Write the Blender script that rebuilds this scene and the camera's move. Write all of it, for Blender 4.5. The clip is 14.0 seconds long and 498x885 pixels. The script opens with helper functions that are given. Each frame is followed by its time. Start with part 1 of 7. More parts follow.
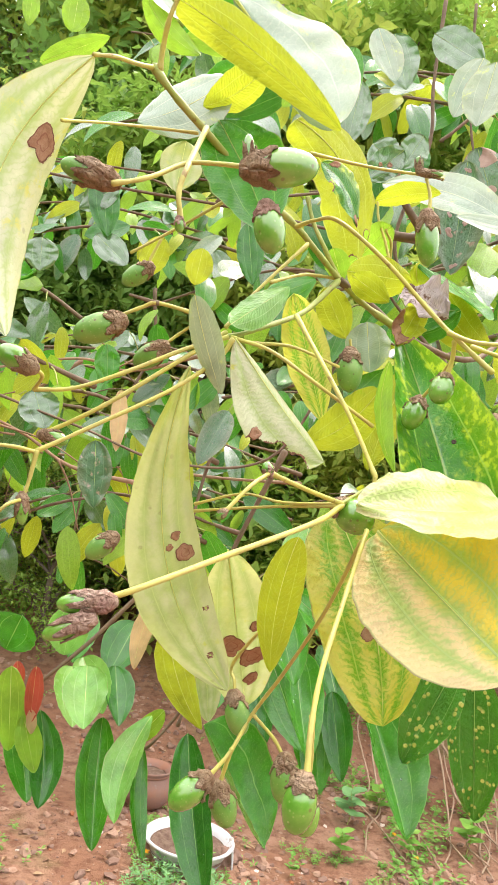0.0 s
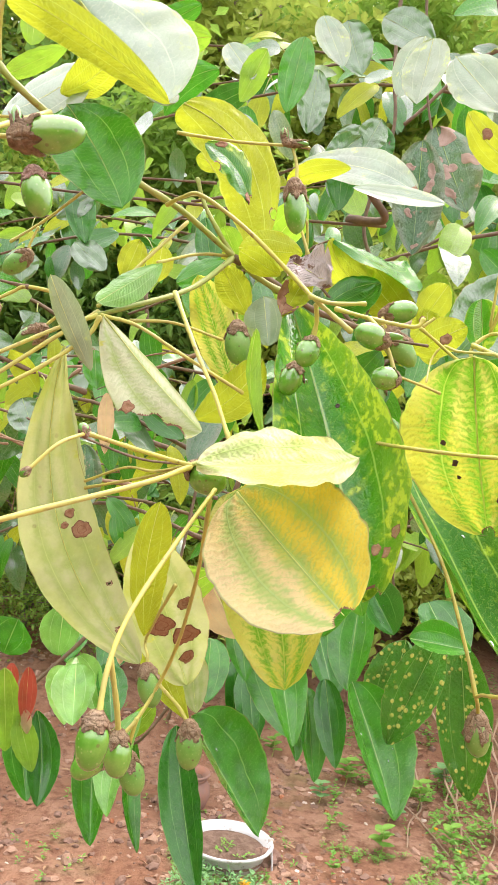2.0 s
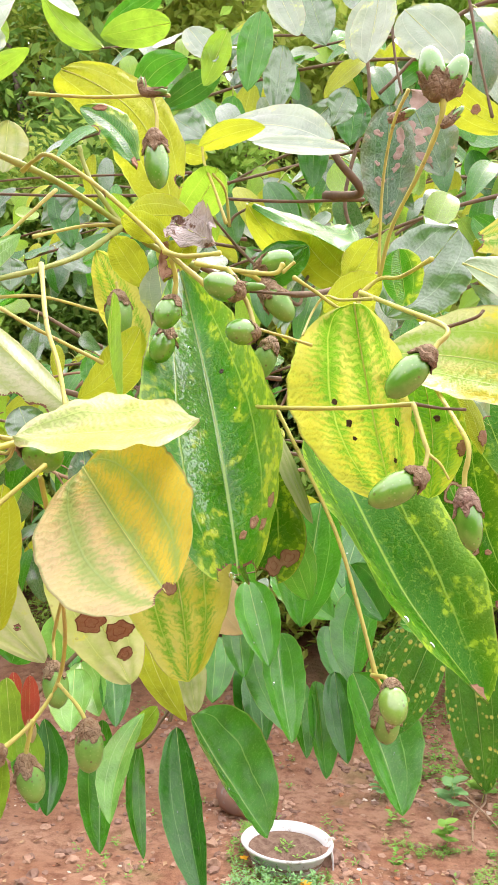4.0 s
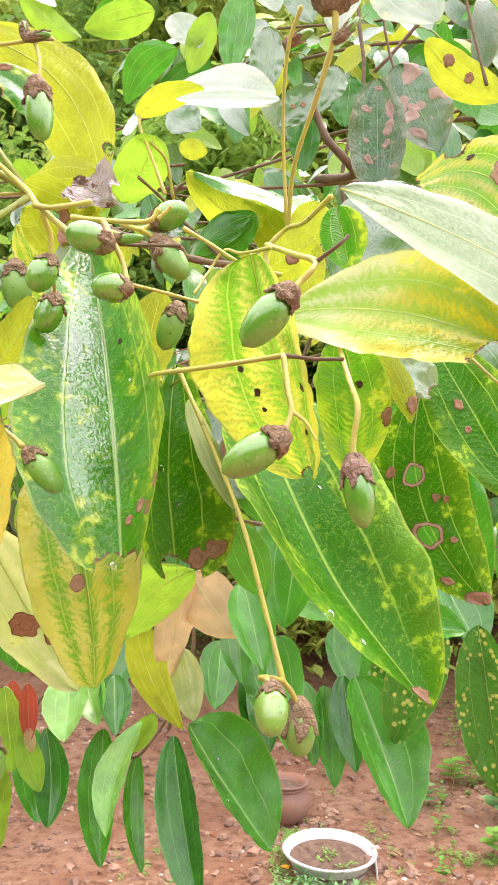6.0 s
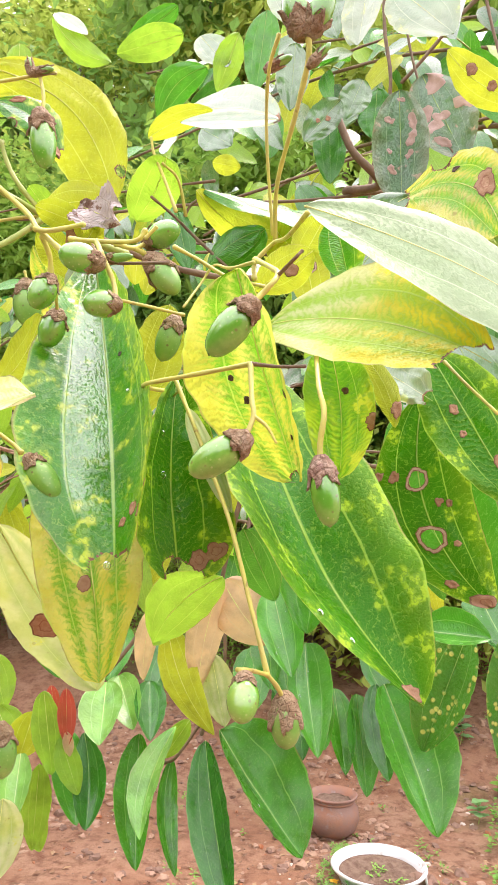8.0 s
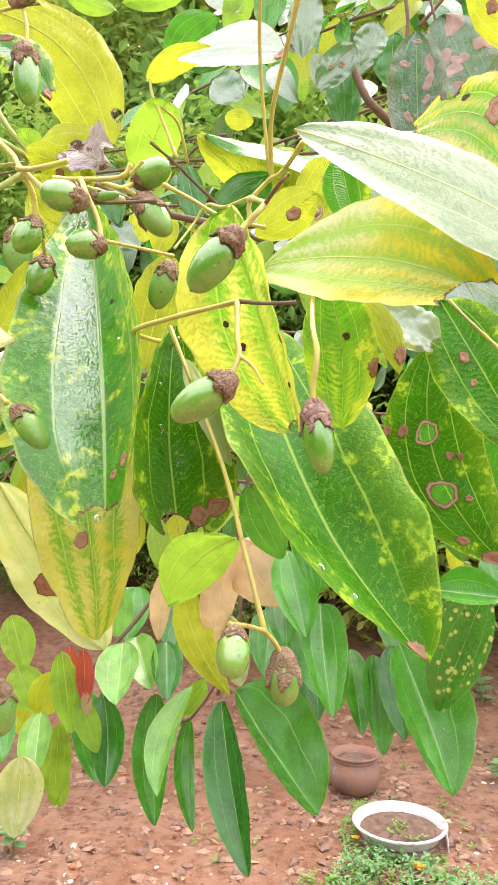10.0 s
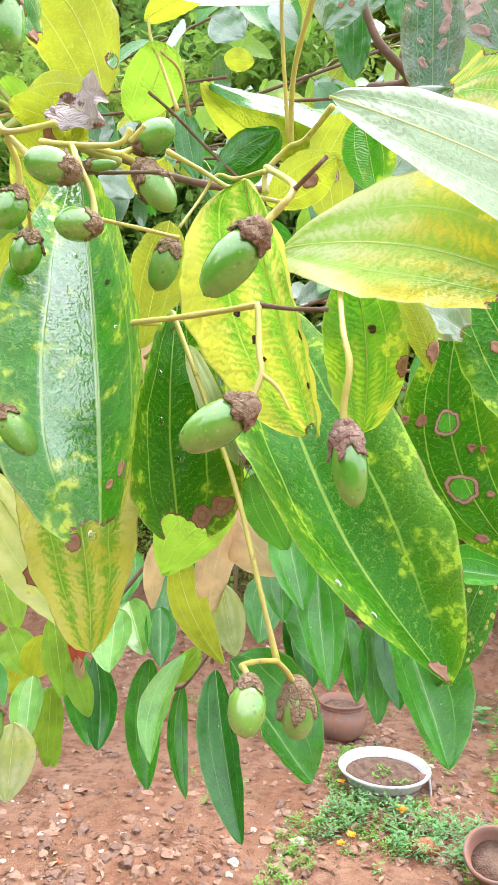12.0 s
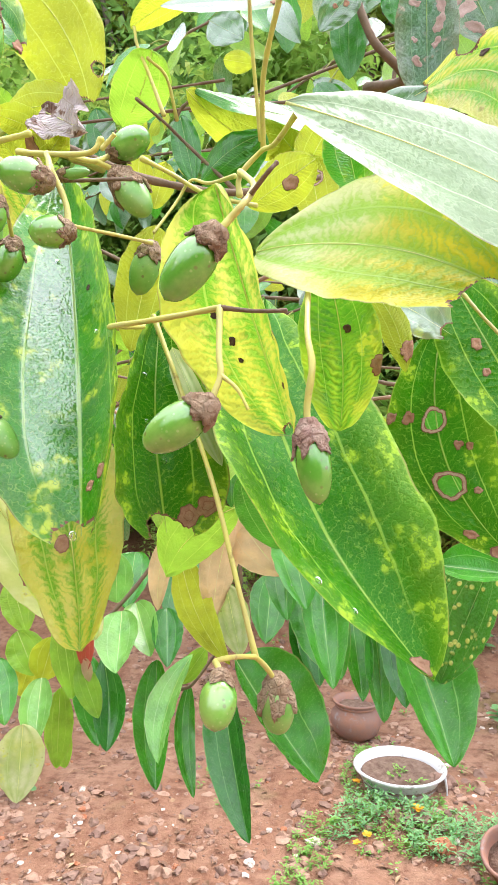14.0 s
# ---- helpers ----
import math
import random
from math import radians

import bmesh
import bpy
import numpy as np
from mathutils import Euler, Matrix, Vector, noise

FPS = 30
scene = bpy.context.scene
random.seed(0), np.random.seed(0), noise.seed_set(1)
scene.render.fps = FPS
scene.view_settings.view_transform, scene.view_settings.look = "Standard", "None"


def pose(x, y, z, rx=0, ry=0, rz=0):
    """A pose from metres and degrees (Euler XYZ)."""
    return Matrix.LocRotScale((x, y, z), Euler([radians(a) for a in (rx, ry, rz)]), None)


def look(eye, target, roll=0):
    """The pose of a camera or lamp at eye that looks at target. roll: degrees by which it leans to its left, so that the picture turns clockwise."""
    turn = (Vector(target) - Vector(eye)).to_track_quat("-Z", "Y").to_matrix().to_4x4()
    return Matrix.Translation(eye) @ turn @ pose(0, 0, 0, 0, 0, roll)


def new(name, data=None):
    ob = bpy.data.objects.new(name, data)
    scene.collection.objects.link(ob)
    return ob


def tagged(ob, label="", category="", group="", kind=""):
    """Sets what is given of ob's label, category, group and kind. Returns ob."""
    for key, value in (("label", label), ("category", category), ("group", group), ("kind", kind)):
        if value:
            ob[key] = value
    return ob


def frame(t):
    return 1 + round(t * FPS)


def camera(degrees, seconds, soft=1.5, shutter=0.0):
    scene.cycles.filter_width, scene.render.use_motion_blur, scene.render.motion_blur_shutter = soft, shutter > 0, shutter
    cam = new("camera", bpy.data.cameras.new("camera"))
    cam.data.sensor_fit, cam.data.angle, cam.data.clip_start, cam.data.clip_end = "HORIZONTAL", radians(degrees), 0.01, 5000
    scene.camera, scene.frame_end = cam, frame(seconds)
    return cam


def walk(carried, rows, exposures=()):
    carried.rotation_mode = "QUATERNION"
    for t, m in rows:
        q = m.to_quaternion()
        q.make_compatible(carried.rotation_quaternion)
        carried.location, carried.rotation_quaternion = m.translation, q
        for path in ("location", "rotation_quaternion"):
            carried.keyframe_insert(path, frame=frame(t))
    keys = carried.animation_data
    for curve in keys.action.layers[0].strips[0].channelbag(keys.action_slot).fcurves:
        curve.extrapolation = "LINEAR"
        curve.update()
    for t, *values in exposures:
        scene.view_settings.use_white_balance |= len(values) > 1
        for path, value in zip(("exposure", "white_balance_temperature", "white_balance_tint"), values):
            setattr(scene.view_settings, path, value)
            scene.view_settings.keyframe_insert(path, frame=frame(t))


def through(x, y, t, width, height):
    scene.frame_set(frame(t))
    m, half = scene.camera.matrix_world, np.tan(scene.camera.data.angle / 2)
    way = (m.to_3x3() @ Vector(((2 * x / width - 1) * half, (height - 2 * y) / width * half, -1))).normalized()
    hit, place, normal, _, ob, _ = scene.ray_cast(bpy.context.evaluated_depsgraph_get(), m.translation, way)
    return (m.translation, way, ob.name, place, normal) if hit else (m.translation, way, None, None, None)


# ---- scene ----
cam = camera(37.37, 14.0, soft=1.1)
PATH = [
    (0, (0.03534, 0.17938, 1.34974), (-0.10118, 2.16665, 1.52898), 9.862),
    (0.5, (0.05149, 0.17669, 1.34854), (-0.09630, 2.16344, 1.52453), 9.158),
    (1, (0.06653, 0.17108, 1.34823), (-0.09889, 2.15526, 1.53709), 8.510),
    (1.5, (0.08078, 0.16985, 1.34711), (-0.11096, 2.15180, 1.53441), 7.909),
    (2, (0.09675, 0.17873, 1.34472), (-0.11791, 2.15921, 1.52260), 6.646),
    (2.5, (0.10879, 0.19119, 1.34329), (-0.12369, 2.16941, 1.52391), 5.745),
    (3, (0.12563, 0.20939, 1.33953), (-0.12928, 2.18719, 1.49226), 4.643),
    (3.5, (0.13957, 0.20970, 1.34071), (-0.17840, 2.17809, 1.49662), 3.596),
    (4, (0.15888, 0.21145, 1.34059), (-0.17768, 2.17563, 1.51010), 2.824),
    (4.2, (0.16433, 0.21309, 1.34039), (-0.18146, 2.17585, 1.50774), 2.375),
    (6.3, (0.20656, 0.25449, 1.33358), (-0.26636, 2.18869, 1.52128), 1.135),
    (6.5, (0.21013, 0.25468, 1.33329), (-0.28343, 2.18294, 1.52879), 0.923),
    (7, (0.21665, 0.24986, 1.33389), (-0.30801, 2.16798, 1.54727), 0.997),
    (7.5, (0.22337, 0.24549, 1.33203), (-0.32579, 2.15561, 1.55530), 0.883),
    (7.7, (0.22297, 0.24565, 1.33193), (-0.33584, 2.15357, 1.55001), 0.973),
    (9.8, (0.22657, 0.25753, 1.32813), (-0.39548, 2.15392, 1.45770), 1.062),
    (10, (0.22766, 0.25934, 1.32756), (-0.39981, 2.15492, 1.44180), 0.754),
    (10.5, (0.22143, 0.26149, 1.33223), (-0.40747, 2.15914, 1.39062), 1.011),
    (11, (0.21604, 0.26582, 1.33754), (-0.40011, 2.16845, 1.35604), 1.175),
    (11.5, (0.21705, 0.27148, 1.34292), (-0.39501, 2.17553, 1.34372), 1.126),
    (12, (0.21384, 0.28103, 1.34542), (-0.39064, 2.18734, 1.32098), 1.487),
    (12.5, (0.21543, 0.28438, 1.34951), (-0.39968, 2.18708, 1.31262), 1.343),
    (13, (0.21666, 0.28205, 1.35232), (-0.39532, 2.18580, 1.31699), 1.037),
    (13.5, (0.21784, 0.28273, 1.34977), (-0.40116, 2.18415, 1.31159), 0.971),
    (14, (0.22450, 0.28085, 1.34536), (-0.41178, 2.17680, 1.32241), 0.574),
]
walk(cam, [(t, look(eye, target, roll)) for t, eye, target, roll in PATH], [(0, 1.17, 6900, 18), (3, 1.14, 6850, 22), (7, 1.29, 6850, 24), (10, 1.29, 6750, 24), (11.5, 1.28, 6400, 20), (12.5, 1.27, 6050, 16), (13.5, 1.27, 6000, 16), (14, 1.27, 6200, 18)])

# ---------- light ----------
world = bpy.data.worlds.new("overcast_sky")
world.use_nodes = True
scene.world = world
wn, wl = world.node_tree.nodes, world.node_tree.links
SUN_UP, SUN_TURN = 62.0, 20.0
sky = wn.new("ShaderNodeTexSky")
sky.sky_type, sky.sun_disc = "NISHITA", False
sky.sun_elevation, sky.sun_rotation = radians(SUN_UP), radians(SUN_TURN)
sky.dust_density, sky.ozone_density = 4.0, 0.6
grey = wn.new("ShaderNodeMix")
grey.data_type = "RGBA"
grey.inputs[0].default_value = 0.75
wl.new(sky.outputs[0], grey.inputs[6])
grey.inputs[7].default_value = (9.0, 9.2, 9.4, 1)
# an overcast sky is about three times as bright overhead as at the horizon
up = wn.new("ShaderNodeTexCoord")
height = wn.new("ShaderNodeSeparateXYZ")
wl.new(up.outputs["Generated"], height.inputs[0])
rise = wn.new("ShaderNodeMapRange")
rise.inputs[3].default_value, rise.inputs[4].default_value = 0.70, 1.75
wl.new(height.outputs[2], rise.inputs[0])
veil = wn.new("ShaderNodeVectorMath")
veil.operation = "SCALE"
wl.new(grey.outputs[2], veil.inputs[0])
wl.new(rise.outputs[0], veil.inputs["Scale"])
wl.new(veil.outputs[0], wn["Background"].inputs[0])
wn["Background"].inputs[1].default_value = 0.13
sun_data = bpy.data.lights.new("sun", "SUN")
sun_data.energy, sun_data.angle, sun_data.color = 1.25, radians(14), (1.0, 0.97, 0.90)
sun = new("sun", sun_data)
sun.rotation_euler = (radians(90 - SUN_UP), 0, radians(180 - SUN_TURN))


# ---------- materials ----------
def ramp(v, lo, hi):
    return max(0.0, min(1.0, (v - lo) / (hi - lo)))


class Mat:
    """A small builder of node materials."""

    def __init__(self, name):
        self.m = bpy.data.materials.new(name)
        self.m.use_nodes = True
        self.t = self.m.node_tree
        self.n, self.l = self.t.nodes, self.t.links
        self.n.clear()
        self.out = self.n.new("ShaderNodeOutputMaterial")

    def put(self, socket, value):
        if isinstance(value, bpy.types.NodeSocket):
            self.l.new(value, socket)
        elif isinstance(value, (tuple, list)) and len(value) == 3 and socket.type == "RGBA":
            socket.default_value = (*value, 1)
        else:
            socket.default_value = value

    def math(self, op, a, b=0.0, c=0.0):
        n = self.n.new("ShaderNodeMath")
        n.operation = op
        for s, v in zip(n.inputs, (a, b, c)):
            self.put(s, v)
        return n.outputs[0]

    def step(self, v, lo, hi, a=0.0, b=1.0):
        n = self.n.new("ShaderNodeMapRange")
        n.interpolation_type = "SMOOTHSTEP"
        for s, x in zip(n.inputs, (v, lo, hi, a, b)):
            self.put(s, x)
        return n.outputs[0]

    def mix(self, f, a, b, blend="MIX"):
        n = self.n.new("ShaderNodeMix")
        n.data_type, n.blend_type = "RGBA", blend
        self.put(n.inputs[0], f)
        self.put(n.inputs[6], a)
        self.put(n.inputs[7], b)
        return n.outputs[2]

    def noise(self, scale, detail=3.0, rough=0.55, vec=None, distort=0.0):
        n = self.n.new("ShaderNodeTexNoise")
        n.inputs["Scale"].default_value, n.inputs["Detail"].default_value = scale, detail
        n.inputs["Roughness"].default_value, n.inputs["Distortion"].default_value = rough, distort
        self.l.new(vec if vec else self.coords(), n.inputs["Vector"])
        return n.outputs["Fac"]

    def cells(self, scale, vec=None, feature="F1", out="Distance"):
        n = self.n.new("ShaderNodeTexVoronoi")
        n.feature = feature
        n.inputs["Scale"].default_value = scale
        self.l.new(vec if vec else self.coords(), n.inputs["Vector"])
        return n.outputs[out]

    def coords(self, kind="Object"):
        """Object coordinates, shifted by each object's random number."""
        n = self.n.new("ShaderNodeTexCoord")
        info = self.n.new("ShaderNodeObjectInfo")
        add = self.n.new("ShaderNodeVectorMath")
        add.operation = "MULTIPLY_ADD"
        self.l.new(info.outputs["Random"], add.inputs[0])
        add.inputs[1].default_value = (7.0, 3.0, 5.0)
        self.l.new(n.outputs[kind], add.inputs[2])
        return add.outputs[0]

    def random(self):
        return self.n.new("ShaderNodeObjectInfo").outputs["Random"]

    def bump(self, height, strength, distance):
        n = self.n.new("ShaderNodeBump")
        n.inputs["Strength"].default_value, n.inputs["Distance"].default_value = strength, distance
        self.l.new(height, n.inputs["Height"])
        return n.outputs[0]

    def surface(self, colour, rough=0.6, normal=None, coat=0.0, through=0.0, through_colour=None, spec=0.5, metal=0.0, coat_rough=0.12, coat_ior=None, wavy_coat=False):
        p = self.n.new("ShaderNodeBsdfPrincipled")
        self.put(p.inputs["Base Color"], colour)
        self.put(p.inputs["Roughness"], rough)
        self.put(p.inputs["Metallic"], metal)
        self.put(p.inputs["Specular IOR Level"], spec)
        self.put(p.inputs["Coat Weight"], coat)
        self.put(p.inputs["Coat Roughness"], coat_rough)
        p.inputs["Coat IOR"].default_value = coat_ior or (1.5 + 0.9 * coat)
        if normal:
            self.l.new(normal, p.inputs["Normal"])
            if wavy_coat:
                self.l.new(normal, p.inputs["Coat Normal"])
        last = p.outputs[0]
        if through:
            tr = self.n.new("ShaderNodeBsdfTranslucent")
            self.put(tr.inputs[0], through_colour if through_colour else colour)
            if normal:
                self.l.new(normal, tr.inputs["Normal"])
            mx = self.n.new("ShaderNodeMixShader")
            self.put(mx.inputs[0], through)
            self.l.new(last, mx.inputs[1])
            self.l.new(tr.outputs[0], mx.inputs[2])
            last = mx.outputs[0]
        self.l.new(last, self.out.inputs[0])
        return self.m


def leaf_material(name, blade, vein, blotch, near_vein=None, amount=0.0, edge=0.0, chlorosis=0.0, rough=0.38, coat=0.25,
                  through=0.35, glow=1.6, speckle=0.12, bumps=0.0, dry=0.0, spec=0.4, skew=0.0, foot=None, pale=0.0, relief=0.65, rungs=0.15, coat_rough=0.16, film=None, pale_colour=(0.78, 0.78, 0.62), pale_side=0, fleck=470, coat_ior=None):
    """A three-nerved leaf: blade, pale nerves, blotches towards the margin, green kept along the nerves, specks and gall bumps.
    foot: another colour towards the leaf's base; pale: how far the blade fades in patches."""
    k = Mat(name)
    uv = k.n.new("ShaderNodeUVMap")
    uv.uv_map = "blade"
    sep = k.n.new("ShaderNodeSeparateXYZ")
    k.l.new(uv.outputs[0], sep.inputs[0])
    across = k.math("ABSOLUTE", k.math("MULTIPLY_ADD", sep.outputs[0], 2.0, -1.0))
    along = sep.outputs[1]
    grain, patch, broad = k.noise(900, 3), k.noise(48, 4), k.noise(17, 3)
    mid = k.step(across, 0.028, 0.009)
    # side nerves follow the margin; the ladder of fine nerves runs between them
    wobble = k.math("MULTIPLY_ADD", patch, 0.10, -0.05)
    side_gap = k.math("ABSOLUTE", k.math("ADD", k.math("SUBTRACT", across, 0.50), wobble))
    side = k.math("MULTIPLY", k.step(side_gap, 0.019, 0.006), k.step(along, 0.97, 0.70))
    ladder_at = k.math("ADD", k.math("MULTIPLY", along, 26.0), k.math("MULTIPLY_ADD", k.noise(75, 4, 0.7), 6.0, k.math("MULTIPLY", across, 4.0)))
    rung = k.math("ABSOLUTE", k.math("SUBTRACT", k.math("FRACT", ladder_at), 0.5))
    ladder, puff = k.step(rung, 0.09, 0.02), k.step(rung, 0.03, 0.45)
    net = k.step(k.cells(850, feature="DISTANCE_TO_EDGE"), 0.14, 0.01)
    colour = k.mix(k.step(patch, 0.30, 0.72), tuple(min(1, c * 1.15) for c in blade), tuple(c * 0.66 for c in blade))
    colour = k.mix(k.math("MULTIPLY", k.step(broad, 0.35, 0.7), 0.5), colour, tuple(min(1, c * f) for c, f in zip(blade, (1.7, 1.16, 1.2) if blade[0] < 0.2 else (1.10, 1.08, 1.1))))
    colour = k.mix(k.math("MULTIPLY", k.random(), 0.35), colour, tuple(min(1, c * f) for c, f in zip(blade, (1.5, 1.12, 0.9) if blade[0] < 0.2 else (1.12, 1.05, 0.9))))
    if foot:
        colour = k.mix(k.step(k.math("ADD", along, k.math("MULTIPLY_ADD", patch, 0.5, -0.25)), 0.62, 0.22), colour, foot)
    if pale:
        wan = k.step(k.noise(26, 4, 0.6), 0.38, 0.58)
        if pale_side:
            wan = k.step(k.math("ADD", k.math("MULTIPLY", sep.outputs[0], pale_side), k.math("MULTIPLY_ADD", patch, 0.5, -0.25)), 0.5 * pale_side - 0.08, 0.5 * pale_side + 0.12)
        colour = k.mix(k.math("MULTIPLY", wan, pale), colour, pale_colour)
    if chlorosis:
        # yellow between the nerves, green left along them and along the rungs
        gap = k.math("MINIMUM", across, side_gap)
        spread = k.math("MULTIPLY_ADD", k.noise(170, 3, 0.6), 0.34, k.math("MULTIPLY_ADD", broad, 0.42, -0.38))
        ladder_keep = k.math("MULTIPLY", k.step(rung, 0.40, 0.0), rungs)
        keep = k.step(k.math("SUBTRACT", k.math("ADD", gap, spread), ladder_keep), 0.235, -0.06)
        colour = k.mix(k.math("MULTIPLY", keep, chlorosis), colour, near_vein)
    if amount:
        # uneven flecks in clusters, which the fine nerves part
        dots = k.math("MULTIPLY", k.step(k.noise(fleck * 0.8, 2, 0.5), 0.46, 0.58), k.math("MULTIPLY_ADD", ladder, -0.6, 1.0))
        zone = k.math("MULTIPLY_ADD", across, edge, k.math("MULTIPLY", k.math("SUBTRACT", sep.outputs[0], 0.5), skew))
        cluster = k.step(k.math("ADD", k.noise(95, 2, 0.5), k.math("SUBTRACT", zone, k.math("MULTIPLY", ladder, 0.08))), 0.78 - amount, 0.92 - amount)
        fade = k.math("MULTIPLY", cluster, k.math("MULTIPLY_ADD", dots, 0.85, 0.15))
        colour = k.mix(fade, colour, blotch)
        colour = k.mix(k.math("MULTIPLY", k.step(zone, edge * 0.35, edge * 1.2), 0.22), colour, blotch)
    if speckle:
        specks = k.math("MULTIPLY", k.step(k.cells(120), 0.15, 0.08), k.step(k.noise(30, 1), 0.5, 0.6))
        colour = k.mix(k.math("MULTIPLY", specks, speckle), colour, (0.13, 0.055, 0.03))
    if dry:
        colour = k.mix(k.step(k.noise(60, 5, 0.65), 0.62 - 0.3 * dry, 0.66 - 0.3 * dry), colour, (0.16, 0.075, 0.045))
    colour = k.mix(k.math("MULTIPLY", k.math("MAXIMUM", mid, k.math("MULTIPLY", side, 0.85)), 0.8), colour, vein)
    colour = k.mix(k.math("MULTIPLY", ladder, 0.30), colour, vein)
    colour = k.mix(k.math("MULTIPLY", net, 0.10), colour, vein)
    colour = k.mix(k.math("MULTIPLY", grain, 0.16), colour, tuple(c * 0.5 for c in blade))
    colour = k.mix(k.math("MULTIPLY", k.step(across, 0.955, 0.985), 0.55), colour, vein)
    # a brown, dry line here and there along the margin
    rim = k.math("MULTIPLY", k.step(across, 0.965, 0.995), k.step(k.noise(55, 2), 0.47, 0.55))
    colour = k.mix(k.math("MULTIPLY", rim, 0.6), colour, (0.22, 0.12, 0.05))
    height = k.math("ADD", k.math("MULTIPLY", k.math("MAXIMUM", mid, side), -1.2), k.math("MULTIPLY", puff, 0.55))
    height = k.math("ADD", height, k.math("MULTIPLY", net, -0.06))
    height = k.math("ADD", height, k.math("MULTIPLY", patch, 2.2))
    height = k.math("ADD", height, k.math("MULTIPLY", k.noise(150, 3), 0.6))
    if bumps:
        gall = k.step(k.cells(135), 0.40, 0.22)
        gall = k.math("MULTIPLY", gall, k.step(k.noise(40, 1), 0.42, 0.55))
        colour = k.mix(gall, colour, (0.56, 0.56, 0.14))
        height = k.math("ADD", height, k.math("MULTIPLY", gall, 4.0 * bumps))
    bright = k.mix(1.0, colour, (glow, glow, glow * 0.8), "MULTIPLY")
    gloss = k.math("MULTIPLY_ADD", k.step(k.noise(30, 3), 0.35, 0.65), 0.20, rough - 0.08)
    if film:
        # the wet film lies between one side nerve and the midrib, thinner elsewhere
        wet = k.math("MULTIPLY", k.step(sep.outputs[0], 0.53, 0.48), k.step(across, 0.56, 0.50))
        wet = k.math("MULTIPLY", wet, k.step(k.math("MULTIPLY_ADD", patch, 0.5, along), 1.12, 0.92))
        coat = k.math("MULTIPLY_ADD", wet, coat * (1 - film), coat * film)
        # the blade puckers across the film, most towards the tip
        pucker = k.math("MULTIPLY", k.noise(210, 3, 0.6, distort=0.8), k.step(along, 0.25, 0.60, 0.05, 1.9))
        height = k.math("ADD", height, pucker)
    return k.surface(colour, gloss, k.bump(height, relief, 0.0012), coat, through, bright, spec, coat_rough=coat_rough, coat_ior=2.4 if film else coat_ior, wavy_coat=bool(film))


def plain_material(name, a, b, scale, rough=0.6, bump=0.3, depth=0.001, fine=None, through=0.0, coat=0.0, spec=0.5):
    k = Mat(name)
    big, small = k.noise(scale, 4, 0.6), k.noise(fine or scale * 7, 3, 0.6)
    colour = k.mix(k.step(big, 0.32, 0.68), a, b)
    colour = k.mix(k.math("MULTIPLY", small, 0.35), colour, tuple(c * 0.45 for c in a))
    colour = k.mix(k.math("MULTIPLY", k.random(), 0.3), colour, tuple(min(1, c * 1.35) for c in b))
    return k.surface(colour, rough, k.bump(k.math("ADD", big, small), bump, depth), coat, through, None, spec)


def stalk_material(name, a, b):
    k = Mat(name)
    big, small = k.noise(90, 4, 0.6), k.noise(700, 3, 0.6)
    colour = k.mix(k.step(big, 0.35, 0.65), a, b)
    colour = k.mix(k.math("MULTIPLY", k.step(k.noise(160, 4, 0.6), 0.62, 0.70), 0.7), colour, (0.24, 0.11, 0.05))
    colour = k.mix(k.math("MULTIPLY", small, 0.35), colour, tuple(c * 0.5 for c in a))
    return k.surface(colour, 0.5, k.bump(k.math("ADD", big, small), 0.35, 0.0005))


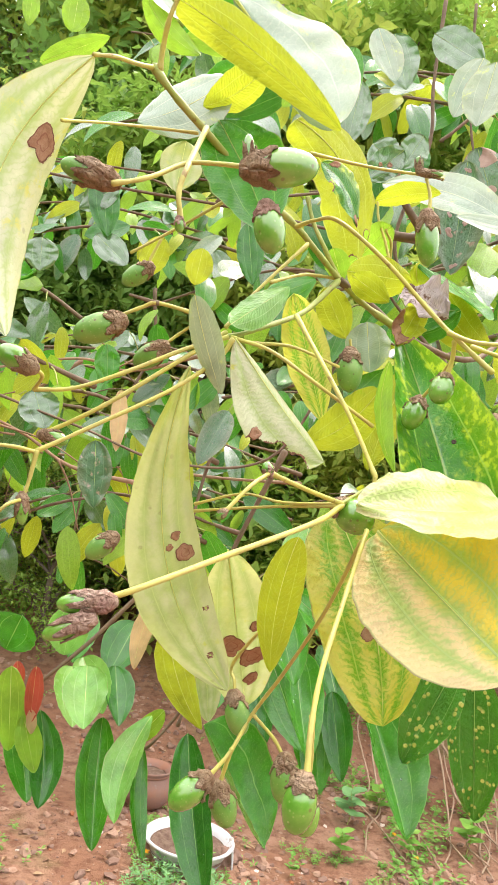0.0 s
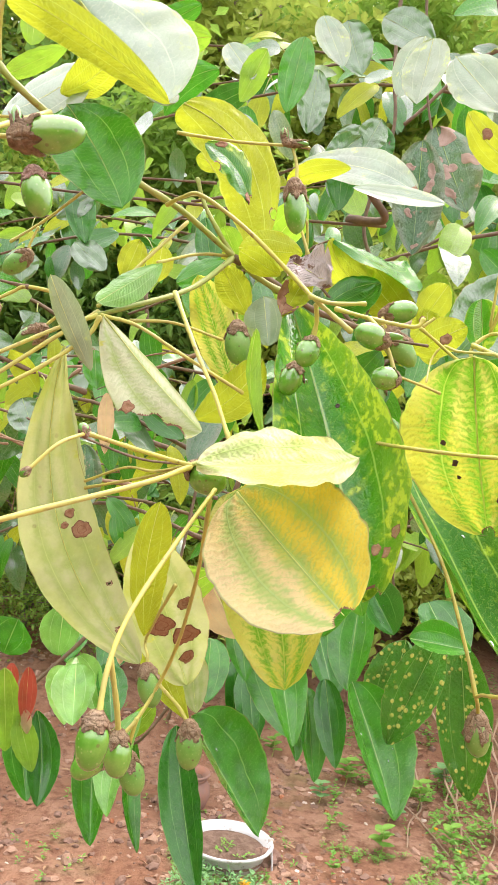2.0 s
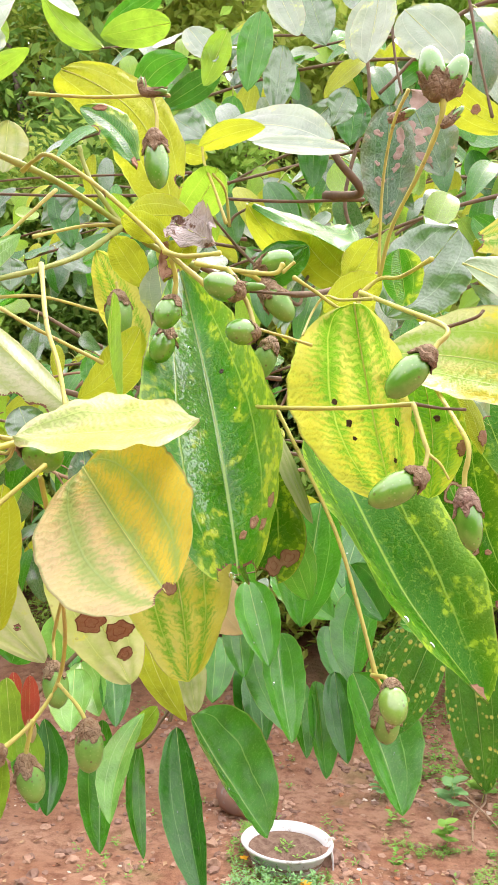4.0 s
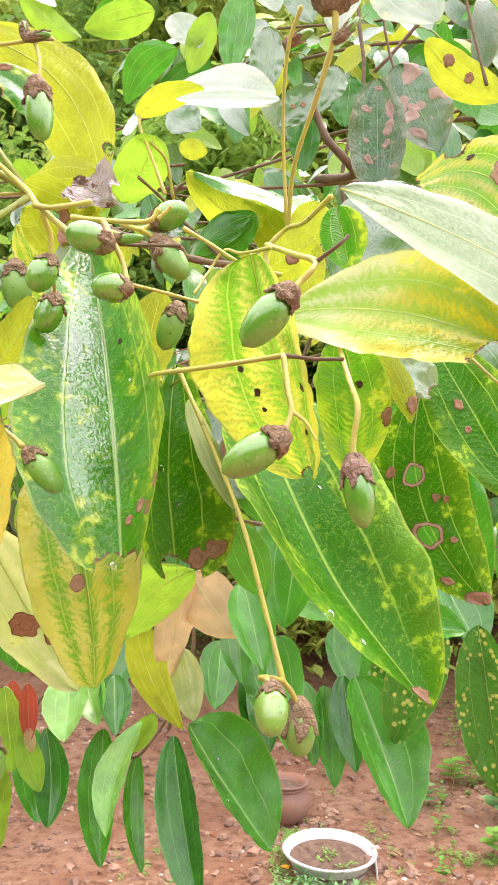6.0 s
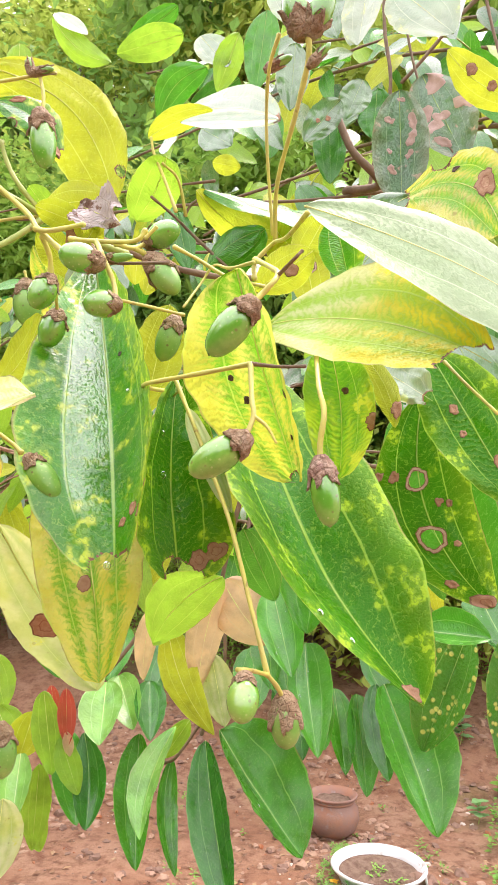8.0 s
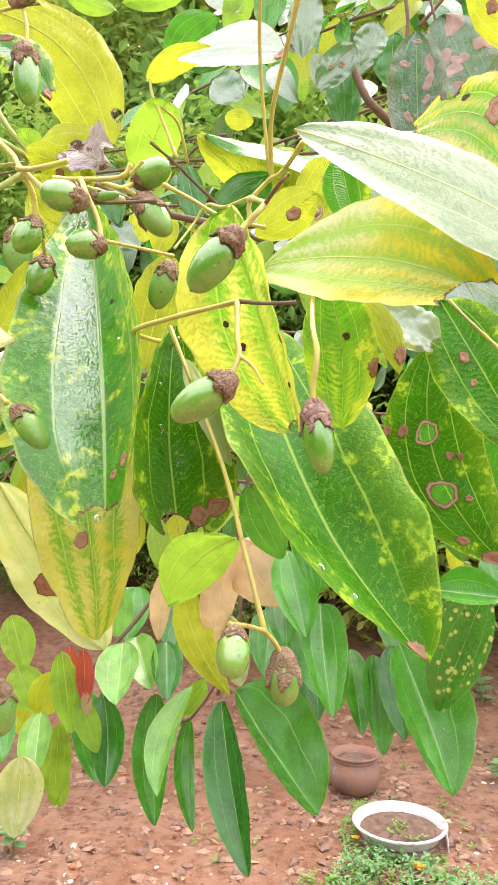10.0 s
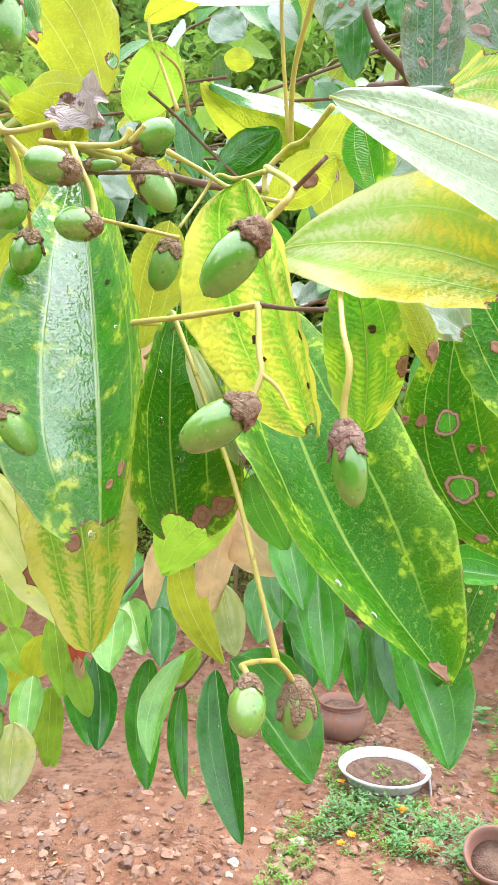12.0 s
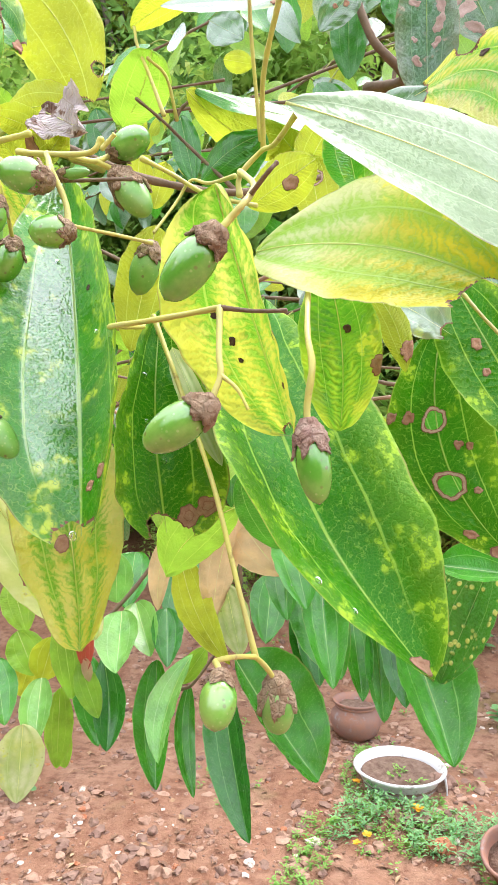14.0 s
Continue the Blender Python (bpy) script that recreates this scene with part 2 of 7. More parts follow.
YEL = (0.60, 0.62, 0.05)
LEAF = {
    "green": leaf_material("leaf_green", (0.040, 0.270, 0.014), (0.24, 0.52, 0.10), YEL, through=0.32, coat=0.35, rough=0.28, spec=0.25, relief=0.22, coat_ior=2.1, coat_rough=0.26),
    "dark": leaf_material("leaf_dark_green", (0.020, 0.175, 0.012), (0.15, 0.40, 0.08), YEL, through=0.22, coat=0.35, rough=0.28, spec=0.25, relief=0.22, coat_ior=2.1, coat_rough=0.26),
    "blue": leaf_material("leaf_grey_green", (0.062, 0.190, 0.055), (0.20, 0.36, 0.16), YEL, through=0.22, coat=0.65, rough=0.30, spec=0.8, relief=0.25, coat_ior=2.4),
    "mottled": leaf_material("leaf_green_yellow_flecks", (0.022, 0.185, 0.002), (0.36, 0.60, 0.08), (0.36, 0.58, 0.03), amount=0.115, edge=0.25, skew=0.06,
                             through=0.20, coat=0.0, spec=0.2, rough=0.34, relief=0.22),
    "bleached": leaf_material("leaf_bleached_pale", (0.60, 0.68, 0.46), (0.48, 0.60, 0.24), (0.66, 0.67, 0.14), near_vein=(0.38, 0.54, 0.14), chlorosis=0.8, amount=0.14, edge=0.12, skew=0.1,
                              through=0.34, glow=1.2, coat=0.35, rough=0.38, pale=0.6, relief=0.12, rungs=0.06, speckle=0.3, coat_rough=0.25),
    # cream patches in the colour paint the white that the sky throws on this leaf
    "halfwhite": leaf_material("leaf_yellow_sky_white", (0.66, 0.63, 0.18), (0.42, 0.58, 0.16), (0.66, 0.67, 0.14), near_vein=(0.38, 0.55, 0.12), chlorosis=0.7, through=0.34, glow=1.2,
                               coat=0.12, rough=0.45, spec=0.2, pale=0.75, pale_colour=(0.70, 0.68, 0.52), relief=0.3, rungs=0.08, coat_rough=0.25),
    "mint": leaf_material("leaf_young_light_green", (0.17, 0.46, 0.085), (0.42, 0.66, 0.26), YEL, through=0.35, coat=0.3, rough=0.3, relief=0.2, coat_ior=1.9, coat_rough=0.26),
    "wet": leaf_material("leaf_green_wet_shine", (0.030, 0.250, 0.004), (0.36, 0.60, 0.10), (0.50, 0.66, 0.05), amount=0.19, edge=0.20, skew=0.17,
                         through=0.26, coat=1.0, rough=0.30, relief=0.19, coat_rough=0.11, film=0.14, fleck=300),
    "greening": leaf_material("leaf_green_yellow_tip", (0.32, 0.54, 0.03), (0.40, 0.60, 0.10), (0.54, 0.64, 0.05), near_vein=(0.10, 0.36, 0.01), chlorosis=1.0, amount=0.14,
                              edge=0.2, through=0.36, coat=0.3, rough=0.34, foot=(0.07, 0.32, 0.01), relief=0.4),
    "chlorotic": leaf_material("leaf_yellow_green_nerves", (0.54, 0.56, 0.07), (0.46, 0.62, 0.12), YEL, near_vein=(0.12, 0.39, 0.015), chlorosis=1.0, rungs=0.14,
                               through=0.40, coat=0.2, rough=0.42, speckle=0.4, relief=0.42, pale=0.15),
    "ripe": leaf_material("leaf_peach_yellow", (0.76, 0.64, 0.09), (0.42, 0.60, 0.24), (0.76, 0.70, 0.10), near_vein=(0.28, 0.53, 0.12), chlorosis=0.8,
                          through=0.36, glow=1.25, coat=0.15, rough=0.42, pale=0.6, pale_side=-1, pale_colour=(0.84, 0.70, 0.56), relief=0.3, rungs=0.07),
    "yellow": leaf_material("leaf_lime_yellow", (0.46, 0.54, 0.035), (0.64, 0.76, 0.16), (0.30, 0.50, 0.02), amount=0.08, through=0.46, glow=1.3, coat=0.05, spec=0.2, rough=0.42, relief=0.32),
    "lime": leaf_material("leaf_lime", (0.27, 0.51, 0.045), (0.44, 0.64, 0.10), YEL, through=0.46, glow=1.35, coat=0.15, rough=0.42, relief=0.32),
    "pale": leaf_material("leaf_pale_olive", (0.40, 0.50, 0.20), (0.50, 0.60, 0.26), (0.52, 0.58, 0.12), near_vein=(0.29, 0.44, 0.10), chlorosis=0.6, amount=0.12, edge=0.1,
                          through=0.40, coat=0.12, rough=0.46, speckle=0.35, glow=1.2, foot=(0.46, 0.54, 0.12), pale=0.4, relief=0.12, rungs=0.05),
    "silver": leaf_material("leaf_glossy_pale", (0.20, 0.32, 0.20), (0.44, 0.54, 0.34), (0.46, 0.58, 0.16), amount=0.08, edge=0.2, through=0.2, coat=0.7, coat_ior=2.0, rough=0.26, spec=0.5,
                            pale=0.12, relief=0.10, coat_rough=0.22),
    # the sky's sheen is put into this pale blade colour; the coat is slight
    "sky_sheen": leaf_material("leaf_pale_sky_sheen", (0.26, 0.38, 0.22), (0.50, 0.60, 0.40), (0.60, 0.66, 0.34), near_vein=(0.22, 0.38, 0.16), chlorosis=0.2, amount=0.0, edge=0.1,
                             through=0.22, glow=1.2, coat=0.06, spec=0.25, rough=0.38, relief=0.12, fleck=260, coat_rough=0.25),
    "split": leaf_material("leaf_white_and_yellow", (0.68, 0.64, 0.02), (0.40, 0.58, 0.14), (0.74, 0.70, 0.05), near_vein=(0.24, 0.50, 0.03), chlorosis=0.85, amount=0.10,
                           edge=0.12, skew=0.0, through=0.32, glow=1.3, coat=0.0, rough=0.36, spec=0.15, foot=(0.56, 0.62, 0.34), pale=0, relief=0.2, rungs=0.10, coat_rough=0.25),
    "tan": leaf_material("leaf_young_tan", (0.60, 0.43, 0.27), (0.62, 0.50, 0.33), (0.54, 0.52, 0.16), amount=0.05, through=0.5, coat=0.05, rough=0.5, relief=0.2),
    "red": leaf_material("leaf_young_red", (0.44, 0.065, 0.04), (0.54, 0.20, 0.13), YEL, through=0.3, coat=0.3, rough=0.4, relief=0.3),
    "galled": leaf_material("leaf_with_galls", (0.042, 0.22, 0.016), (0.22, 0.42, 0.10), YEL, through=0.25, coat=0.35, rough=0.36, bumps=1.0),
    "dry": leaf_material("leaf_dried", (0.56, 0.49, 0.50), (0.40, 0.32, 0.26), YEL, through=0.2, coat=0.0, rough=0.75, dry=0.18),
    "scarred": leaf_material("leaf_with_pink_scars", (0.045, 0.160, 0.060), (0.18, 0.32, 0.15), (0.52, 0.34, 0.28), amount=0.17, edge=0.05, through=0.2, coat=0.4, rough=0.32, spec=0.7, relief=0.4, fleck=55),
}
STEM = {
    "yellow": stalk_material("stalk_yellow", (0.62, 0.58, 0.12), (0.54, 0.48, 0.14)),
    "green": stalk_material("stem_green", (0.32, 0.40, 0.07), (0.42, 0.43, 0.12)),
    "brown": plain_material("twig_brown", (0.24, 0.16, 0.095), (0.15, 0.10, 0.06), 110, 0.75, 0.5, 0.0008),
    "nerve": plain_material("nerve_pale_yellow", (0.84, 0.88, 0.34), (0.78, 0.84, 0.28), 120, 0.5, 0.2, 0.0003, through=0.45),
    "nerve_green": plain_material("nerve_pale_green", (0.46, 0.64, 0.18), (0.40, 0.58, 0.14), 120, 0.5, 0.2, 0.0003, through=0.4),
}


def fruit_skin(name, a, b, tip, specks, rough, coat):
    """Smooth drupe skin with pale lenticels, brown specks and a duller end."""
    k = Mat(name)
    big, small = k.noise(140, 4, 0.6), k.noise(1300, 3, 0.6)
    colour = k.mix(k.step(big, 0.32, 0.68), a, b)
    colour = k.mix(k.math("MULTIPLY", k.step(k.noise(70, 2), 0.5, 0.7), 0.5), colour, tip)
    colour = k.mix(k.math("MULTIPLY", k.step(k.cells(620), 0.24, 0.10), 0.45), colour, (0.44, 0.58, 0.20))
    colour = k.mix(k.math("MULTIPLY", k.step(k.cells(330), 0.20, 0.10), specks), colour, (0.16, 0.09, 0.04))
    colour = k.mix(k.math("MULTIPLY", small, 0.3), colour, tuple(c * 0.5 for c in a))
    return k.surface(colour, rough, k.bump(k.math("ADD", big, k.math("MULTIPLY", small, 0.6)), 0.18, 0.0005), coat)


FRUIT = fruit_skin("fruit_green_skin", (0.115, 0.37, 0.03), (0.21, 0.46, 0.065), (0.31, 0.40, 0.09), 0.6, 0.26, 0.6)
FRUIT_DARK = fruit_skin("fruit_green_specked", (0.14, 0.36, 0.05), (0.23, 0.44, 0.09), (0.30, 0.36, 0.10), 0.8, 0.42, 0.15)


def cup_material(name, scale_colour, shade, edge):
    """Crumbly dry cup: tan scales with dark cracks and pinkish patches."""
    k = Mat(name)
    big, small = k.noise(260, 4, 0.65), k.noise(1300, 4, 0.7)
    crack = k.step(k.cells(420, feature="DISTANCE_TO_EDGE"), 0.16, 0.02)
    colour = k.mix(k.step(big, 0.40, 0.60), scale_colour, shade)
    colour = k.mix(k.math("MULTIPLY", k.step(k.noise(150, 2), 0.5, 0.65), 0.7), colour, edge)
    colour = k.mix(k.math("MULTIPLY", crack, 0.12), colour, (0.09, 0.045, 0.03))
    colour = k.mix(k.math("MULTIPLY", small, 0.35), colour, tuple(c * 0.4 for c in shade))
    height = k.math("SUBTRACT", k.math("ADD", big, k.math("MULTIPLY", small, 0.9)), k.math("MULTIPLY", crack, 0.35))
    return k.surface(colour, 0.8, k.bump(height, 0.9, 0.0016), spec=0.3)


CUP = cup_material("cupule_brown", (0.52, 0.37, 0.23), (0.36, 0.22, 0.125), (0.55, 0.40, 0.27))
CUP_PINK = cup_material("cupule_pinkish", (0.66, 0.47, 0.36), (0.42, 0.25, 0.18), (0.62, 0.36, 0.30))
SCAB = plain_material("scab_brown", (0.16, 0.07, 0.04), (0.28, 0.13, 0.08), 260, 0.8, 0.5, 0.0006, fine=1300)
SCAB_PALE = plain_material("scab_tan_middle", (0.45, 0.27, 0.165), (0.34, 0.175, 0.10), 420, 0.8, 0.5, 0.0006, fine=1500)
RIM_PALE = plain_material("scab_rim_pale", (0.56, 0.44, 0.34), (0.44, 0.29, 0.21), 420, 0.8, 0.5, 0.0006, fine=1500)
SCAB_MID = plain_material("scab_ring", (0.34, 0.16, 0.10), (0.28, 0.12, 0.07), 420, 0.8, 0.5, 0.0006, fine=1500)
SCAR = plain_material("scar_pinkish_grey", (0.50, 0.37, 0.32), (0.40, 0.27, 0.22), 160, 0.8, 0.4, 0.0006, fine=1100)
SCAB_DARK = plain_material("scab_black_brown", (0.045, 0.022, 0.014), (0.09, 0.045, 0.025), 300, 0.7, 0.4, 0.0005, fine=1300)


k = Mat("water")
glass = k.n.new("ShaderNodeBsdfPrincipled")
glass.inputs["Base Color"].default_value = (1, 1, 1, 1)
glass.inputs["Roughness"].default_value, glass.inputs["IOR"].default_value = 0.02, 1.33
glass.inputs["Transmission Weight"].default_value = 1.0
k.l.new(glass.outputs[0], k.out.inputs[0])
WATER = k.m


# ---------- building ----------
def part(name, bm, material, parent=None, label="", smooth=True, at=None):
    """Links a bmesh as one mesh object under a thing or a part."""
    me = bpy.data.meshes.new(name)
    if smooth:
        for f in bm.faces:
            f.smooth = True
    bm.to_mesh(me)
    bm.free()
    for m in material if isinstance(material, (list, tuple)) else (material,):
        me.materials.append(m)
    ob = new(name, me)
    if at is not None:
        ob.matrix_world = at
    if parent:
        ob.parent = parent
    return tagged(ob, label)


def thing(name, label, category, group="", at=(0, 0, 0), kind=""):
    ob = new(name)
    ob.location = at
    ob.empty_display_size = 0.05
    return tagged(ob, label, category, group, kind)


def under(ob, parent):
    """Parents ob to a thing and keeps it where it stands."""
    ob.parent = parent
    ob.matrix_parent_inverse = Matrix.Translation(parent.location).inverted()
    return ob


def glide(points, n):
    """n + 1 points along a smooth line through the given ones, each (x, y, z) or (x, y, z, radius)."""
    p = [np.array(q, float) for q in points]
    p = [2 * p[0] - p[1]] + p + [2 * p[-1] - p[-2]]
    out, spans = [], len(p) - 3
    for i in range(n + 1):
        f = i / n * spans
        k = min(int(f), spans - 1)
        t = f - k
        a, b, c, d = p[k:k + 4]
        out.append(0.5 * (2 * b + (c - a) * t + (2 * a - 5 * b + 4 * c - d) * t * t + (3 * b - a - 3 * c + d) * t ** 3))
    return out


def tube(bm, points, r0, r1, sides=7, n=14, knots=0.0, cap=True, swell=0.0):
    """A tapering stalk along a smooth line, with knots of uneven thickness."""
    line = [Vector(q[:3]) for q in glide(points, n)]
    rings, up = [], Vector((0.31, 0.17, 0.93))
    for i, q in enumerate(line):
        d = (line[min(i + 1, n)] - line[max(i - 1, 0)]).normalized()
        a = d.cross(up).normalized()
        b = d.cross(a)
        f = i / n
        r = (r0 + (r1 - r0) * f) * (1 + knots * (noise.noise(q * 240) + 0.5 * noise.noise(q * 700)))
        r *= 1 + swell * (max(0, 1 - f * 9) + max(0, 1 - (1 - f) * 9))
        rings.append([bm.verts.new(q + (a * math.cos(w) + b * math.sin(w)) * r) for w in (2 * math.pi * j / sides for j in range(sides))])
    for s, t in zip(rings, rings[1:]):
        for j in range(sides):
            bm.faces.new((s[j], s[(j + 1) % sides], t[(j + 1) % sides], t[j]))
    for ring_, q, s in ((rings[0], line[0], -1), (rings[-1], line[-1], 1)):
        if cap:
            d = (line[-1] - line[-2] if s > 0 else line[1] - line[0]).normalized() * s
            r = (ring_[0].co - q).length
            tip = bm.verts.new(q + d * r * 0.6)
            small = [bm.verts.new(q + (v.co - q) * 0.6 + d * r * 0.45) for v in ring_]
            for j in range(sides):
                i = (j + 1) % sides
                bm.faces.new((ring_[j], ring_[i], small[i], small[j]) if s > 0 else (ring_[i], ring_[j], small[j], small[i]))
                bm.faces.new((small[j], small[i], tip) if s > 0 else (small[i], small[j], tip))


def stem(host, points, r0, r1=None, kind="yellow", name="stalk", knots=0.16, n=None, sides=7, swell=0.3, label=""):
    bm = bmesh.new()
    o = Vector(points[0][:3])
    tube(bm, [tuple(Vector(q) - o) for q in points], r0, r1 if r1 is not None else r0 * 0.75, sides, n or 7 * (len(points) - 1) + 3, knots, swell=swell)
    return under(part(name, bm, STEM[kind], at=Matrix.Translation(o), label=label), host)


class Blade:
    """The surface of one leaf: place(s, u) with s from base to tip and u from -1 to 1 across."""

    def __init__(self, base, tip, face, width, arch=0.0, sag=0.0, fold=12.0, twist=0.0, droop=0.0, wave=0.13, full=0.62, peak=0.45, seed=0.0, nib=0.05, brim=0.0, quilt=0.016):
        self.base, self.seed = Vector(base), seed
        a = Vector(tip) - self.base
        self.long = a.length
        self.t = a.normalized()
        f = Vector(face)
        self.nrm = (f - f.dot(self.t) * self.t).normalized()
        self.side = self.nrm.cross(self.t)
        self.half, self.arch, self.sag, self.twist, self.droop = width / 2, arch, sag, twist, droop
        self.fold = fold if isinstance(fold, tuple) else (fold, fold)
        self.wave, self.full, self.nib, self.brim, self.quilt = wave, full, nib, brim, quilt
        self.bow = math.log(0.5) / math.log(peak)

    def middle(self, s):
        b = 4 * s * (1 - s)
        k = s * s * (1 - s) * 5
        return self.t * (s * self.long) + (self.nrm * (self.arch * b - self.droop * k) + self.side * self.sag * b) * self.long

    def reach(self, s):
        w = math.sin(math.pi * min(1.0, s ** self.bow)) if 0 < s < 1 else 0.0
        w = max(w, 0.0) ** self.full
        return self.half * max(w * (1 - self.nib * 1.5 * ramp(s, 0.75, 1.0)), 0.012)

    def place(self, s, u, lift=0.0):
        ang = radians(self.twist * (s - 0.5))
        side = self.side * math.cos(ang) + self.nrm * math.sin(ang)
        nrm = self.nrm * math.cos(ang) - self.side * math.sin(ang)
        f = radians(self.fold[0] if u < 0 else self.fold[1])
        w = self.reach(s)
        x = abs(u)
        curl = f * (0.55 + 0.45 * x)
        out = side * (u * w * math.cos(curl)) + nrm * (x * w * math.sin(curl))
        z = noise.noise(Vector((s * 4.1 + self.seed, u * 1.7, self.seed * 1.7))) * self.wave * self.half * (0.35 + x)
        z += noise.noise(Vector((s * 11 + self.seed, u * 3.1, 4.0 + self.seed))) * self.wave * 0.5 * self.half * x
        z += math.sin(2 * math.pi * x) ** 2 * self.quilt * w
        z -= self.brim * w * max(0.0, x - 0.5) ** 1.3
        edge = noise.noise(Vector((s * 9 + 3 * self.seed, math.copysign(2, u), self.seed))) * 0.085 * w * x ** 4
        return self.middle(s) + out + side * math.copysign(edge, u) + nrm * (z + lift)


def blob(k, a, seed):
    return 1 + 0.42 * noise.noise(Vector((math.cos(a) * 1.3, math.sin(a) * 1.3, seed))) + 0.22 * noise.noise(Vector((math.cos(a) * 4, math.sin(a) * 4, seed + k)))


def leaf(host, kind, base, tip, face, width, label="", spots=(), holes=(), bites=(), drops=(), rows=38, cols=16, rib=True, seed=None, **form):
    """One leaf blade with its midrib, and scabs, holes and bitten edges at (along, across, size in mm)."""
    seed = round(sum(base) * 37.7 + sum(tip) * 11.3, 3) % 50 if seed is None else seed
    bl = Blade(base, tip, face, width, seed=seed, **form)
    if holes or bites:
        rows, cols = 150, 64
    bm = bmesh.new()
    layer = bm.loops.layers.uv.new("blade")
    cuts = [(bl.place(s, u), size * 0.001 * (0.86 if i < len(holes) else 1.0), i) for i, (s, u, size) in enumerate((*holes, *bites))]
    calm = len(holes)
    grid, where = [], {}
    for i in range(rows + 1):
        s = i / rows
        line = []
        for j in range(cols + 1):
            u = j / cols * 2 - 1
            v = bm.verts.new(bl.place(s, u))
            where[v] = (u * 0.5 + 0.5, s)
            line.append(v)
        grid.append(line)
    for i in range(rows):
        for j in range(cols):
            q = (grid[i][j], grid[i][j + 1], grid[i + 1][j + 1], grid[i + 1][j])
            gap = 1.0
            if cuts:
                c = (q[0].co + q[2].co) / 2
                gap = min((c - p).length - r * (1 + (0.06 if k < calm else 0.24) * noise.noise(c * 330 + Vector((0, 0, k))) + (0.03 if k < calm else 0.06) * noise.noise(c * 900)) for p, r, k in cuts)
                if gap < 0:
                    continue
            f = bm.faces.new(q)
            # the bitten edge is dry and brown
            f.material_index = 1 if gap < 0.0006 else 0
            for lp in f.loops:
                lp[layer].uv = where[lp.vert]
    if cuts:
        for v in [v for v in bm.verts if not v.link_faces]:
            bm.verts.remove(v)
        # bitten edges run smoothly, not in the steps of the grid
        margin = {v for i, line in enumerate(grid) for j, v in enumerate(line) if i in (0, rows) or j in (0, cols)}
        edge = [v for v in bm.verts if v.is_boundary and v not in margin]
        for _ in range(4):
            moved = []
            for v in edge:
                beside = [e.other_vert(v).co for e in v.link_edges if e.is_boundary]
                if len(beside) == 2:
                    moved.append((v, (v.co + beside[0] + beside[1]) / 3))
            for v, c in moved:
                v.co = c
    at = Matrix.Translation(bl.base)
    ob = under(part("leaf", bm, (LEAF[kind], SCAB) if cuts else LEAF[kind], at=at, label=label), host)
    if rib and rows > 20:
        bm = bmesh.new()
        r = min(0.0007, 0.010 * width)
        tube(bm, [bl.place(s, 0.0, -r * 0.35) for s in (0, 0.1, 0.25, 0.4, 0.55, 0.7, 0.85, 0.97)], r, r * 0.25, 5, 24)
        nerve = part("midrib", bm, STEM["nerve_green" if kind in ("green", "dark", "mottled", "galled", "blue", "scarred", "wet") else "nerve"])
        nerve.parent = ob
    for k, (s, u, size) in enumerate(spots):
        scab(ob, bl, s, u, size * 0.001, seed + k, SCAR if kind == "scarred" else None)
    for s, u, size in drops:
        bm = bmesh.new()
        bmesh.ops.create_uvsphere(bm, u_segments=14, v_segments=8, radius=size * 0.001)
        for v in bm.verts:
            v.co = bl.place(s, u, 0.0001) + v.co.x * bl.side + v.co.y * 1.3 * bl.t + max(v.co.z, -0.0001) * 0.5 * bl.nrm
        part("water_drop", bm, WATER, ob, "clear water drop")
    for k, (s, u, size) in enumerate(holes):
        ring(ob, bl, s, u, size * 0.001, seed + k)
    return ob


def scab(ob, bl, s, u, r, seed, mat=None):
    """A flat scab that lies on both faces of the blade."""
    bm = bmesh.new()
    for lift in (0.00025, -0.00025):
        c = bm.verts.new(bl.place(s, u, lift * 1.6))
        w = max(bl.reach(s), 0.002)
        loops = []
        for g in (0.40, 0.48, 0.90, 1.0):
            loop = []
            for i in range(24):
                a = i / 12 * math.pi
                q = r * g * blob(2, a, seed) * (1 + 0.38 * math.cos(2 * a - 7 * seed) if mat else 1)
                uu, ss = u + math.cos(a) * q / w, s + math.sin(a) * q / bl.long
                loop.append(bm.verts.new(bl.place(min(0.995, max(0.005, ss)), max(-1.0, min(1.0, uu)), lift * (1.4 if g < 1 else 0.8) + (0.0002 if g == 0.48 and lift > 0 else 0))))
            loops.append(loop)
        for i in range(24):
            k = (i + 1) % 24
            bm.faces.new((c, loops[0][i], loops[0][k])).material_index = 1
            for j in range(3):
                bm.faces.new((loops[j][i], loops[j + 1][i], loops[j + 1][k], loops[j][k])).material_index = (2, 1, 0)[j]
    ob2 = part("pink_scar" if mat else "brown_spot", bm, (mat, mat, mat) if mat else (SCAB_DARK, SCAB_DARK, SCAB_DARK) if r < 0.0016 else (SCAB, SCAB_PALE, SCAB_MID if r > 0.0035 else SCAB_PALE))
    ob2.parent = ob


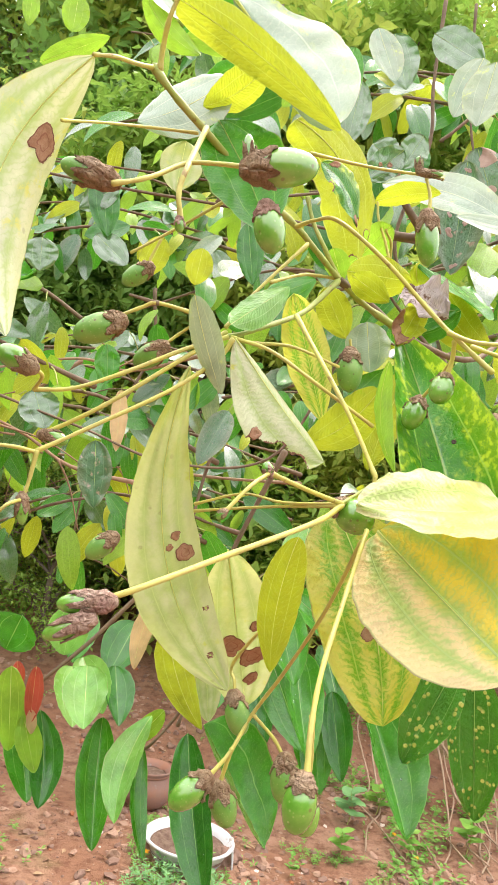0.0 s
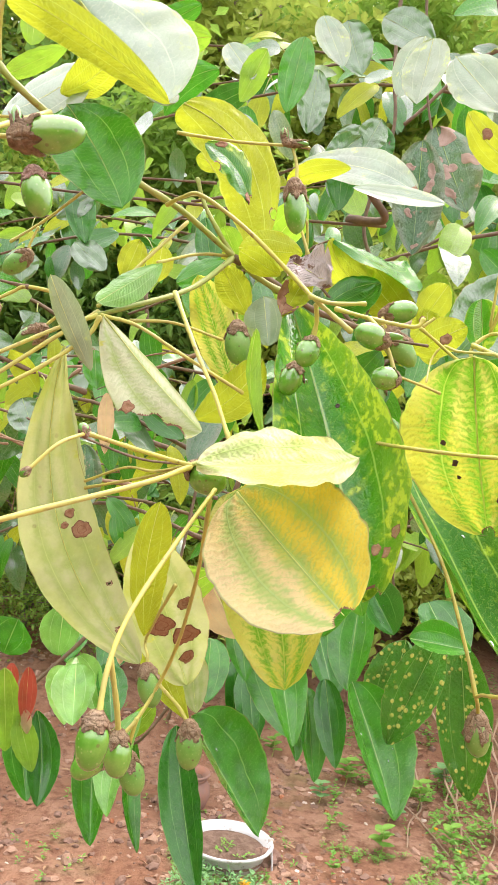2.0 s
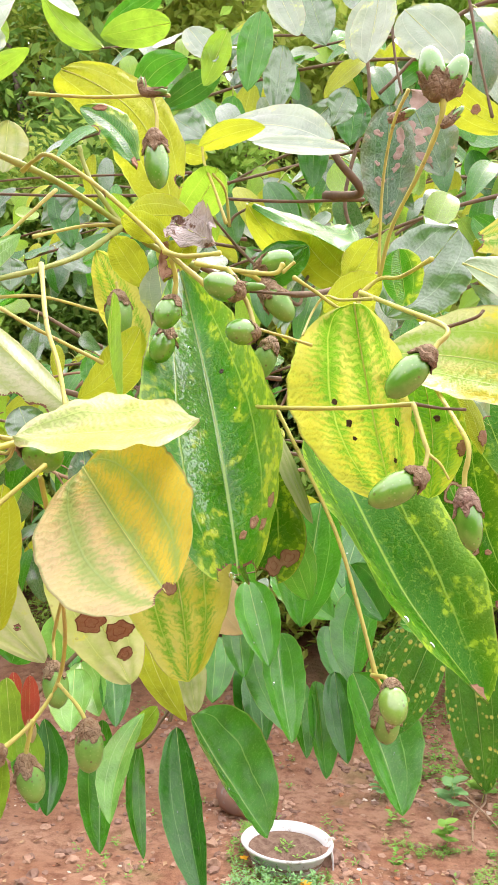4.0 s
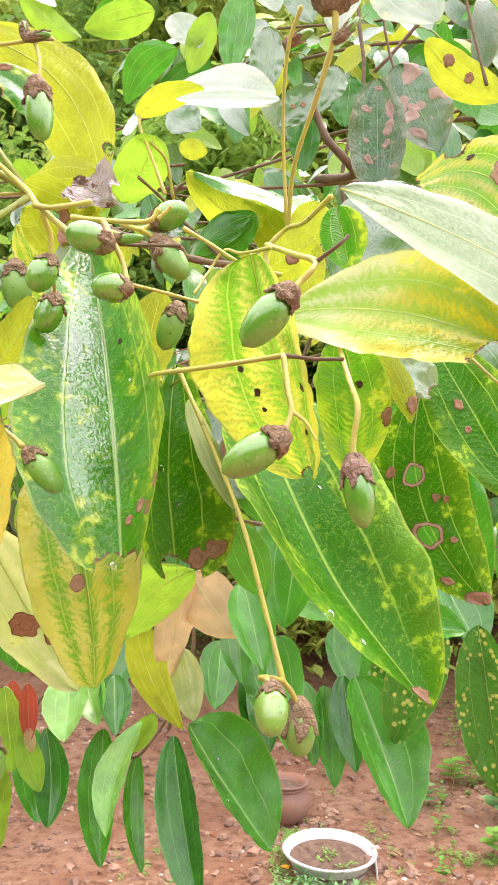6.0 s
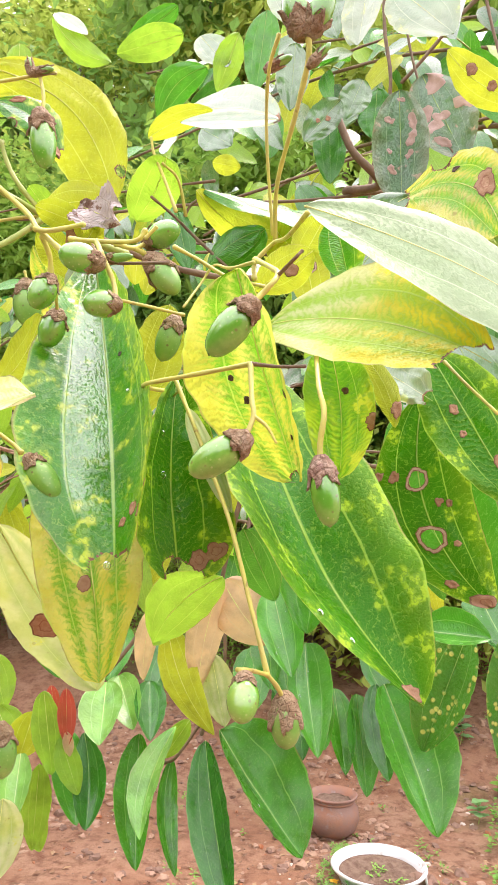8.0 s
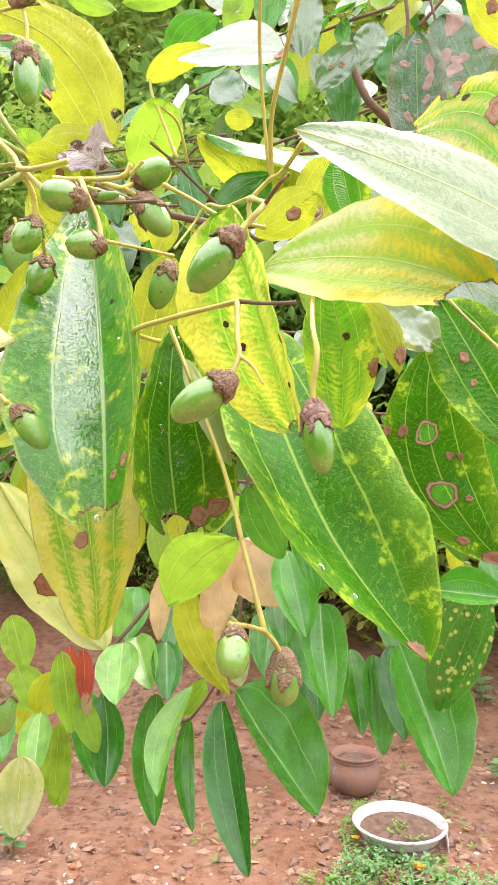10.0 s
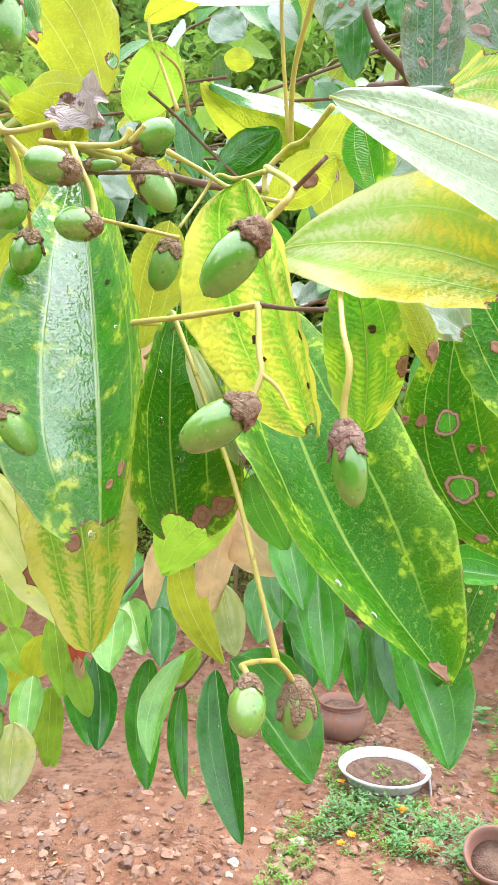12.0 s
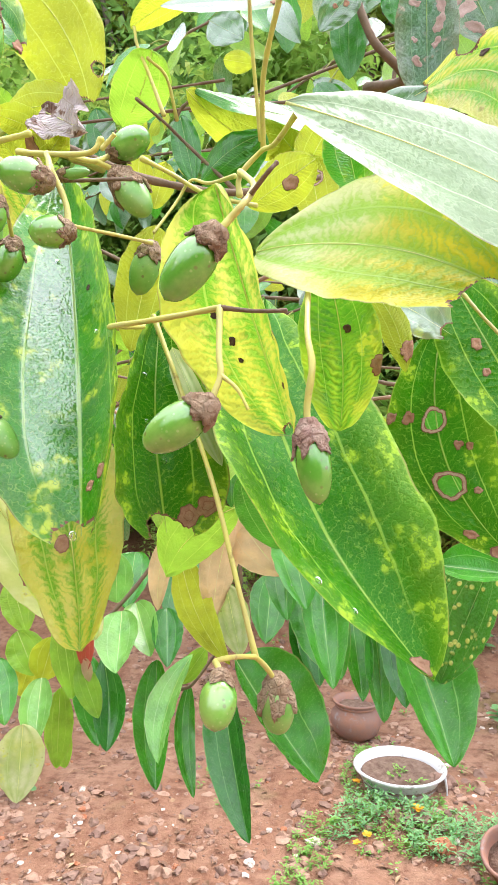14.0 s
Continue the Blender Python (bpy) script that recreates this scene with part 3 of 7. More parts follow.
def ring(ob, bl, s, u, r, seed):
    """The dry brown rim round a hole."""
    bm = bmesh.new()
    w = max(bl.reach(s), 0.002)
    for lift in (0.0003, -0.0003):
        loops = []
        for g in (0.83, 0.89, 1.10, 1.17):
            loop = []
            for i in range(28):
                a = i / 14 * math.pi
                q = r * g * (1 + 0.55 * (blob(1, a, seed) - 1))
                loop.append(bm.verts.new(bl.place(min(0.99, max(0.01, s + math.sin(a) * q / bl.long)), max(-1, min(1, u + math.cos(a) * q / w)), lift)))
            loops.append(loop)
        for i in range(28):
            k = (i + 1) % 28
            for j in range(3):
                bm.faces.new((loops[j][i], loops[j + 1][i], loops[j + 1][k], loops[j][k])).material_index = j % 2
    ob2 = part("brown_rim", bm, (SCAB, RIM_PALE))
    ob2.parent = ob


def fruit(host, base, way, long, fat=0.74, cup=0.45, dark=False, pink=False, seed=0.0, label=""):
    """An oval green drupe that sits in a ragged brown cup; way points from the cup to its end."""
    fat, long, cup = fat * 0.95, long * 0.90, cup * 0.78
    w = Vector(way).normalized()
    at = Matrix.Translation(Vector(base)) @ w.to_track_quat("Z", "Y").to_matrix().to_4x4()
    bm = bmesh.new()
    n, m, rings = 14, 18, []
    for i in range(n + 1):
        f = i / n
        z = long * (0.5 - 0.5 * math.cos(math.pi * f))
        r = 0.5 * long * fat * math.sin(math.pi * f) ** 0.86 * (1 + 0.05 * math.sin(math.pi * f * 2))
        if i in (0, n):
            rings.append([bm.verts.new((0, 0, z + (0.03 * long if i == n else 0)))])
        else:
            rings.append([bm.verts.new((r * math.cos(a) * (1 + 0.03 * noise.noise(Vector((i * 0.3, j, seed)))), r * math.sin(a), z)) for j in range(m) for a in (2 * math.pi * j / m,)])
    for a, b in zip(rings, rings[1:]):
        for j in range(m):
            k = (j + 1) % m
            if len(a) == 1:
                bm.faces.new((a[0], b[k], b[j]))
            elif len(b) == 1:
                bm.faces.new((a[j], a[k], b[0]))
            else:
                bm.faces.new((a[j], a[k], b[k], b[j]))
    ob = under(part("fruit", bm, FRUIT_DARK if dark else FRUIT, at=at, label=label or "green oval drupe in a ragged brown cup"), host)
    bm = bmesh.new()
    m = 48
    shells = []
    for side in (0, 1):
        loops = []
        for i in range(10):
            f = i / 9
            loop = []
            for j in range(m):
                a = 2 * math.pi * j / m
                rag = 0.62 + 0.34 * math.cos(5 * a + seed) + 0.55 * noise.noise(Vector((math.cos(a) * 2.2, math.sin(a) * 2.2, seed)))
                top = cup * long * (0.24 + 0.62 * max(0.05, rag) + 0.20 * noise.noise(Vector((math.cos(a) * 6, math.sin(a) * 6, seed + 5))))
                z = -0.20 * long + (top + 0.20 * long) * f
                if z < 0:
                    r = 0.10 * long + 0.5 * long * fat * 0.42 * (1 + z / (0.20 * long)) ** 0.7
                else:
                    q = math.acos(max(-1.0, 1 - 2 * min(z, long) / long)) / math.pi
                    r = max(0.5 * long * fat * math.sin(math.pi * q) ** 0.86, 0.10 * long + 0.5 * long * fat * 0.42) + 0.03 * long
                r *= 1 + 0.14 * noise.noise(Vector((math.cos(a) * 3, math.sin(a) * 3, f * 4 + seed))) + 0.16 * noise.noise(Vector((math.cos(a) * 7, math.sin(a) * 7, f * 9 + seed))) + 0.12 * noise.noise(Vector((math.cos(a) * 15, math.sin(a) * 15, f * 17 + seed)))
                r += f ** 4 * max(0, rag - 0.5) * 0.05 * long
                r -= side * 0.035 * long
                loop.append(bm.verts.new((r * math.cos(a), r * math.sin(a), z)))
            loops.append(loop)
        shells.append(loops)
        for a, b in zip(loops, loops[1:]):
            for j in range(m):
                k = (j + 1) % m
                q = (a[j], a[k], b[k], b[j])
                bm.faces.new(q if side == 0 else q[::-1])
    for j in range(m):
        k = (j + 1) % m
        bm.faces.new((shells[0][-1][j], shells[0][-1][k], shells[1][-1][k], shells[1][-1][j]))
    bm.faces.new(shells[0][0][::-1])
    c = part("cup", bm, CUP_PINK if pink else CUP)
    c.parent = ob
    return ob

# ---------- the fruiting branch in front ----------
BRANCH = thing("fruiting_branch", "yellowing leafy branch with green fruits in brown cups", "branch", at=(0.05, 0.50, 1.44))
stem(BRANCH, [(-0.0345, 0.4130, 1.4917), (-0.0259, 0.4150, 1.4835), (-0.0140, 0.4250, 1.4765), (0.0018, 0.4500, 1.4717), (0.0183, 0.4900, 1.4743), (0.0281, 0.5100, 1.4722), (0.0407, 0.5260, 1.4662), (0.0552, 0.5350, 1.4582), (0.0728, 0.5450, 1.4522)], 0.00127, 0.00168, "green", name='stem', knots=0.2)
stem(BRANCH, [(0.0412, 0.5260, 1.4654), (0.0574, 0.5400, 1.4607), (0.0873, 0.5700, 1.4530), (0.1250, 0.6000, 1.4560), (0.1683, 0.7000, 1.5050)], 0.00173, 0.00168, "brown", name='stem')
stem(BRANCH, [(0.0407, 0.5260, 1.4662), (0.0316, 0.5200, 1.4779), (0.0243, 0.5200, 1.4895), (0.0196, 0.5200, 1.5015)], 0.00121, 0.00100, "green")
stem(BRANCH, [(-0.0345, 0.4130, 1.4913), (-0.0367, 0.4000, 1.4841), (-0.0398, 0.3900, 1.4792), (-0.0448, 0.3850, 1.4759)], 0.00085, 0.00063, "yellow")
stem(BRANCH, [(-0.0322, 0.4130, 1.4909), (-0.0317, 0.4100, 1.4981), (-0.0303, 0.4060, 1.5044), (-0.0282, 0.4040, 1.5108)], 0.00105, 0.00073, "yellow")
stem(BRANCH, [(-0.0152, 0.3350, 1.4159), (-0.0090, 0.3400, 1.4206), (-0.0031, 0.3500, 1.4299), (0.0056, 0.3470, 1.4295), (0.0134, 0.3450, 1.4287)], 0.00060, 0.00064, "yellow")
stem(BRANCH, [(-0.0142, 0.4200, 1.4762), (-0.0031, 0.3550, 1.4339), (-0.0025, 0.3450, 1.4211), (-0.0009, 0.3450, 1.4140)], 0.00094, 0.00059, "yellow")
stem(BRANCH, [(-0.0441, 0.3700, 1.4466), (-0.0419, 0.4000, 1.4630), (-0.0349, 0.4200, 1.4738), (-0.0181, 0.4250, 1.4767)], 0.00046, 0.00059, "yellow")
stem(BRANCH, [(-0.0460, 0.4700, 1.4452), (-0.0318, 0.4700, 1.4561), (-0.0105, 0.4600, 1.4680)], 0.00060, 0.00066, "yellow")
stem(BRANCH, [(-0.0377, 0.4700, 1.4392), (-0.0373, 0.4700, 1.4448), (-0.0347, 0.4700, 1.4525)], 0.00068, 0.00052, "yellow")
stem(BRANCH, [(0.0408, 0.5260, 1.4654), (0.0320, 0.5100, 1.4485), (0.0248, 0.4900, 1.4351), (0.0084, 0.4600, 1.4177), (0.0018, 0.4550, 1.4133)], 0.00141, 0.00096, "green")
stem(BRANCH, [(0.0018, 0.4550, 1.4133), (-0.0126, 0.4500, 1.4052), (-0.0316, 0.4400, 1.3909), (-0.0474, 0.4350, 1.3816), (-0.0595, 0.4300, 1.3783)], 0.00088, 0.00073, "yellow")
stem(BRANCH, [(-0.0595, 0.4300, 1.3783), (-0.0557, 0.4250, 1.3830), (-0.0592, 0.4200, 1.3844)], 0.00073, 0.00071, "yellow")
stem(BRANCH, [(-0.0002, 0.4600, 1.4159), (-0.0121, 0.4500, 1.4022), (-0.0356, 0.4400, 1.3787), (-0.0560, 0.4400, 1.3643)], 0.00098, 0.00076, "yellow")
stem(BRANCH, [(0.0041, 0.4500, 1.4114), (-0.0003, 0.4500, 1.4030), (-0.0141, 0.4400, 1.3870), (-0.0354, 0.4300, 1.3697), (-0.0512, 0.4200, 1.3566)], 0.00094, 0.00070, "yellow")
stem(BRANCH, [(-0.0512, 0.4200, 1.3566), (-0.0556, 0.4150, 1.3569), (-0.0630, 0.4100, 1.3565)], 0.00070, 0.00067, "yellow")
stem(BRANCH, [(-0.0506, 0.4200, 1.3567), (-0.0512, 0.4200, 1.3471), (-0.0521, 0.4200, 1.3403), (-0.0517, 0.4200, 1.3337)], 0.00084, 0.00055, "yellow")
stem(BRANCH, [(-0.0521, 0.4200, 1.3403), (-0.0535, 0.4100, 1.3380), (-0.0578, 0.4100, 1.3318)], 0.00069, 0.00053, "yellow")
stem(BRANCH, [(-0.0414, 0.4500, 1.4129), (-0.0325, 0.4500, 1.4181), (-0.0264, 0.4500, 1.4208), (-0.0116, 0.4550, 1.4202)], 0.00079, 0.00080, "yellow")
stem(BRANCH, [(-0.0264, 0.4500, 1.4208), (-0.0320, 0.4500, 1.4215), (-0.0377, 0.4500, 1.4224)], 0.00095, 0.00048, "brown")
stem(BRANCH, [(-0.0254, 0.4650, 1.4073), (-0.0186, 0.4650, 1.4142), (-0.0119, 0.4600, 1.4186)], 0.00067, 0.00065, "yellow")
stem(BRANCH, [(0.0252, 0.4800, 1.4323), (0.0438, 0.4500, 1.4009), (0.0539, 0.4400, 1.3843), (0.0623, 0.4300, 1.3679)], 0.00096, 0.00071, "yellow")
stem(BRANCH, [(0.0029, 0.4550, 1.4133), (0.0190, 0.4500, 1.4094), (0.0376, 0.4500, 1.3999), (0.0615, 0.4600, 1.3890)], 0.00080, 0.00064, "yellow")
stem(BRANCH, [(-0.0006, 0.4600, 1.4181), (0.0066, 0.4750, 1.4376), (0.0244, 0.4900, 1.4675)], 0.00073, 0.00073, "yellow")
stem(BRANCH, [(0.0107, 0.5000, 1.4513), (0.0245, 0.5200, 1.4637), (0.0407, 0.5260, 1.4662)], 0.00075, 0.00080, "yellow")
stem(BRANCH, [(0.0105, 0.4700, 1.4159), (0.0262, 0.4800, 1.4191), (0.0463, 0.4900, 1.4160)], 0.00076, 0.00053, "yellow")
stem(BRANCH, [(0.0496, 0.5000, 1.4310), (0.0509, 0.5000, 1.4260), (0.0511, 0.5000, 1.4215)], 0.00055, 0.00074, "yellow")
stem(BRANCH, [(0.0200, 0.4700, 1.4980), (0.0462, 0.4750, 1.4982), (0.0697, 0.4750, 1.4980), (0.0756, 0.4750, 1.4974)], 0.00069, 0.00069, "yellow")
stem(BRANCH, [(0.0687, 0.4750, 1.4971), (0.0714, 0.4740, 1.4884), (0.0718, 0.4730, 1.4779)], 0.00061, 0.00085, "yellow")
stem(BRANCH, [(0.0194, 0.4700, 1.4663), (0.0270, 0.4650, 1.4682), (0.0360, 0.4600, 1.4670), (0.0557, 0.4600, 1.4543), (0.0759, 0.4600, 1.4370), (0.0848, 0.4550, 1.4277), (0.1005, 0.4500, 1.4144)], 0.00085, 0.00092, "yellow")
stem(BRANCH, [(0.0837, 0.4550, 1.4280), (0.0925, 0.4500, 1.4245), (0.1048, 0.4500, 1.4254)], 0.00095, 0.00077, "yellow")
stem(BRANCH, [(0.0863, 0.4550, 1.4251), (0.0872, 0.4590, 1.4190), (0.0862, 0.4610, 1.4120)], 0.00086, 0.00094, "yellow")
stem(BRANCH, [(0.0519, 0.4200, 1.3563), (0.0439, 0.4000, 1.3495), (0.0217, 0.3650, 1.3374), (0.0075, 0.3450, 1.3296), (-0.0008, 0.3400, 1.3253)], 0.00095, 0.00068, "yellow")
stem(BRANCH, [(0.0519, 0.4200, 1.3567), (0.0399, 0.4000, 1.3585), (0.0286, 0.3800, 1.3606)], 0.00081, 0.00068, "yellow")
stem(BRANCH, [(0.0286, 0.3800, 1.3606), (0.0247, 0.3700, 1.3560), (0.0198, 0.3650, 1.3485)], 0.00057, 0.00053, "yellow")
stem(BRANCH, [(0.0612, 0.4200, 1.3496), (0.0548, 0.3900, 1.3300), (0.0503, 0.3700, 1.3143), (0.0490, 0.3600, 1.3028), (0.0495, 0.3550, 1.2910)], 0.00067, 0.00076, "yellow")
stem(BRANCH, [(0.0600, 0.4200, 1.3458), (0.0540, 0.4500, 1.3180), (0.0440, 0.4850, 1.2870), (0.0345, 0.5030, 1.2645), (0.0280, 0.4950, 1.2500), (0.0204, 0.4840, 1.2411)], 0.00070, 0.00095, "yellow")
stem(BRANCH, [(0.0510, 0.4200, 1.3565), (0.0326, 0.4500, 1.3545), (0.0164, 0.4700, 1.3555), (-0.0029, 0.4800, 1.3483)], 0.00054, 0.00060, "yellow")
stem(BRANCH, [(0.0511, 0.4200, 1.3558), (0.0264, 0.4600, 1.3519), (-0.0024, 0.4800, 1.3455)], 0.00054, 0.00060, "yellow")
stem(BRANCH, [(0.0370, 0.5000, 1.3080), (0.0220, 0.5250, 1.2800), (0.0240, 0.5220, 1.2720), (0.0251, 0.5198, 1.2660)], 0.00080, 0.00075, "yellow")
stem(BRANCH, [(0.0285, 0.4955, 1.2510), (0.0268, 0.4960, 1.2420), (0.0258, 0.4965, 1.2346)], 0.00090, 0.00100, "yellow")
stem(BRANCH, [(0.0345, 0.5030, 1.2645), (0.0450, 0.5000, 1.2570), (0.0510, 0.4980, 1.2498)], 0.00070, 0.00085, "yellow")
stem(BRANCH, [(0.0621, 0.4300, 1.3573), (0.0621, 0.4300, 1.3630), (0.0623, 0.4300, 1.3679)], 0.00084, 0.00071, "yellow")
stem(BRANCH, [(0.0519, 0.4200, 1.3567), (0.0620, 0.4400, 1.3650), (0.0694, 0.4500, 1.3712)], 0.00068, 0.00061, "green")
fruit(BRANCH, (0.0139, 0.3450, 1.4285), (0.932, 0.227, 0.282), 0.0176, fat=0.62, cup=0.5, seed=1.0)
fruit(BRANCH, (0.0186, 0.3450, 1.4194), (0.315, 0.000, -0.949), 0.0121, fat=0.72, cup=0.4, pink=True, seed=2.0)
fruit(BRANCH, (-0.0165, 0.3370, 1.4173), (-0.977, 0.000, 0.214), 0.0136, fat=0.5, cup=1.15, dark=True, seed=3.0)
fruit(BRANCH, (-0.0012, 0.3450, 1.4143), (0.180, 0.000, -0.984), 0.0041, fat=0.7, cup=1.1, pink=True, seed=3.3)
fruit(BRANCH, (0.0130, 0.3450, 1.4294), (-0.218, 0.000, 0.976), 0.0084, fat=0.4, cup=1.0, seed=3.7)
fruit(BRANCH, (0.0715, 0.4730, 1.4788), (0.147, 0.000, -0.989), 0.0218, fat=0.52, cup=0.5, seed=4.0)
fruit(BRANCH, (0.0515, 0.4260, 1.3558), (0.921, 0.000, -0.389), 0.0144, fat=0.95, cup=0.12, seed=5.0)
fruit(BRANCH, (0.0862, 0.4610, 1.4120), (-0.25, -0.35, -0.90), 0.0130, fat=0.85, cup=0.42, seed=6.0)
fruit(BRANCH, (0.0800, 0.4770, 1.4045), (-0.25, -0.15, -0.95), 0.0140, fat=0.80, cup=0.45, seed=7.0)
fruit(BRANCH, (0.0506, 0.5000, 1.4245), (0.131, 0.000, -0.991), 0.0186, fat=0.72, cup=0.45, dark=True, seed=8.0)
fruit(BRANCH, (-0.0374, 0.4700, 1.4402), (-0.759, 0.000, -0.651), 0.0140, fat=0.7, cup=0.45, dark=True, seed=9.0)
fruit(BRANCH, (-0.0400, 0.4500, 1.4114), (-0.896, 0.000, -0.445), 0.0198, fat=0.68, cup=0.4, dark=True, seed=10.0)
fruit(BRANCH, (-0.0243, 0.4650, 1.4075), (-0.756, 0.000, -0.655), 0.0152, fat=0.72, cup=0.7, dark=True, seed=11.0)
fruit(BRANCH, (-0.0582, 0.4200, 1.3845), (-0.937, -0.000, 0.350), 0.0149, fat=0.68, cup=0.55, seed=12.0)
fruit(BRANCH, (-0.0001, 0.3400, 1.3249), (-0.977, 0.000, -0.215), 0.0124, fat=0.48, cup=1.1, pink=True, seed=13.0)
fruit(BRANCH, (-0.0031, 0.3380, 1.3205), (-0.881, 0.000, -0.473), 0.0115, fat=0.46, cup=1.0, pink=True, seed=14.0)
fruit(BRANCH, (-0.0245, 0.4400, 1.3319), (-0.696, 0.000, -0.718), 0.0129, fat=0.7, cup=0.55, dark=True, seed=15.0)
fruit(BRANCH, (0.0490, 0.3550, 1.2909), (-0.043, 0.000, -0.999), 0.0130, fat=0.72, cup=0.32, seed=16.0)
fruit(BRANCH, (0.0204, 0.4840, 1.2411), (-0.70, -0.25, -0.66), 0.0190, fat=0.70, cup=0.42, seed=17.0)
fruit(BRANCH, (0.0258, 0.4965, 1.2346), (0.40, 0.0, -0.92), 0.0180, fat=0.72, cup=0.55, dark=True, seed=18.0)
fruit(BRANCH, (0.0251, 0.5198, 1.2660), (0.35, -0.3, -0.89), 0.0185, fat=0.70, cup=0.5, dark=True, seed=19.0)
fruit(BRANCH, (0.0510, 0.4980, 1.2498), (0.10, 0.0, -0.99), 0.0190, fat=0.70, cup=0.5, dark=True, seed=26.0)
fruit(BRANCH, (0.0512, 0.3700, 1.2830), (0.10, 0.0, -0.99), 0.0112, fat=0.78, cup=0.35, seed=27.0)
stem(BRANCH, [(0.0490, 0.3610, 1.3040), (0.0505, 0.3660, 1.2930), (0.0512, 0.3700, 1.2840)], 0.00070, 0.00075, "yellow")
fruit(BRANCH, (-0.0523, 0.4200, 1.3412), (0.165, 0.000, -0.986), 0.0102, fat=0.5, cup=1.0, seed=20.0)
fruit(BRANCH, (-0.0569, 0.4400, 1.3637), (0.993, 0.000, -0.120), 0.0109, fat=0.6, cup=1.0, seed=21.0)
fruit(BRANCH, (0.0198, 0.3650, 1.3485), (-0.688, 0.000, -0.726), 0.0035, fat=0.8, cup=1.0, seed=22.0)
fruit(BRANCH, (0.0287, 0.3800, 1.3599), (-0.441, 0.000, 0.898), 0.0043, fat=0.9, cup=1.0, pink=True, seed=23.0)
fruit(BRANCH, (0.0654, 0.4740, 1.4985), (-0.218, 0.000, 0.976), 0.0075, fat=0.5, cup=1.3, dark=True, seed=24.0, label='dark withered bud')
fruit(BRANCH, (0.0663, 0.4740, 1.4985), (1.000, 0.000, 0.018), 0.0098, fat=0.34, cup=1.3, dark=True, seed=25.0, label='dark withered bud')
leaf(BRANCH, "bleached", (-0.0444, 0.3850, 1.4758), (-0.0517, 0.3800, 1.3862), (-0.092, -0.994, 0.063), 0.0350, sag=-0.20, fold=(8, -72), twist=20, full=0.7, spots=((0.3, 0.5, 5), (0.62, -0.1, 3)), label='pale yellow-green leaf drooping over its midrib', wave=0.05, quilt=0.012)
leaf(BRANCH, "silver", (-0.0125, 0.4120, 1.5201), (0.0293, 0.4160, 1.4802), (0.414, -0.840, 0.350), 0.0628, fold=(-150, 4), full=0.58, peak=0.55, wave=0.06, label='glossy leaf mirroring the sky, its other half folded under', quilt=0.012)
leaf(BRANCH, "yellow", (-0.0282, 0.4040, 1.5108), (0.0319, 0.4100, 1.4764), (-0.197, -0.848, -0.492), 0.0145, sag=0.03, fold=(-5, -20), full=0.5, peak=0.3, label='yellow underside of a folded leaf')
leaf(BRANCH, "silver", (-0.0142, 0.4500, 1.5138), (-0.0476, 0.4500, 1.4907), (-0.185, -0.946, 0.267), 0.0311, sag=0.08, fold=-8, wave=0.05, quilt=0.012)
leaf(BRANCH, "yellow", (0.0006, 0.4400, 1.5160), (-0.0222, 0.4450, 1.4979), (0.408, -0.607, -0.682), 0.0166, sag=0.1, fold=-15)
leaf(BRANCH, "green", (-0.0125, 0.4300, 1.4851), (0.0104, 0.4400, 1.4513), (0.469, -0.881, 0.057), 0.0358, sag=0.05, fold=8, full=0.55, label='glossy grey-green rounded leaf')
leaf(BRANCH, "yellow", (0.0083, 0.5199, 1.5398), (0.0498, 0.5725, 1.4906), (0.723, -0.681, -0.118), 0.0454, sag=0.230, arch=-0.015, fold=(-9, -11), full=0.28, peak=0.58, bites=((0.98, -0.3, 5), (0.9, 0.6, 3)), label='backlit lime-yellow leaf curving down')
leaf(BRANCH, "wet", (0.0236, 0.5100, 1.5148), (0.0457, 0.5300, 1.4942), (0.717, -0.690, 0.097), 0.0222, sag=0.18, fold=(20, 8), brim=0.6, bites=((0.97, 0.5, 3), (0.3, -0.98, 2)), spots=((0.15, 0.6, 2.2), (0.9, -0.5, 2.5)), label='curled leaf with browned margin')
leaf(BRANCH, "silver", (0.0595, 0.6265, 1.5646), (0.1322, 0.5933, 1.5354), (-0.250, -0.888, 0.386), 0.0311, sag=0.078, arch=0.030, fold=(7, 4), full=0.55, peak=0.51, spots=((0.97, 0, 3),), label='glossy leaf mirroring the white sky', wave=0.05, quilt=0.012)
leaf(BRANCH, "yellow", (0.0552, 0.6000, 1.5401), (0.0928, 0.6000, 1.5510), (0.212, -0.645, -0.735), 0.0152, sag=0.05, fold=-20)
stem(BRANCH, [(0.0732, 0.6000, 1.4961), (0.0649, 0.6000, 1.5174), (0.0590, 0.6000, 1.5308), (0.0572, 0.6000, 1.5401)], 0.00093, 0.00071, "yellow")
leaf(BRANCH, "yellow", (0.0847, 0.6000, 1.5066), (0.1477, 0.7000, 1.5169), (0.667, -0.352, -0.656), 0.0236, sag=-0.14, fold=-25, label='yellow leaf arching over, green upper side')
leaf(BRANCH, "green", (0.0844, 0.6050, 1.5100), (0.1373, 0.7000, 1.5327), (0.471, -0.445, 0.761), 0.0400, sag=-0.2, fold=-5)
leaf(BRANCH, "dry", (0.0697, 0.5070, 1.4593), (0.0904, 0.5000, 1.4482), (-0.047, -0.881, 0.470), 0.0263, fold=(28, 32), twist=50, wave=0.55, label='dried curled leaf scrap, purple-brown')
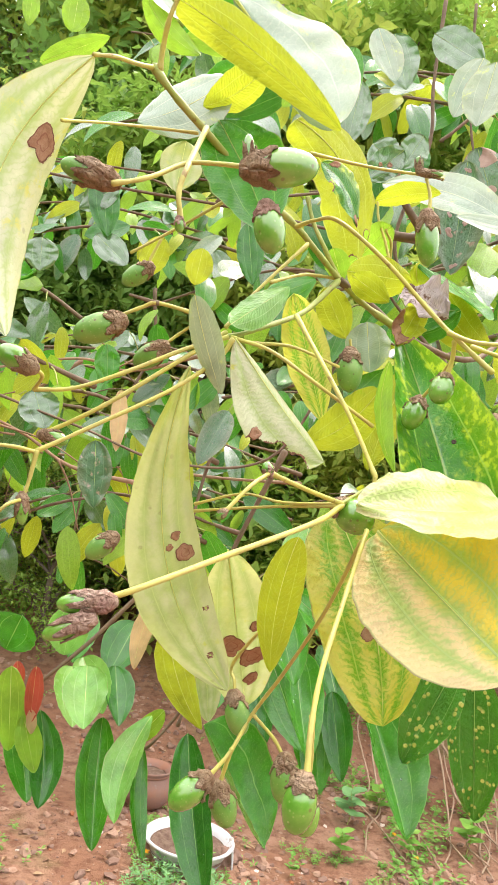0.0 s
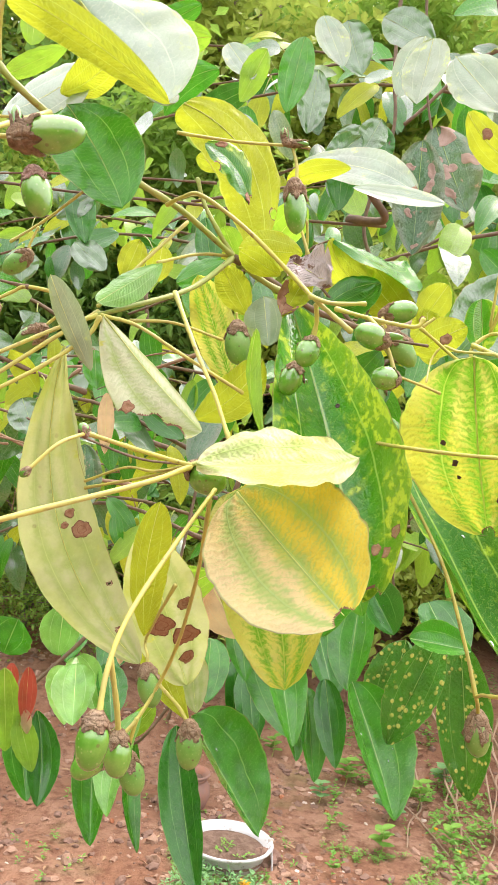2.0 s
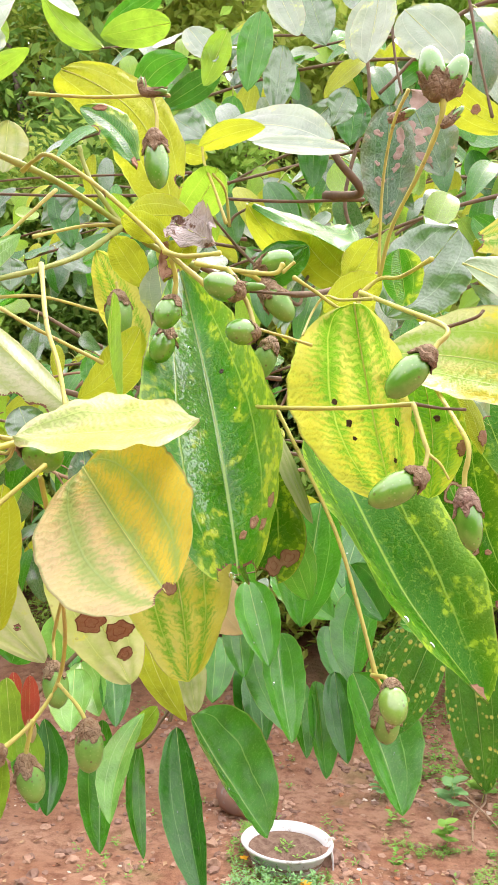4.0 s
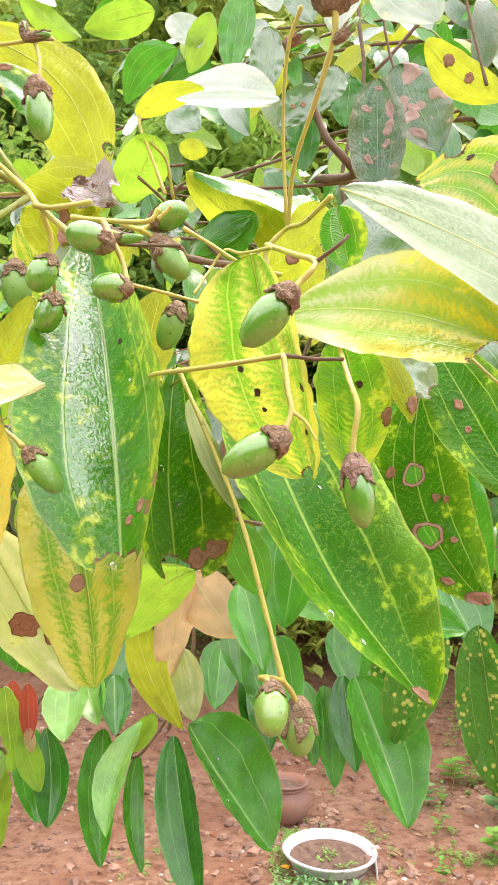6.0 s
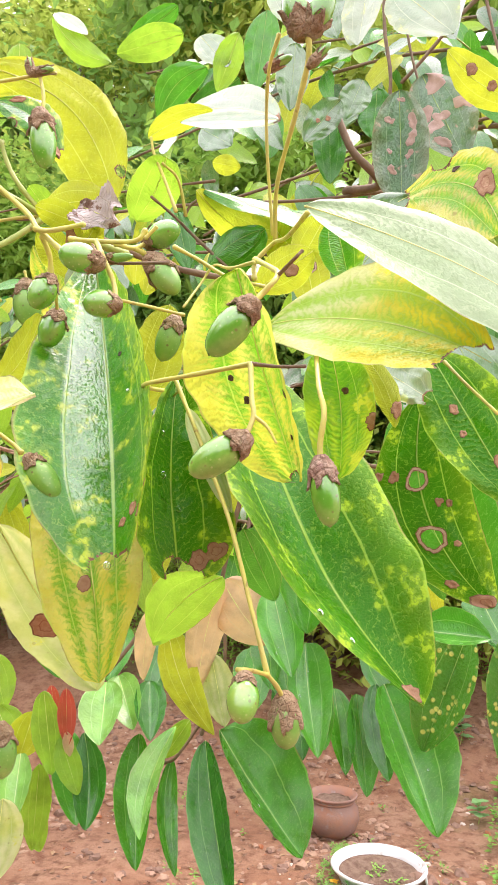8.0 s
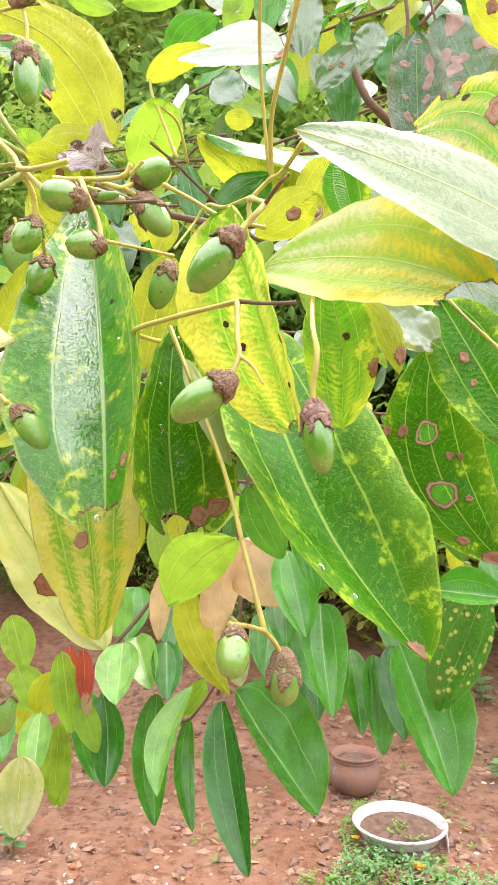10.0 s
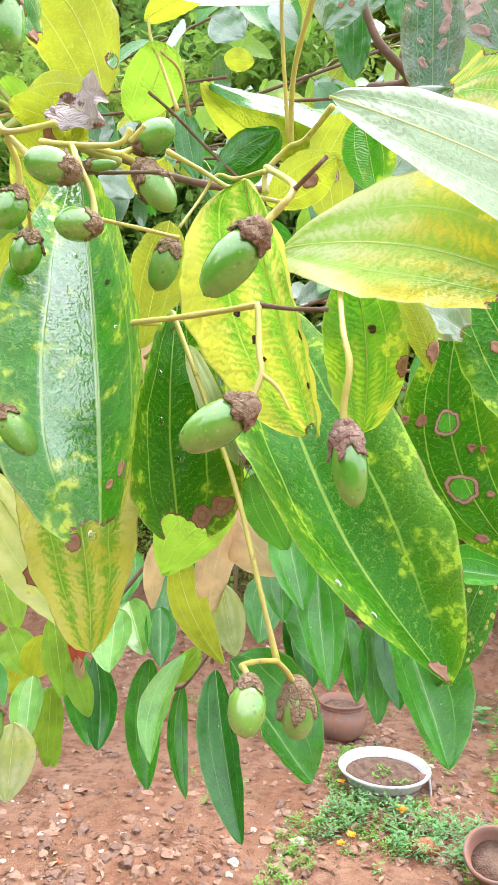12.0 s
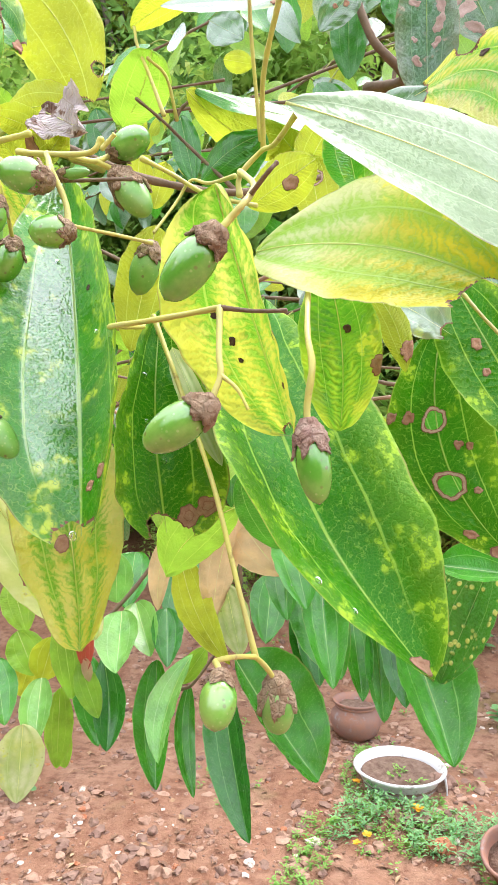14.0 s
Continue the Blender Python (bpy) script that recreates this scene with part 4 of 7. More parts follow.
leaf(BRANCH, "yellow", (0.0781, 0.5070, 1.4517), (0.0702, 0.5000, 1.4311), (0.259, -0.941, 0.220), 0.0152, fold=(20, 30), twist=40, wave=0.5, spots=((0.7, -0.8, 3.5), (0.9, 0.1, 4), (0.5, -0.9, 3)))
leaf(BRANCH, "yellow", (0.0461, 0.5100, 1.4634), (0.0655, 0.5200, 1.4567), (0.255, -0.828, -0.500), 0.0132, fold=-15, wave=0.2)
leaf(BRANCH, "wet", (0.0714, 0.5170, 1.4434), (0.1160, 0.4592, 1.3125), (0.486, -0.726, 0.486), 0.0653, sag=0.011, arch=0.015, fold=(9, 77), full=0.49, peak=0.65, brim=0.0, wave=0.04, quilt=0.0, bites=((0.985, -0.35, 6), (0.985, 0.35, 5)), drops=((0.32, -0.2, 0.9), (0.97, -0.2, 1.2), (0.55, 0.3, 0.8)), spots=((0.84, 0.72, 2.6), (0.86, 0.35, 2.3), (0.88, 0.15, 1.6), (0.88, 0.55, 2), (0.42, 0.25, 1)), label='large green leaf with yellow flecks and brown scabs, wet and shiny')
leaf(BRANCH, "bleached", (0.0050, 0.4520, 1.4124), (0.0457, 0.4700, 1.3733), (0.419, -0.908, 0.017), 0.0390, sag=-0.02, fold=(3, -68), full=0.5, peak=0.6, bites=((0.78, -0.98, 8), (0.62, -1.0, 5), (0.9, -0.9, 5)), spots=((0.55, -0.8, 2.5),), label='pale leaf with a browned edge', wave=0.05, quilt=0.012)
leaf(BRANCH, "silver", (-0.0095, 0.4300, 1.4204), (0.0035, 0.4500, 1.3900), (-0.062, -0.822, -0.566), 0.0126, sag=-0.02, fold=-25, wave=0.05, quilt=0.012)
leaf(BRANCH, "mint", (0.0022, 0.4500, 1.4170), (0.0206, 0.4700, 1.4411), (0.218, -0.826, 0.519), 0.0147, fold=-20)
leaf(BRANCH, "pale", (-0.0110, 0.4573, 1.4002), (0.0214, 0.5186, 1.2685), (0.424, -0.857, -0.294), 0.0332, sag=-0.130, arch=-0.012, fold=(0, -13), full=0.57, peak=0.60, holes=((0.72, 0.72, 1.0), (0.87, 0.3, 1.0)), spots=((0.47, 0.35, 2.2), (0.5, 0.15, 1.6), (0.53, 0.55, 4)), label='long pale olive leaf with ringed scabs, hanging')
leaf(BRANCH, "pale", (-0.0155, 0.4700, 1.3902), (-0.0097, 0.5000, 1.3507), (0.812, -0.516, -0.273), 0.0124, sag=-0.05, fold=-20)
leaf(BRANCH, "pale", (0.0091, 0.5468, 1.3282), (0.0294, 0.6163, 1.2383), (0.407, -0.765, -0.499), 0.0412, sag=-0.003, arch=0.016, fold=(-0, 5), full=0.56, peak=0.50, spots=((0.55, -0.2, 7), (0.65, 0.35, 7), (0.8, 0.3, 4.5), (0.45, 0.55, 4)), label='pale yellow leaf with large brown scabs')
leaf(BRANCH, "yellow", (0.0403, 0.4350, 1.3436), (0.0382, 0.4450, 1.2950), (-0.158, -0.968, -0.193), 0.0159, sag=-0.05, fold=-22)
leaf(BRANCH, "ripe", (0.0667, 0.4360, 1.3500), (0.1077, 0.3990, 1.3160), (-0.331, -0.811, 0.482), 0.0521, sag=-0.005, arch=0.005, fold=(14, 19), full=0.41, peak=0.53, bites=((1.0, 0.25, 3.2), (0.995, -0.3, 2.6)), label='broad peach-yellow leaf with greenish nerves', wave=0.05, quilt=0.012)
leaf(BRANCH, "halfwhite", (0.0558, 0.4092, 1.3569), (0.1072, 0.4237, 1.3654), (0.036, -0.597, 0.802), 0.0420, sag=-0.103, arch=0.035, fold=(18, 4), full=0.65, peak=0.49, wave=0.16, label='pale yellow leaf, sky white painted on in cream patches')
leaf(BRANCH, "yellow", (0.0647, 0.4900, 1.4092), (0.0364, 0.5000, 1.3815), (-0.184, -0.970, -0.162), 0.0200, sag=0.1, fold=-10)
leaf(BRANCH, "lime", (0.0640, 0.4600, 1.4149), (0.0720, 0.4550, 1.3720), (-0.649, -0.760, -0.033), 0.0090, sag=-0.12, fold=-30, twist=40, label='narrow curled pale leaf')
leaf(BRANCH, "silver", (0.0575, 0.5300, 1.4486), (0.0627, 0.5300, 1.4242), (0.004, -1.000, 0.001), 0.0219, fold=-10, wave=0.05, quilt=0.012)
leaf(BRANCH, "yellow", (0.0347, 0.5300, 1.4621), (0.0491, 0.5400, 1.4413), (0.097, -0.921, -0.377), 0.0172, fold=-10)
leaf(BRANCH, "chlorotic", (0.0194, 0.5500, 1.4631), (0.0448, 0.5700, 1.4030), (0.044, -0.953, -0.299), 0.0237, fold=-8)
leaf(BRANCH, "lime", (0.0356, 0.5200, 1.4785), (0.0424, 0.5300, 1.4661), (0.117, -0.803, -0.584), 0.0122, fold=-10)
leaf(BRANCH, "yellow", (0.0439, 0.5200, 1.4686), (0.0748, 0.5200, 1.4679), (-0.003, -0.990, -0.138), 0.0217, fold=-15)
leaf(BRANCH, "green", (0.0039, 0.5700, 1.4637), (0.0293, 0.5700, 1.4788), (-0.093, -0.983, 0.156), 0.0172, fold=-10)

# ---------- the next twig to the right ----------
RIGHT = thing("fruiting_branch", "branch with mottled yellow and green leaves and plump green fruits", "branch", at=(0.16, 0.48, 1.42))
stem(RIGHT, [(0.1585, 0.4880, 1.4292), (0.1624, 0.4750, 1.4436), (0.1712, 0.4620, 1.4586), (0.1768, 0.4550, 1.4719), (0.1776, 0.4520, 1.4810)], 0.00072, 0.00100, "yellow")
stem(RIGHT, [(0.1580, 0.4870, 1.4313), (0.1585, 0.4750, 1.4596), (0.1615, 0.4650, 1.4769), (0.1662, 0.4600, 1.4866)], 0.00057, 0.00066, "yellow")
stem(RIGHT, [(0.1759, 0.4620, 1.4271), (0.1660, 0.4750, 1.4250), (0.1586, 0.4860, 1.4278), (0.1517, 0.4870, 1.4218), (0.1516, 0.4870, 1.4158)], 0.00076, 0.00086, "yellow")
stem(RIGHT, [(0.1517, 0.4870, 1.4228), (0.1664, 0.4550, 1.4077), (0.1775, 0.4200, 1.3928), (0.1746, 0.4150, 1.3865), (0.1722, 0.4140, 1.3834)], 0.00086, 0.00069, "yellow")
stem(RIGHT, [(0.1775, 0.4200, 1.3928), (0.1840, 0.4100, 1.3930), (0.1860, 0.4100, 1.3949)], 0.00051, 0.00038, "brown")
stem(RIGHT, [(0.1010, 0.5300, 1.3850), (0.1110, 0.4900, 1.3790), (0.1239, 0.4600, 1.3744), (0.1481, 0.4350, 1.3713), (0.1697, 0.4250, 1.3717)], 0.00087, 0.00063, "yellow")
stem(RIGHT, [(0.1697, 0.4250, 1.3717), (0.1770, 0.4250, 1.3707), (0.1838, 0.4250, 1.3705)], 0.00052, 0.00041, "brown")
stem(RIGHT, [(0.1694, 0.4250, 1.3717), (0.1720, 0.4180, 1.3613), (0.1731, 0.4160, 1.3569), (0.1716, 0.4140, 1.3507)], 0.00063, 0.00068, "yellow")
stem(RIGHT, [(0.1731, 0.4160, 1.3569), (0.1765, 0.4160, 1.3542), (0.1789, 0.4160, 1.3502)], 0.00049, 0.00029, "yellow")
stem(RIGHT, [(0.1748, 0.4800, 1.3930), (0.1832, 0.4450, 1.3699), (0.1864, 0.4370, 1.3606), (0.1854, 0.4370, 1.3521), (0.1857, 0.4370, 1.3456)], 0.00068, 0.00086, "yellow")
stem(RIGHT, [(0.1174, 0.5000, 1.3838), (0.1315, 0.4900, 1.3596), (0.1464, 0.4800, 1.3318), (0.1559, 0.4750, 1.3049), (0.1622, 0.4740, 1.2838)], 0.00077, 0.00076, "yellow")
stem(RIGHT, [(0.1622, 0.4740, 1.2838), (0.1612, 0.4600, 1.2876), (0.1606, 0.4480, 1.2900), (0.1640, 0.4400, 1.2915), (0.1662, 0.4360, 1.2901)], 0.00070, 0.00075, "yellow")
stem(RIGHT, [(0.1622, 0.4740, 1.2838), (0.1640, 0.4780, 1.2800), (0.1656, 0.4830, 1.2744)], 0.00070, 0.00080, "yellow")
stem(RIGHT, [(0.1162, 0.4500, 1.4001), (0.1271, 0.4550, 1.3981), (0.1364, 0.4600, 1.3963)], 0.00058, 0.00052, "yellow")
stem(RIGHT, [(0.1279, 0.4700, 1.4234), (0.1352, 0.4750, 1.4198), (0.1446, 0.4800, 1.4145), (0.1559, 0.4900, 1.4134)], 0.00069, 0.00065, "yellow")
stem(RIGHT, [(0.1562, 0.4700, 1.4155), (0.1446, 0.4800, 1.4179), (0.1389, 0.4800, 1.4193), (0.1346, 0.4800, 1.4137), (0.1321, 0.4700, 1.4021)], 0.00060, 0.00041, "yellow")
stem(RIGHT, [(0.0584, 0.6000, 1.5060), (0.0677, 0.6100, 1.4983), (0.0774, 0.6200, 1.4885), (0.1024, 0.6200, 1.4641)], 0.00067, 0.00102, "brown", name='stem')
stem(RIGHT, [(0.1024, 0.6200, 1.4641), (0.1136, 0.6200, 1.4555), (0.1127, 0.6600, 1.4818), (0.1211, 0.7000, 1.5136)], 0.00102, 0.00108, "brown", name='stem')
stem(RIGHT, [(0.0939, 0.4600, 1.4254), (0.1069, 0.4550, 1.4215), (0.1230, 0.4500, 1.4182), (0.1266, 0.4500, 1.4214)], 0.00083, 0.00077, "yellow")
stem(RIGHT, [(0.1302, 0.4600, 1.4140), (0.1126, 0.4600, 1.4153), (0.1102, 0.4550, 1.4138)], 0.00053, 0.00053, "brown")
stem(RIGHT, [(0.0936, 0.5300, 1.3724), (0.1021, 0.5300, 1.3805), (0.1120, 0.5200, 1.3843)], 0.00069, 0.00050, "green")
stem(RIGHT, [(0.2160, 0.4800, 1.3821), (0.2223, 0.4700, 1.3731), (0.2308, 0.4600, 1.3625)], 0.00051, 0.00046, "yellow")
stem(RIGHT, [(0.0703, 0.6200, 1.5022), (0.0741, 0.6200, 1.5084), (0.0840, 0.6200, 1.5139)], 0.00093, 0.00070, "brown")
stem(RIGHT, [(0.0710, 0.6200, 1.5021), (0.0697, 0.6100, 1.5190), (0.0643, 0.6000, 1.5244)], 0.00093, 0.00067, "yellow")
stem(RIGHT, [(0.1267, 0.4500, 1.4188), (0.1294, 0.4500, 1.4212), (0.1303, 0.4500, 1.4220)], 0.00064, 0.00064, "yellow")
stem(RIGHT, [(0.0872, 0.4590, 1.4190), (0.0840, 0.4680, 1.4120), (0.0800, 0.4770, 1.4045)], 0.00067, 0.00068, "yellow")
stem(RIGHT, [(0.1069, 0.4550, 1.4215), (0.1110, 0.4500, 1.4160), (0.1127, 0.4460, 1.4106)], 0.00083, 0.00090, "yellow")
stem(RIGHT, [(0.1110, 0.4500, 1.4160), (0.1160, 0.4500, 1.4060), (0.1185, 0.4480, 1.3975)], 0.00083, 0.00090, "yellow")
stem(RIGHT, [(0.1100, 0.4620, 1.4230), (0.1120, 0.4720, 1.4250), (0.1140, 0.4800, 1.4302)], 0.00083, 0.00090, "yellow")
stem(RIGHT, [(0.1120, 0.4720, 1.4250), (0.1145, 0.4760, 1.4240), (0.1164, 0.4780, 1.4222)], 0.00083, 0.00090, "yellow")
fruit(RIGHT, (0.1127, 0.4460, 1.4106), (-0.85, -0.45, 0.20), 0.0135, fat=0.82, cup=0.42, seed=31.0)
fruit(RIGHT, (0.1140, 0.4800, 1.4302), (0.90, -0.30, 0.20), 0.0150, fat=0.74, cup=0.5, seed=32.0)
fruit(RIGHT, (0.1185, 0.4480, 1.3975), (-0.85, -0.50, -0.05), 0.0112, fat=0.92, cup=0.42, seed=33.0)
fruit(RIGHT, (0.1164, 0.4780, 1.4222), (0.62, -0.15, -0.75), 0.0190, fat=0.58, cup=0.85, dark=True, seed=34.0)
fruit(RIGHT, (0.1111, 0.4550, 1.4152), (1.000, 0.000, 0.012), 0.0101, fat=0.35, cup=0.5, dark=True, seed=35.0)
fruit(RIGHT, (0.0835, 0.4580, 1.3492), (0.676, 0.000, -0.736), 0.0184, fat=0.66, cup=0.45, dark=True, seed=36.0)
fruit(RIGHT, (0.1163, 0.5000, 1.4056), (-0.316, 0.000, -0.949), 0.0169, fat=0.66, cup=0.42, dark=True, seed=37.0)
fruit(RIGHT, (0.1719, 0.4140, 1.3834), (-0.655, 0.000, -0.755), 0.0167, fat=0.62, cup=0.26, seed=38.0)
fruit(RIGHT, (0.1706, 0.4140, 1.3504), (-0.852, 0.000, -0.524), 0.0164, fat=0.62, cup=0.24, seed=39.0)
fruit(RIGHT, (0.1859, 0.4370, 1.3460), (0.155, 0.000, -0.988), 0.0174, fat=0.52, cup=0.5, pink=True, seed=40.0)
fruit(RIGHT, (0.1662, 0.4360, 1.2901), (0.10, -0.55, -0.82), 0.0125, fat=0.80, cup=0.32, seed=41.0)
fruit(RIGHT, (0.1656, 0.4830, 1.2744), (0.06, 0.0, -1.0), 0.0165, fat=0.72, cup=0.9, dark=True, seed=42.0)
fruit(RIGHT, (0.1749, 0.4530, 1.4814), (-0.187, 0.000, 0.982), 0.0178, fat=0.6, cup=0.6, seed=43.0)
fruit(RIGHT, (0.1783, 0.4530, 1.4808), (0.412, 0.000, 0.911), 0.0155, fat=0.6, cup=0.6, seed=44.0)
fruit(RIGHT, (0.1784, 0.4530, 1.4700), (0.702, 0.000, 0.713), 0.0091, fat=0.35, cup=1.0, seed=45.0)
fruit(RIGHT, (0.1612, 0.4660, 1.4795), (0.933, 0.000, 0.361), 0.0095, fat=0.4, cup=1.0, pink=True, seed=46.0)
stem(RIGHT, [(0.0765, 0.4450, 1.3599), (0.0838, 0.4480, 1.3544), (0.0873, 0.4480, 1.3514)], 0.00064, 0.00077, "yellow")
leaf(RIGHT, "chlorotic", (0.1498, 0.4713, 1.4142), (0.1663, 0.4950, 1.3452), (-0.502, -0.774, -0.385), 0.0608, sag=-0.020, arch=-0.005, fold=(20, 33), full=0.45, peak=0.44, spots=((0.46, -0.45, 1.2), (0.58, -0.32, 1.4), (0.58, 0.5, 1.5), (0.66, -0.3, 0.8), (0.78, 0.35, 1)), bites=((0.99, 0.2, 3),), wave=0.06, label='broad yellow leaf with black specks, green along the nerves')
leaf(RIGHT, "mottled", (0.1272, 0.5898, 1.4050), (0.2060, 0.5236, 1.2660), (0.500, -0.637, 0.587), 0.0727, sag=-0.140, arch=0.059, fold=(26, 24), full=0.68, peak=0.57, drops=((0.8, -0.75, 1.2), (0.86, -0.6, 1.0), (0.5, 0.3, 0.8)), spots=((0.32, 0.2, 1.5), (0.97, 0, 3.5)), label='long dark green leaf with yellow-flecked margins')
leaf(RIGHT, "sky_sheen", (0.1826, 0.4280, 1.4140), (0.2695, 0.4888, 1.3780), (0.628, -0.716, 0.307), 0.0398, sag=0.027, arch=0.036, fold=(8, -11), full=0.57, peak=0.52, label='large leaf, its sky sheen painted as a pale blade', wave=0.05, quilt=0.012)
leaf(RIGHT, "split", (0.1593, 0.4802, 1.3971), (0.2309, 0.4555, 1.3748), (-0.171, -0.885, 0.433), 0.0468, sag=0.094, arch=0.019, fold=(22, 5), full=0.73, peak=0.46, bites=((0.93, -0.9, 9),), label='bright yellow leaf, green towards its tip', wave=0.05, quilt=0.012)
leaf(RIGHT, "greening", (0.1762, 0.4988, 1.3932), (0.1800, 0.4990, 1.3465), (0.054, -0.999, 0.000), 0.0247, sag=0.051, arch=0.005, fold=(7, 11), full=0.45, peak=0.45, spots=((0.35, 0.2, 1.3), (0.6, 0.95, 3)))
leaf(RIGHT, "yellow", (0.1878, 0.5000, 1.3900), (0.1992, 0.5000, 1.3641), (0.452, -0.870, 0.200), 0.0100, sag=0.1, fold=-10, spots=((0.8, 0.4, 3),))
leaf(RIGHT, "mottled", (0.2029, 0.5977, 1.3922), (0.2332, 0.6117, 1.2931), (0.184, -0.979, -0.082), 0.0450, sag=-0.148, arch=-0.000, fold=(3, 3), full=0.55, peak=0.46, holes=((0.36, -0.05, 4.9), (0.63, -0.12, 6.0)), spots=((0.32, -0.55, 2.8), (0.3, -0.9, 2.4), (0.48, 0.3, 2), (0.5, 0.5, 1.7), (0.68, 0.35, 1.8), (0.85, -0.5, 2.5), (0.97, 0, 5)), label='green leaf with two ringed holes and scabs')
leaf(RIGHT, "mottled", (0.2082, 0.5600, 1.4023), (0.2429, 0.5600, 1.3394), (0.259, -0.955, 0.143), 0.0375, fold=8, full=0.55, spots=((0.35, -0.2, 2.2), (0.5, -0.3, 1.6), (0.75, 0.2, 4)))
leaf(RIGHT, "blue", (0.2155, 0.6000, 1.4218), (0.2517, 0.6000, 1.3518), (0.232, -0.965, 0.120), 0.0448, fold=8, full=0.55)
leaf(RIGHT, "silver", (0.1831, 0.5450, 1.3983), (0.2100, 0.5500, 1.3808), (0.378, -0.864, 0.333), 0.0199, fold=10, wave=0.3, bites=((0.98, 0.1, 4),), label='wet shiny leaf end with a torn edge', quilt=0.012)
leaf(RIGHT, "mottled", (0.1063, 0.5294, 1.3912), (0.1117, 0.5258, 1.3065), (0.710, -0.700, 0.075), 0.0506, sag=-0.047, arch=0.005, fold=(35, 12), full=0.30, peak=0.72, bites=((0.97, -0.3, 7), (0.99, 0.3, 6)), spots=((0.86, 0.75, 4), (0.9, 0.45, 4.5)), drops=((0.5, -0.2, 1.3), (0.3, -0.35, 1.0), (0.66, 0.1, 1.1)), label='dark green wet leaf with a ragged brown end')
leaf(RIGHT, "pale", (0.1151, 0.5200, 1.3758), (0.1344, 0.5200, 1.3342), (0.695, -0.643, 0.321), 0.0108, fold=-10)
leaf(RIGHT, "chlorotic", (0.0579, 0.5265, 1.3547), (0.0894, 0.5028, 1.2697), (-0.091, -0.967, 0.236), 0.0509, sag=0.059, arch=0.034, fold=(2, 7), full=0.48, peak=0.42, spots=((0.6, -0.15, 3), (0.42, 0.2, 1.5)), label='yellow leaf with green netted nerves, hanging')
leaf(RIGHT, "lime", (0.0669, 0.5996, 1.5275), (0.0405, 0.6198, 1.5023), (0.355, -0.512, -0.782), 0.0285, sag=0.054, arch=0.008, fold=(-4, -8), full=0.42, peak=0.48, label='rounded backlit lime leaf')
leaf(RIGHT, "chlorotic", (0.2347, 0.5055, 1.4331), (0.1951, 0.5337, 1.4584), (-0.495, -0.851, 0.176), 0.0293, sag=-0.236, arch=0.005, fold=(1, 13), full=0.51, peak=0.41, bites=((0.97, 0.4, 6), (0.75, -0.97, 5)), spots=((0.3, -0.3, 5), (0.6, -0.4, 1.5)), label='yellow ragged leaf netted with green')
leaf(RIGHT, "blue", (0.1984, 0.6000, 1.4910), (0.1628, 0.6000, 1.4438), (-0.086, -0.994, 0.065), 0.0462, fold=-5, full=0.55)
leaf(RIGHT, "yellow", (0.1552, 0.6000, 1.4853), (0.1407, 0.6000, 1.4598), (0.349, -0.916, -0.198), 0.0202, fold=-8)
leaf(RIGHT, "yellow", (0.1065, 0.6600, 1.5183), (0.1475, 0.6600, 1.4774), (-0.186, -0.965, -0.186), 0.0300, sag=-0.1, fold=-10)
leaf(RIGHT, "yellow", (0.0842, 0.5700, 1.4352), (0.0723, 0.5700, 1.3809), (0.472, -0.875, -0.104), 0.0244, fold=-6)
leaf(RIGHT, "yellow", (0.1591, 0.5500, 1.4482), (0.1331, 0.5500, 1.4325), (0.161, -0.950, -0.268), 0.0196, fold=-12, spots=((0.4, 0.2, 3),))
leaf(RIGHT, "green", (0.1178, 0.6200, 1.4897), (0.0810, 0.6300, 1.4706), (-0.208, -0.972, -0.108), 0.0245, fold=-15)
leaf(RIGHT, "green", (0.1149, 0.6000, 1.3272), (0.1268, 0.6200, 1.2904), (0.478, -0.827, -0.295), 0.0224, fold=-6)
leaf(RIGHT, "green", (0.1860, 0.6600, 1.3932), (0.2353, 0.6600, 1.2898), (0.055, -0.998, 0.026), 0.0507, fold=6)
leaf(RIGHT, "yellow", (0.1440, 0.6000, 1.4709), (0.1499, 0.6000, 1.4378), (0.152, -0.988, 0.027), 0.0206, fold=-8, full=0.5, holes=((0.35, 0.1, 3.2),), spots=((0.2, -0.4, 2),))
leaf(RIGHT, "wet", (0.1670, 0.5600, 1.4660), (0.1717, 0.5700, 1.4408), (0.347, -0.892, -0.290), 0.0210, fold=6, full=0.5, wave=0.06, label='shiny green leaf partly eaten bare')
leaf(RIGHT, "green", (0.1148, 0.6200, 1.4894), (0.0839, 0.6200, 1.4691), (0.019, -0.999, -0.028), 0.0173, sag=-0.1, fold=-12)
leaf(RIGHT, "silver", (0.1428, 0.5500, 1.5109), (0.0950, 0.5500, 1.5162), (0.052, -0.884, 0.465), 0.0144, fold=6, wave=0.05, quilt=0.012)

# ---------- hanging twigs lower down ----------
LOW = thing("hanging_twig", "drooping twig of dark green and young tan leaves", "twig", at=(0.0, 1.0, 1.20))
stem(LOW, [(0.0252, 1.0300, 1.1979), (-0.0035, 1.0200, 1.2125), (-0.0289, 1.0000, 1.2432), (-0.0167, 0.9800, 1.3034), (0.0212, 0.9500, 1.4158)], 0.00179, 0.00288, "brown", name='stem')
stem(LOW, [(-0.0214, 1.0000, 1.1615), (-0.0363, 0.9900, 1.1391), (-0.0433, 0.9850, 1.1109)], 0.00175, 0.00173, "brown")
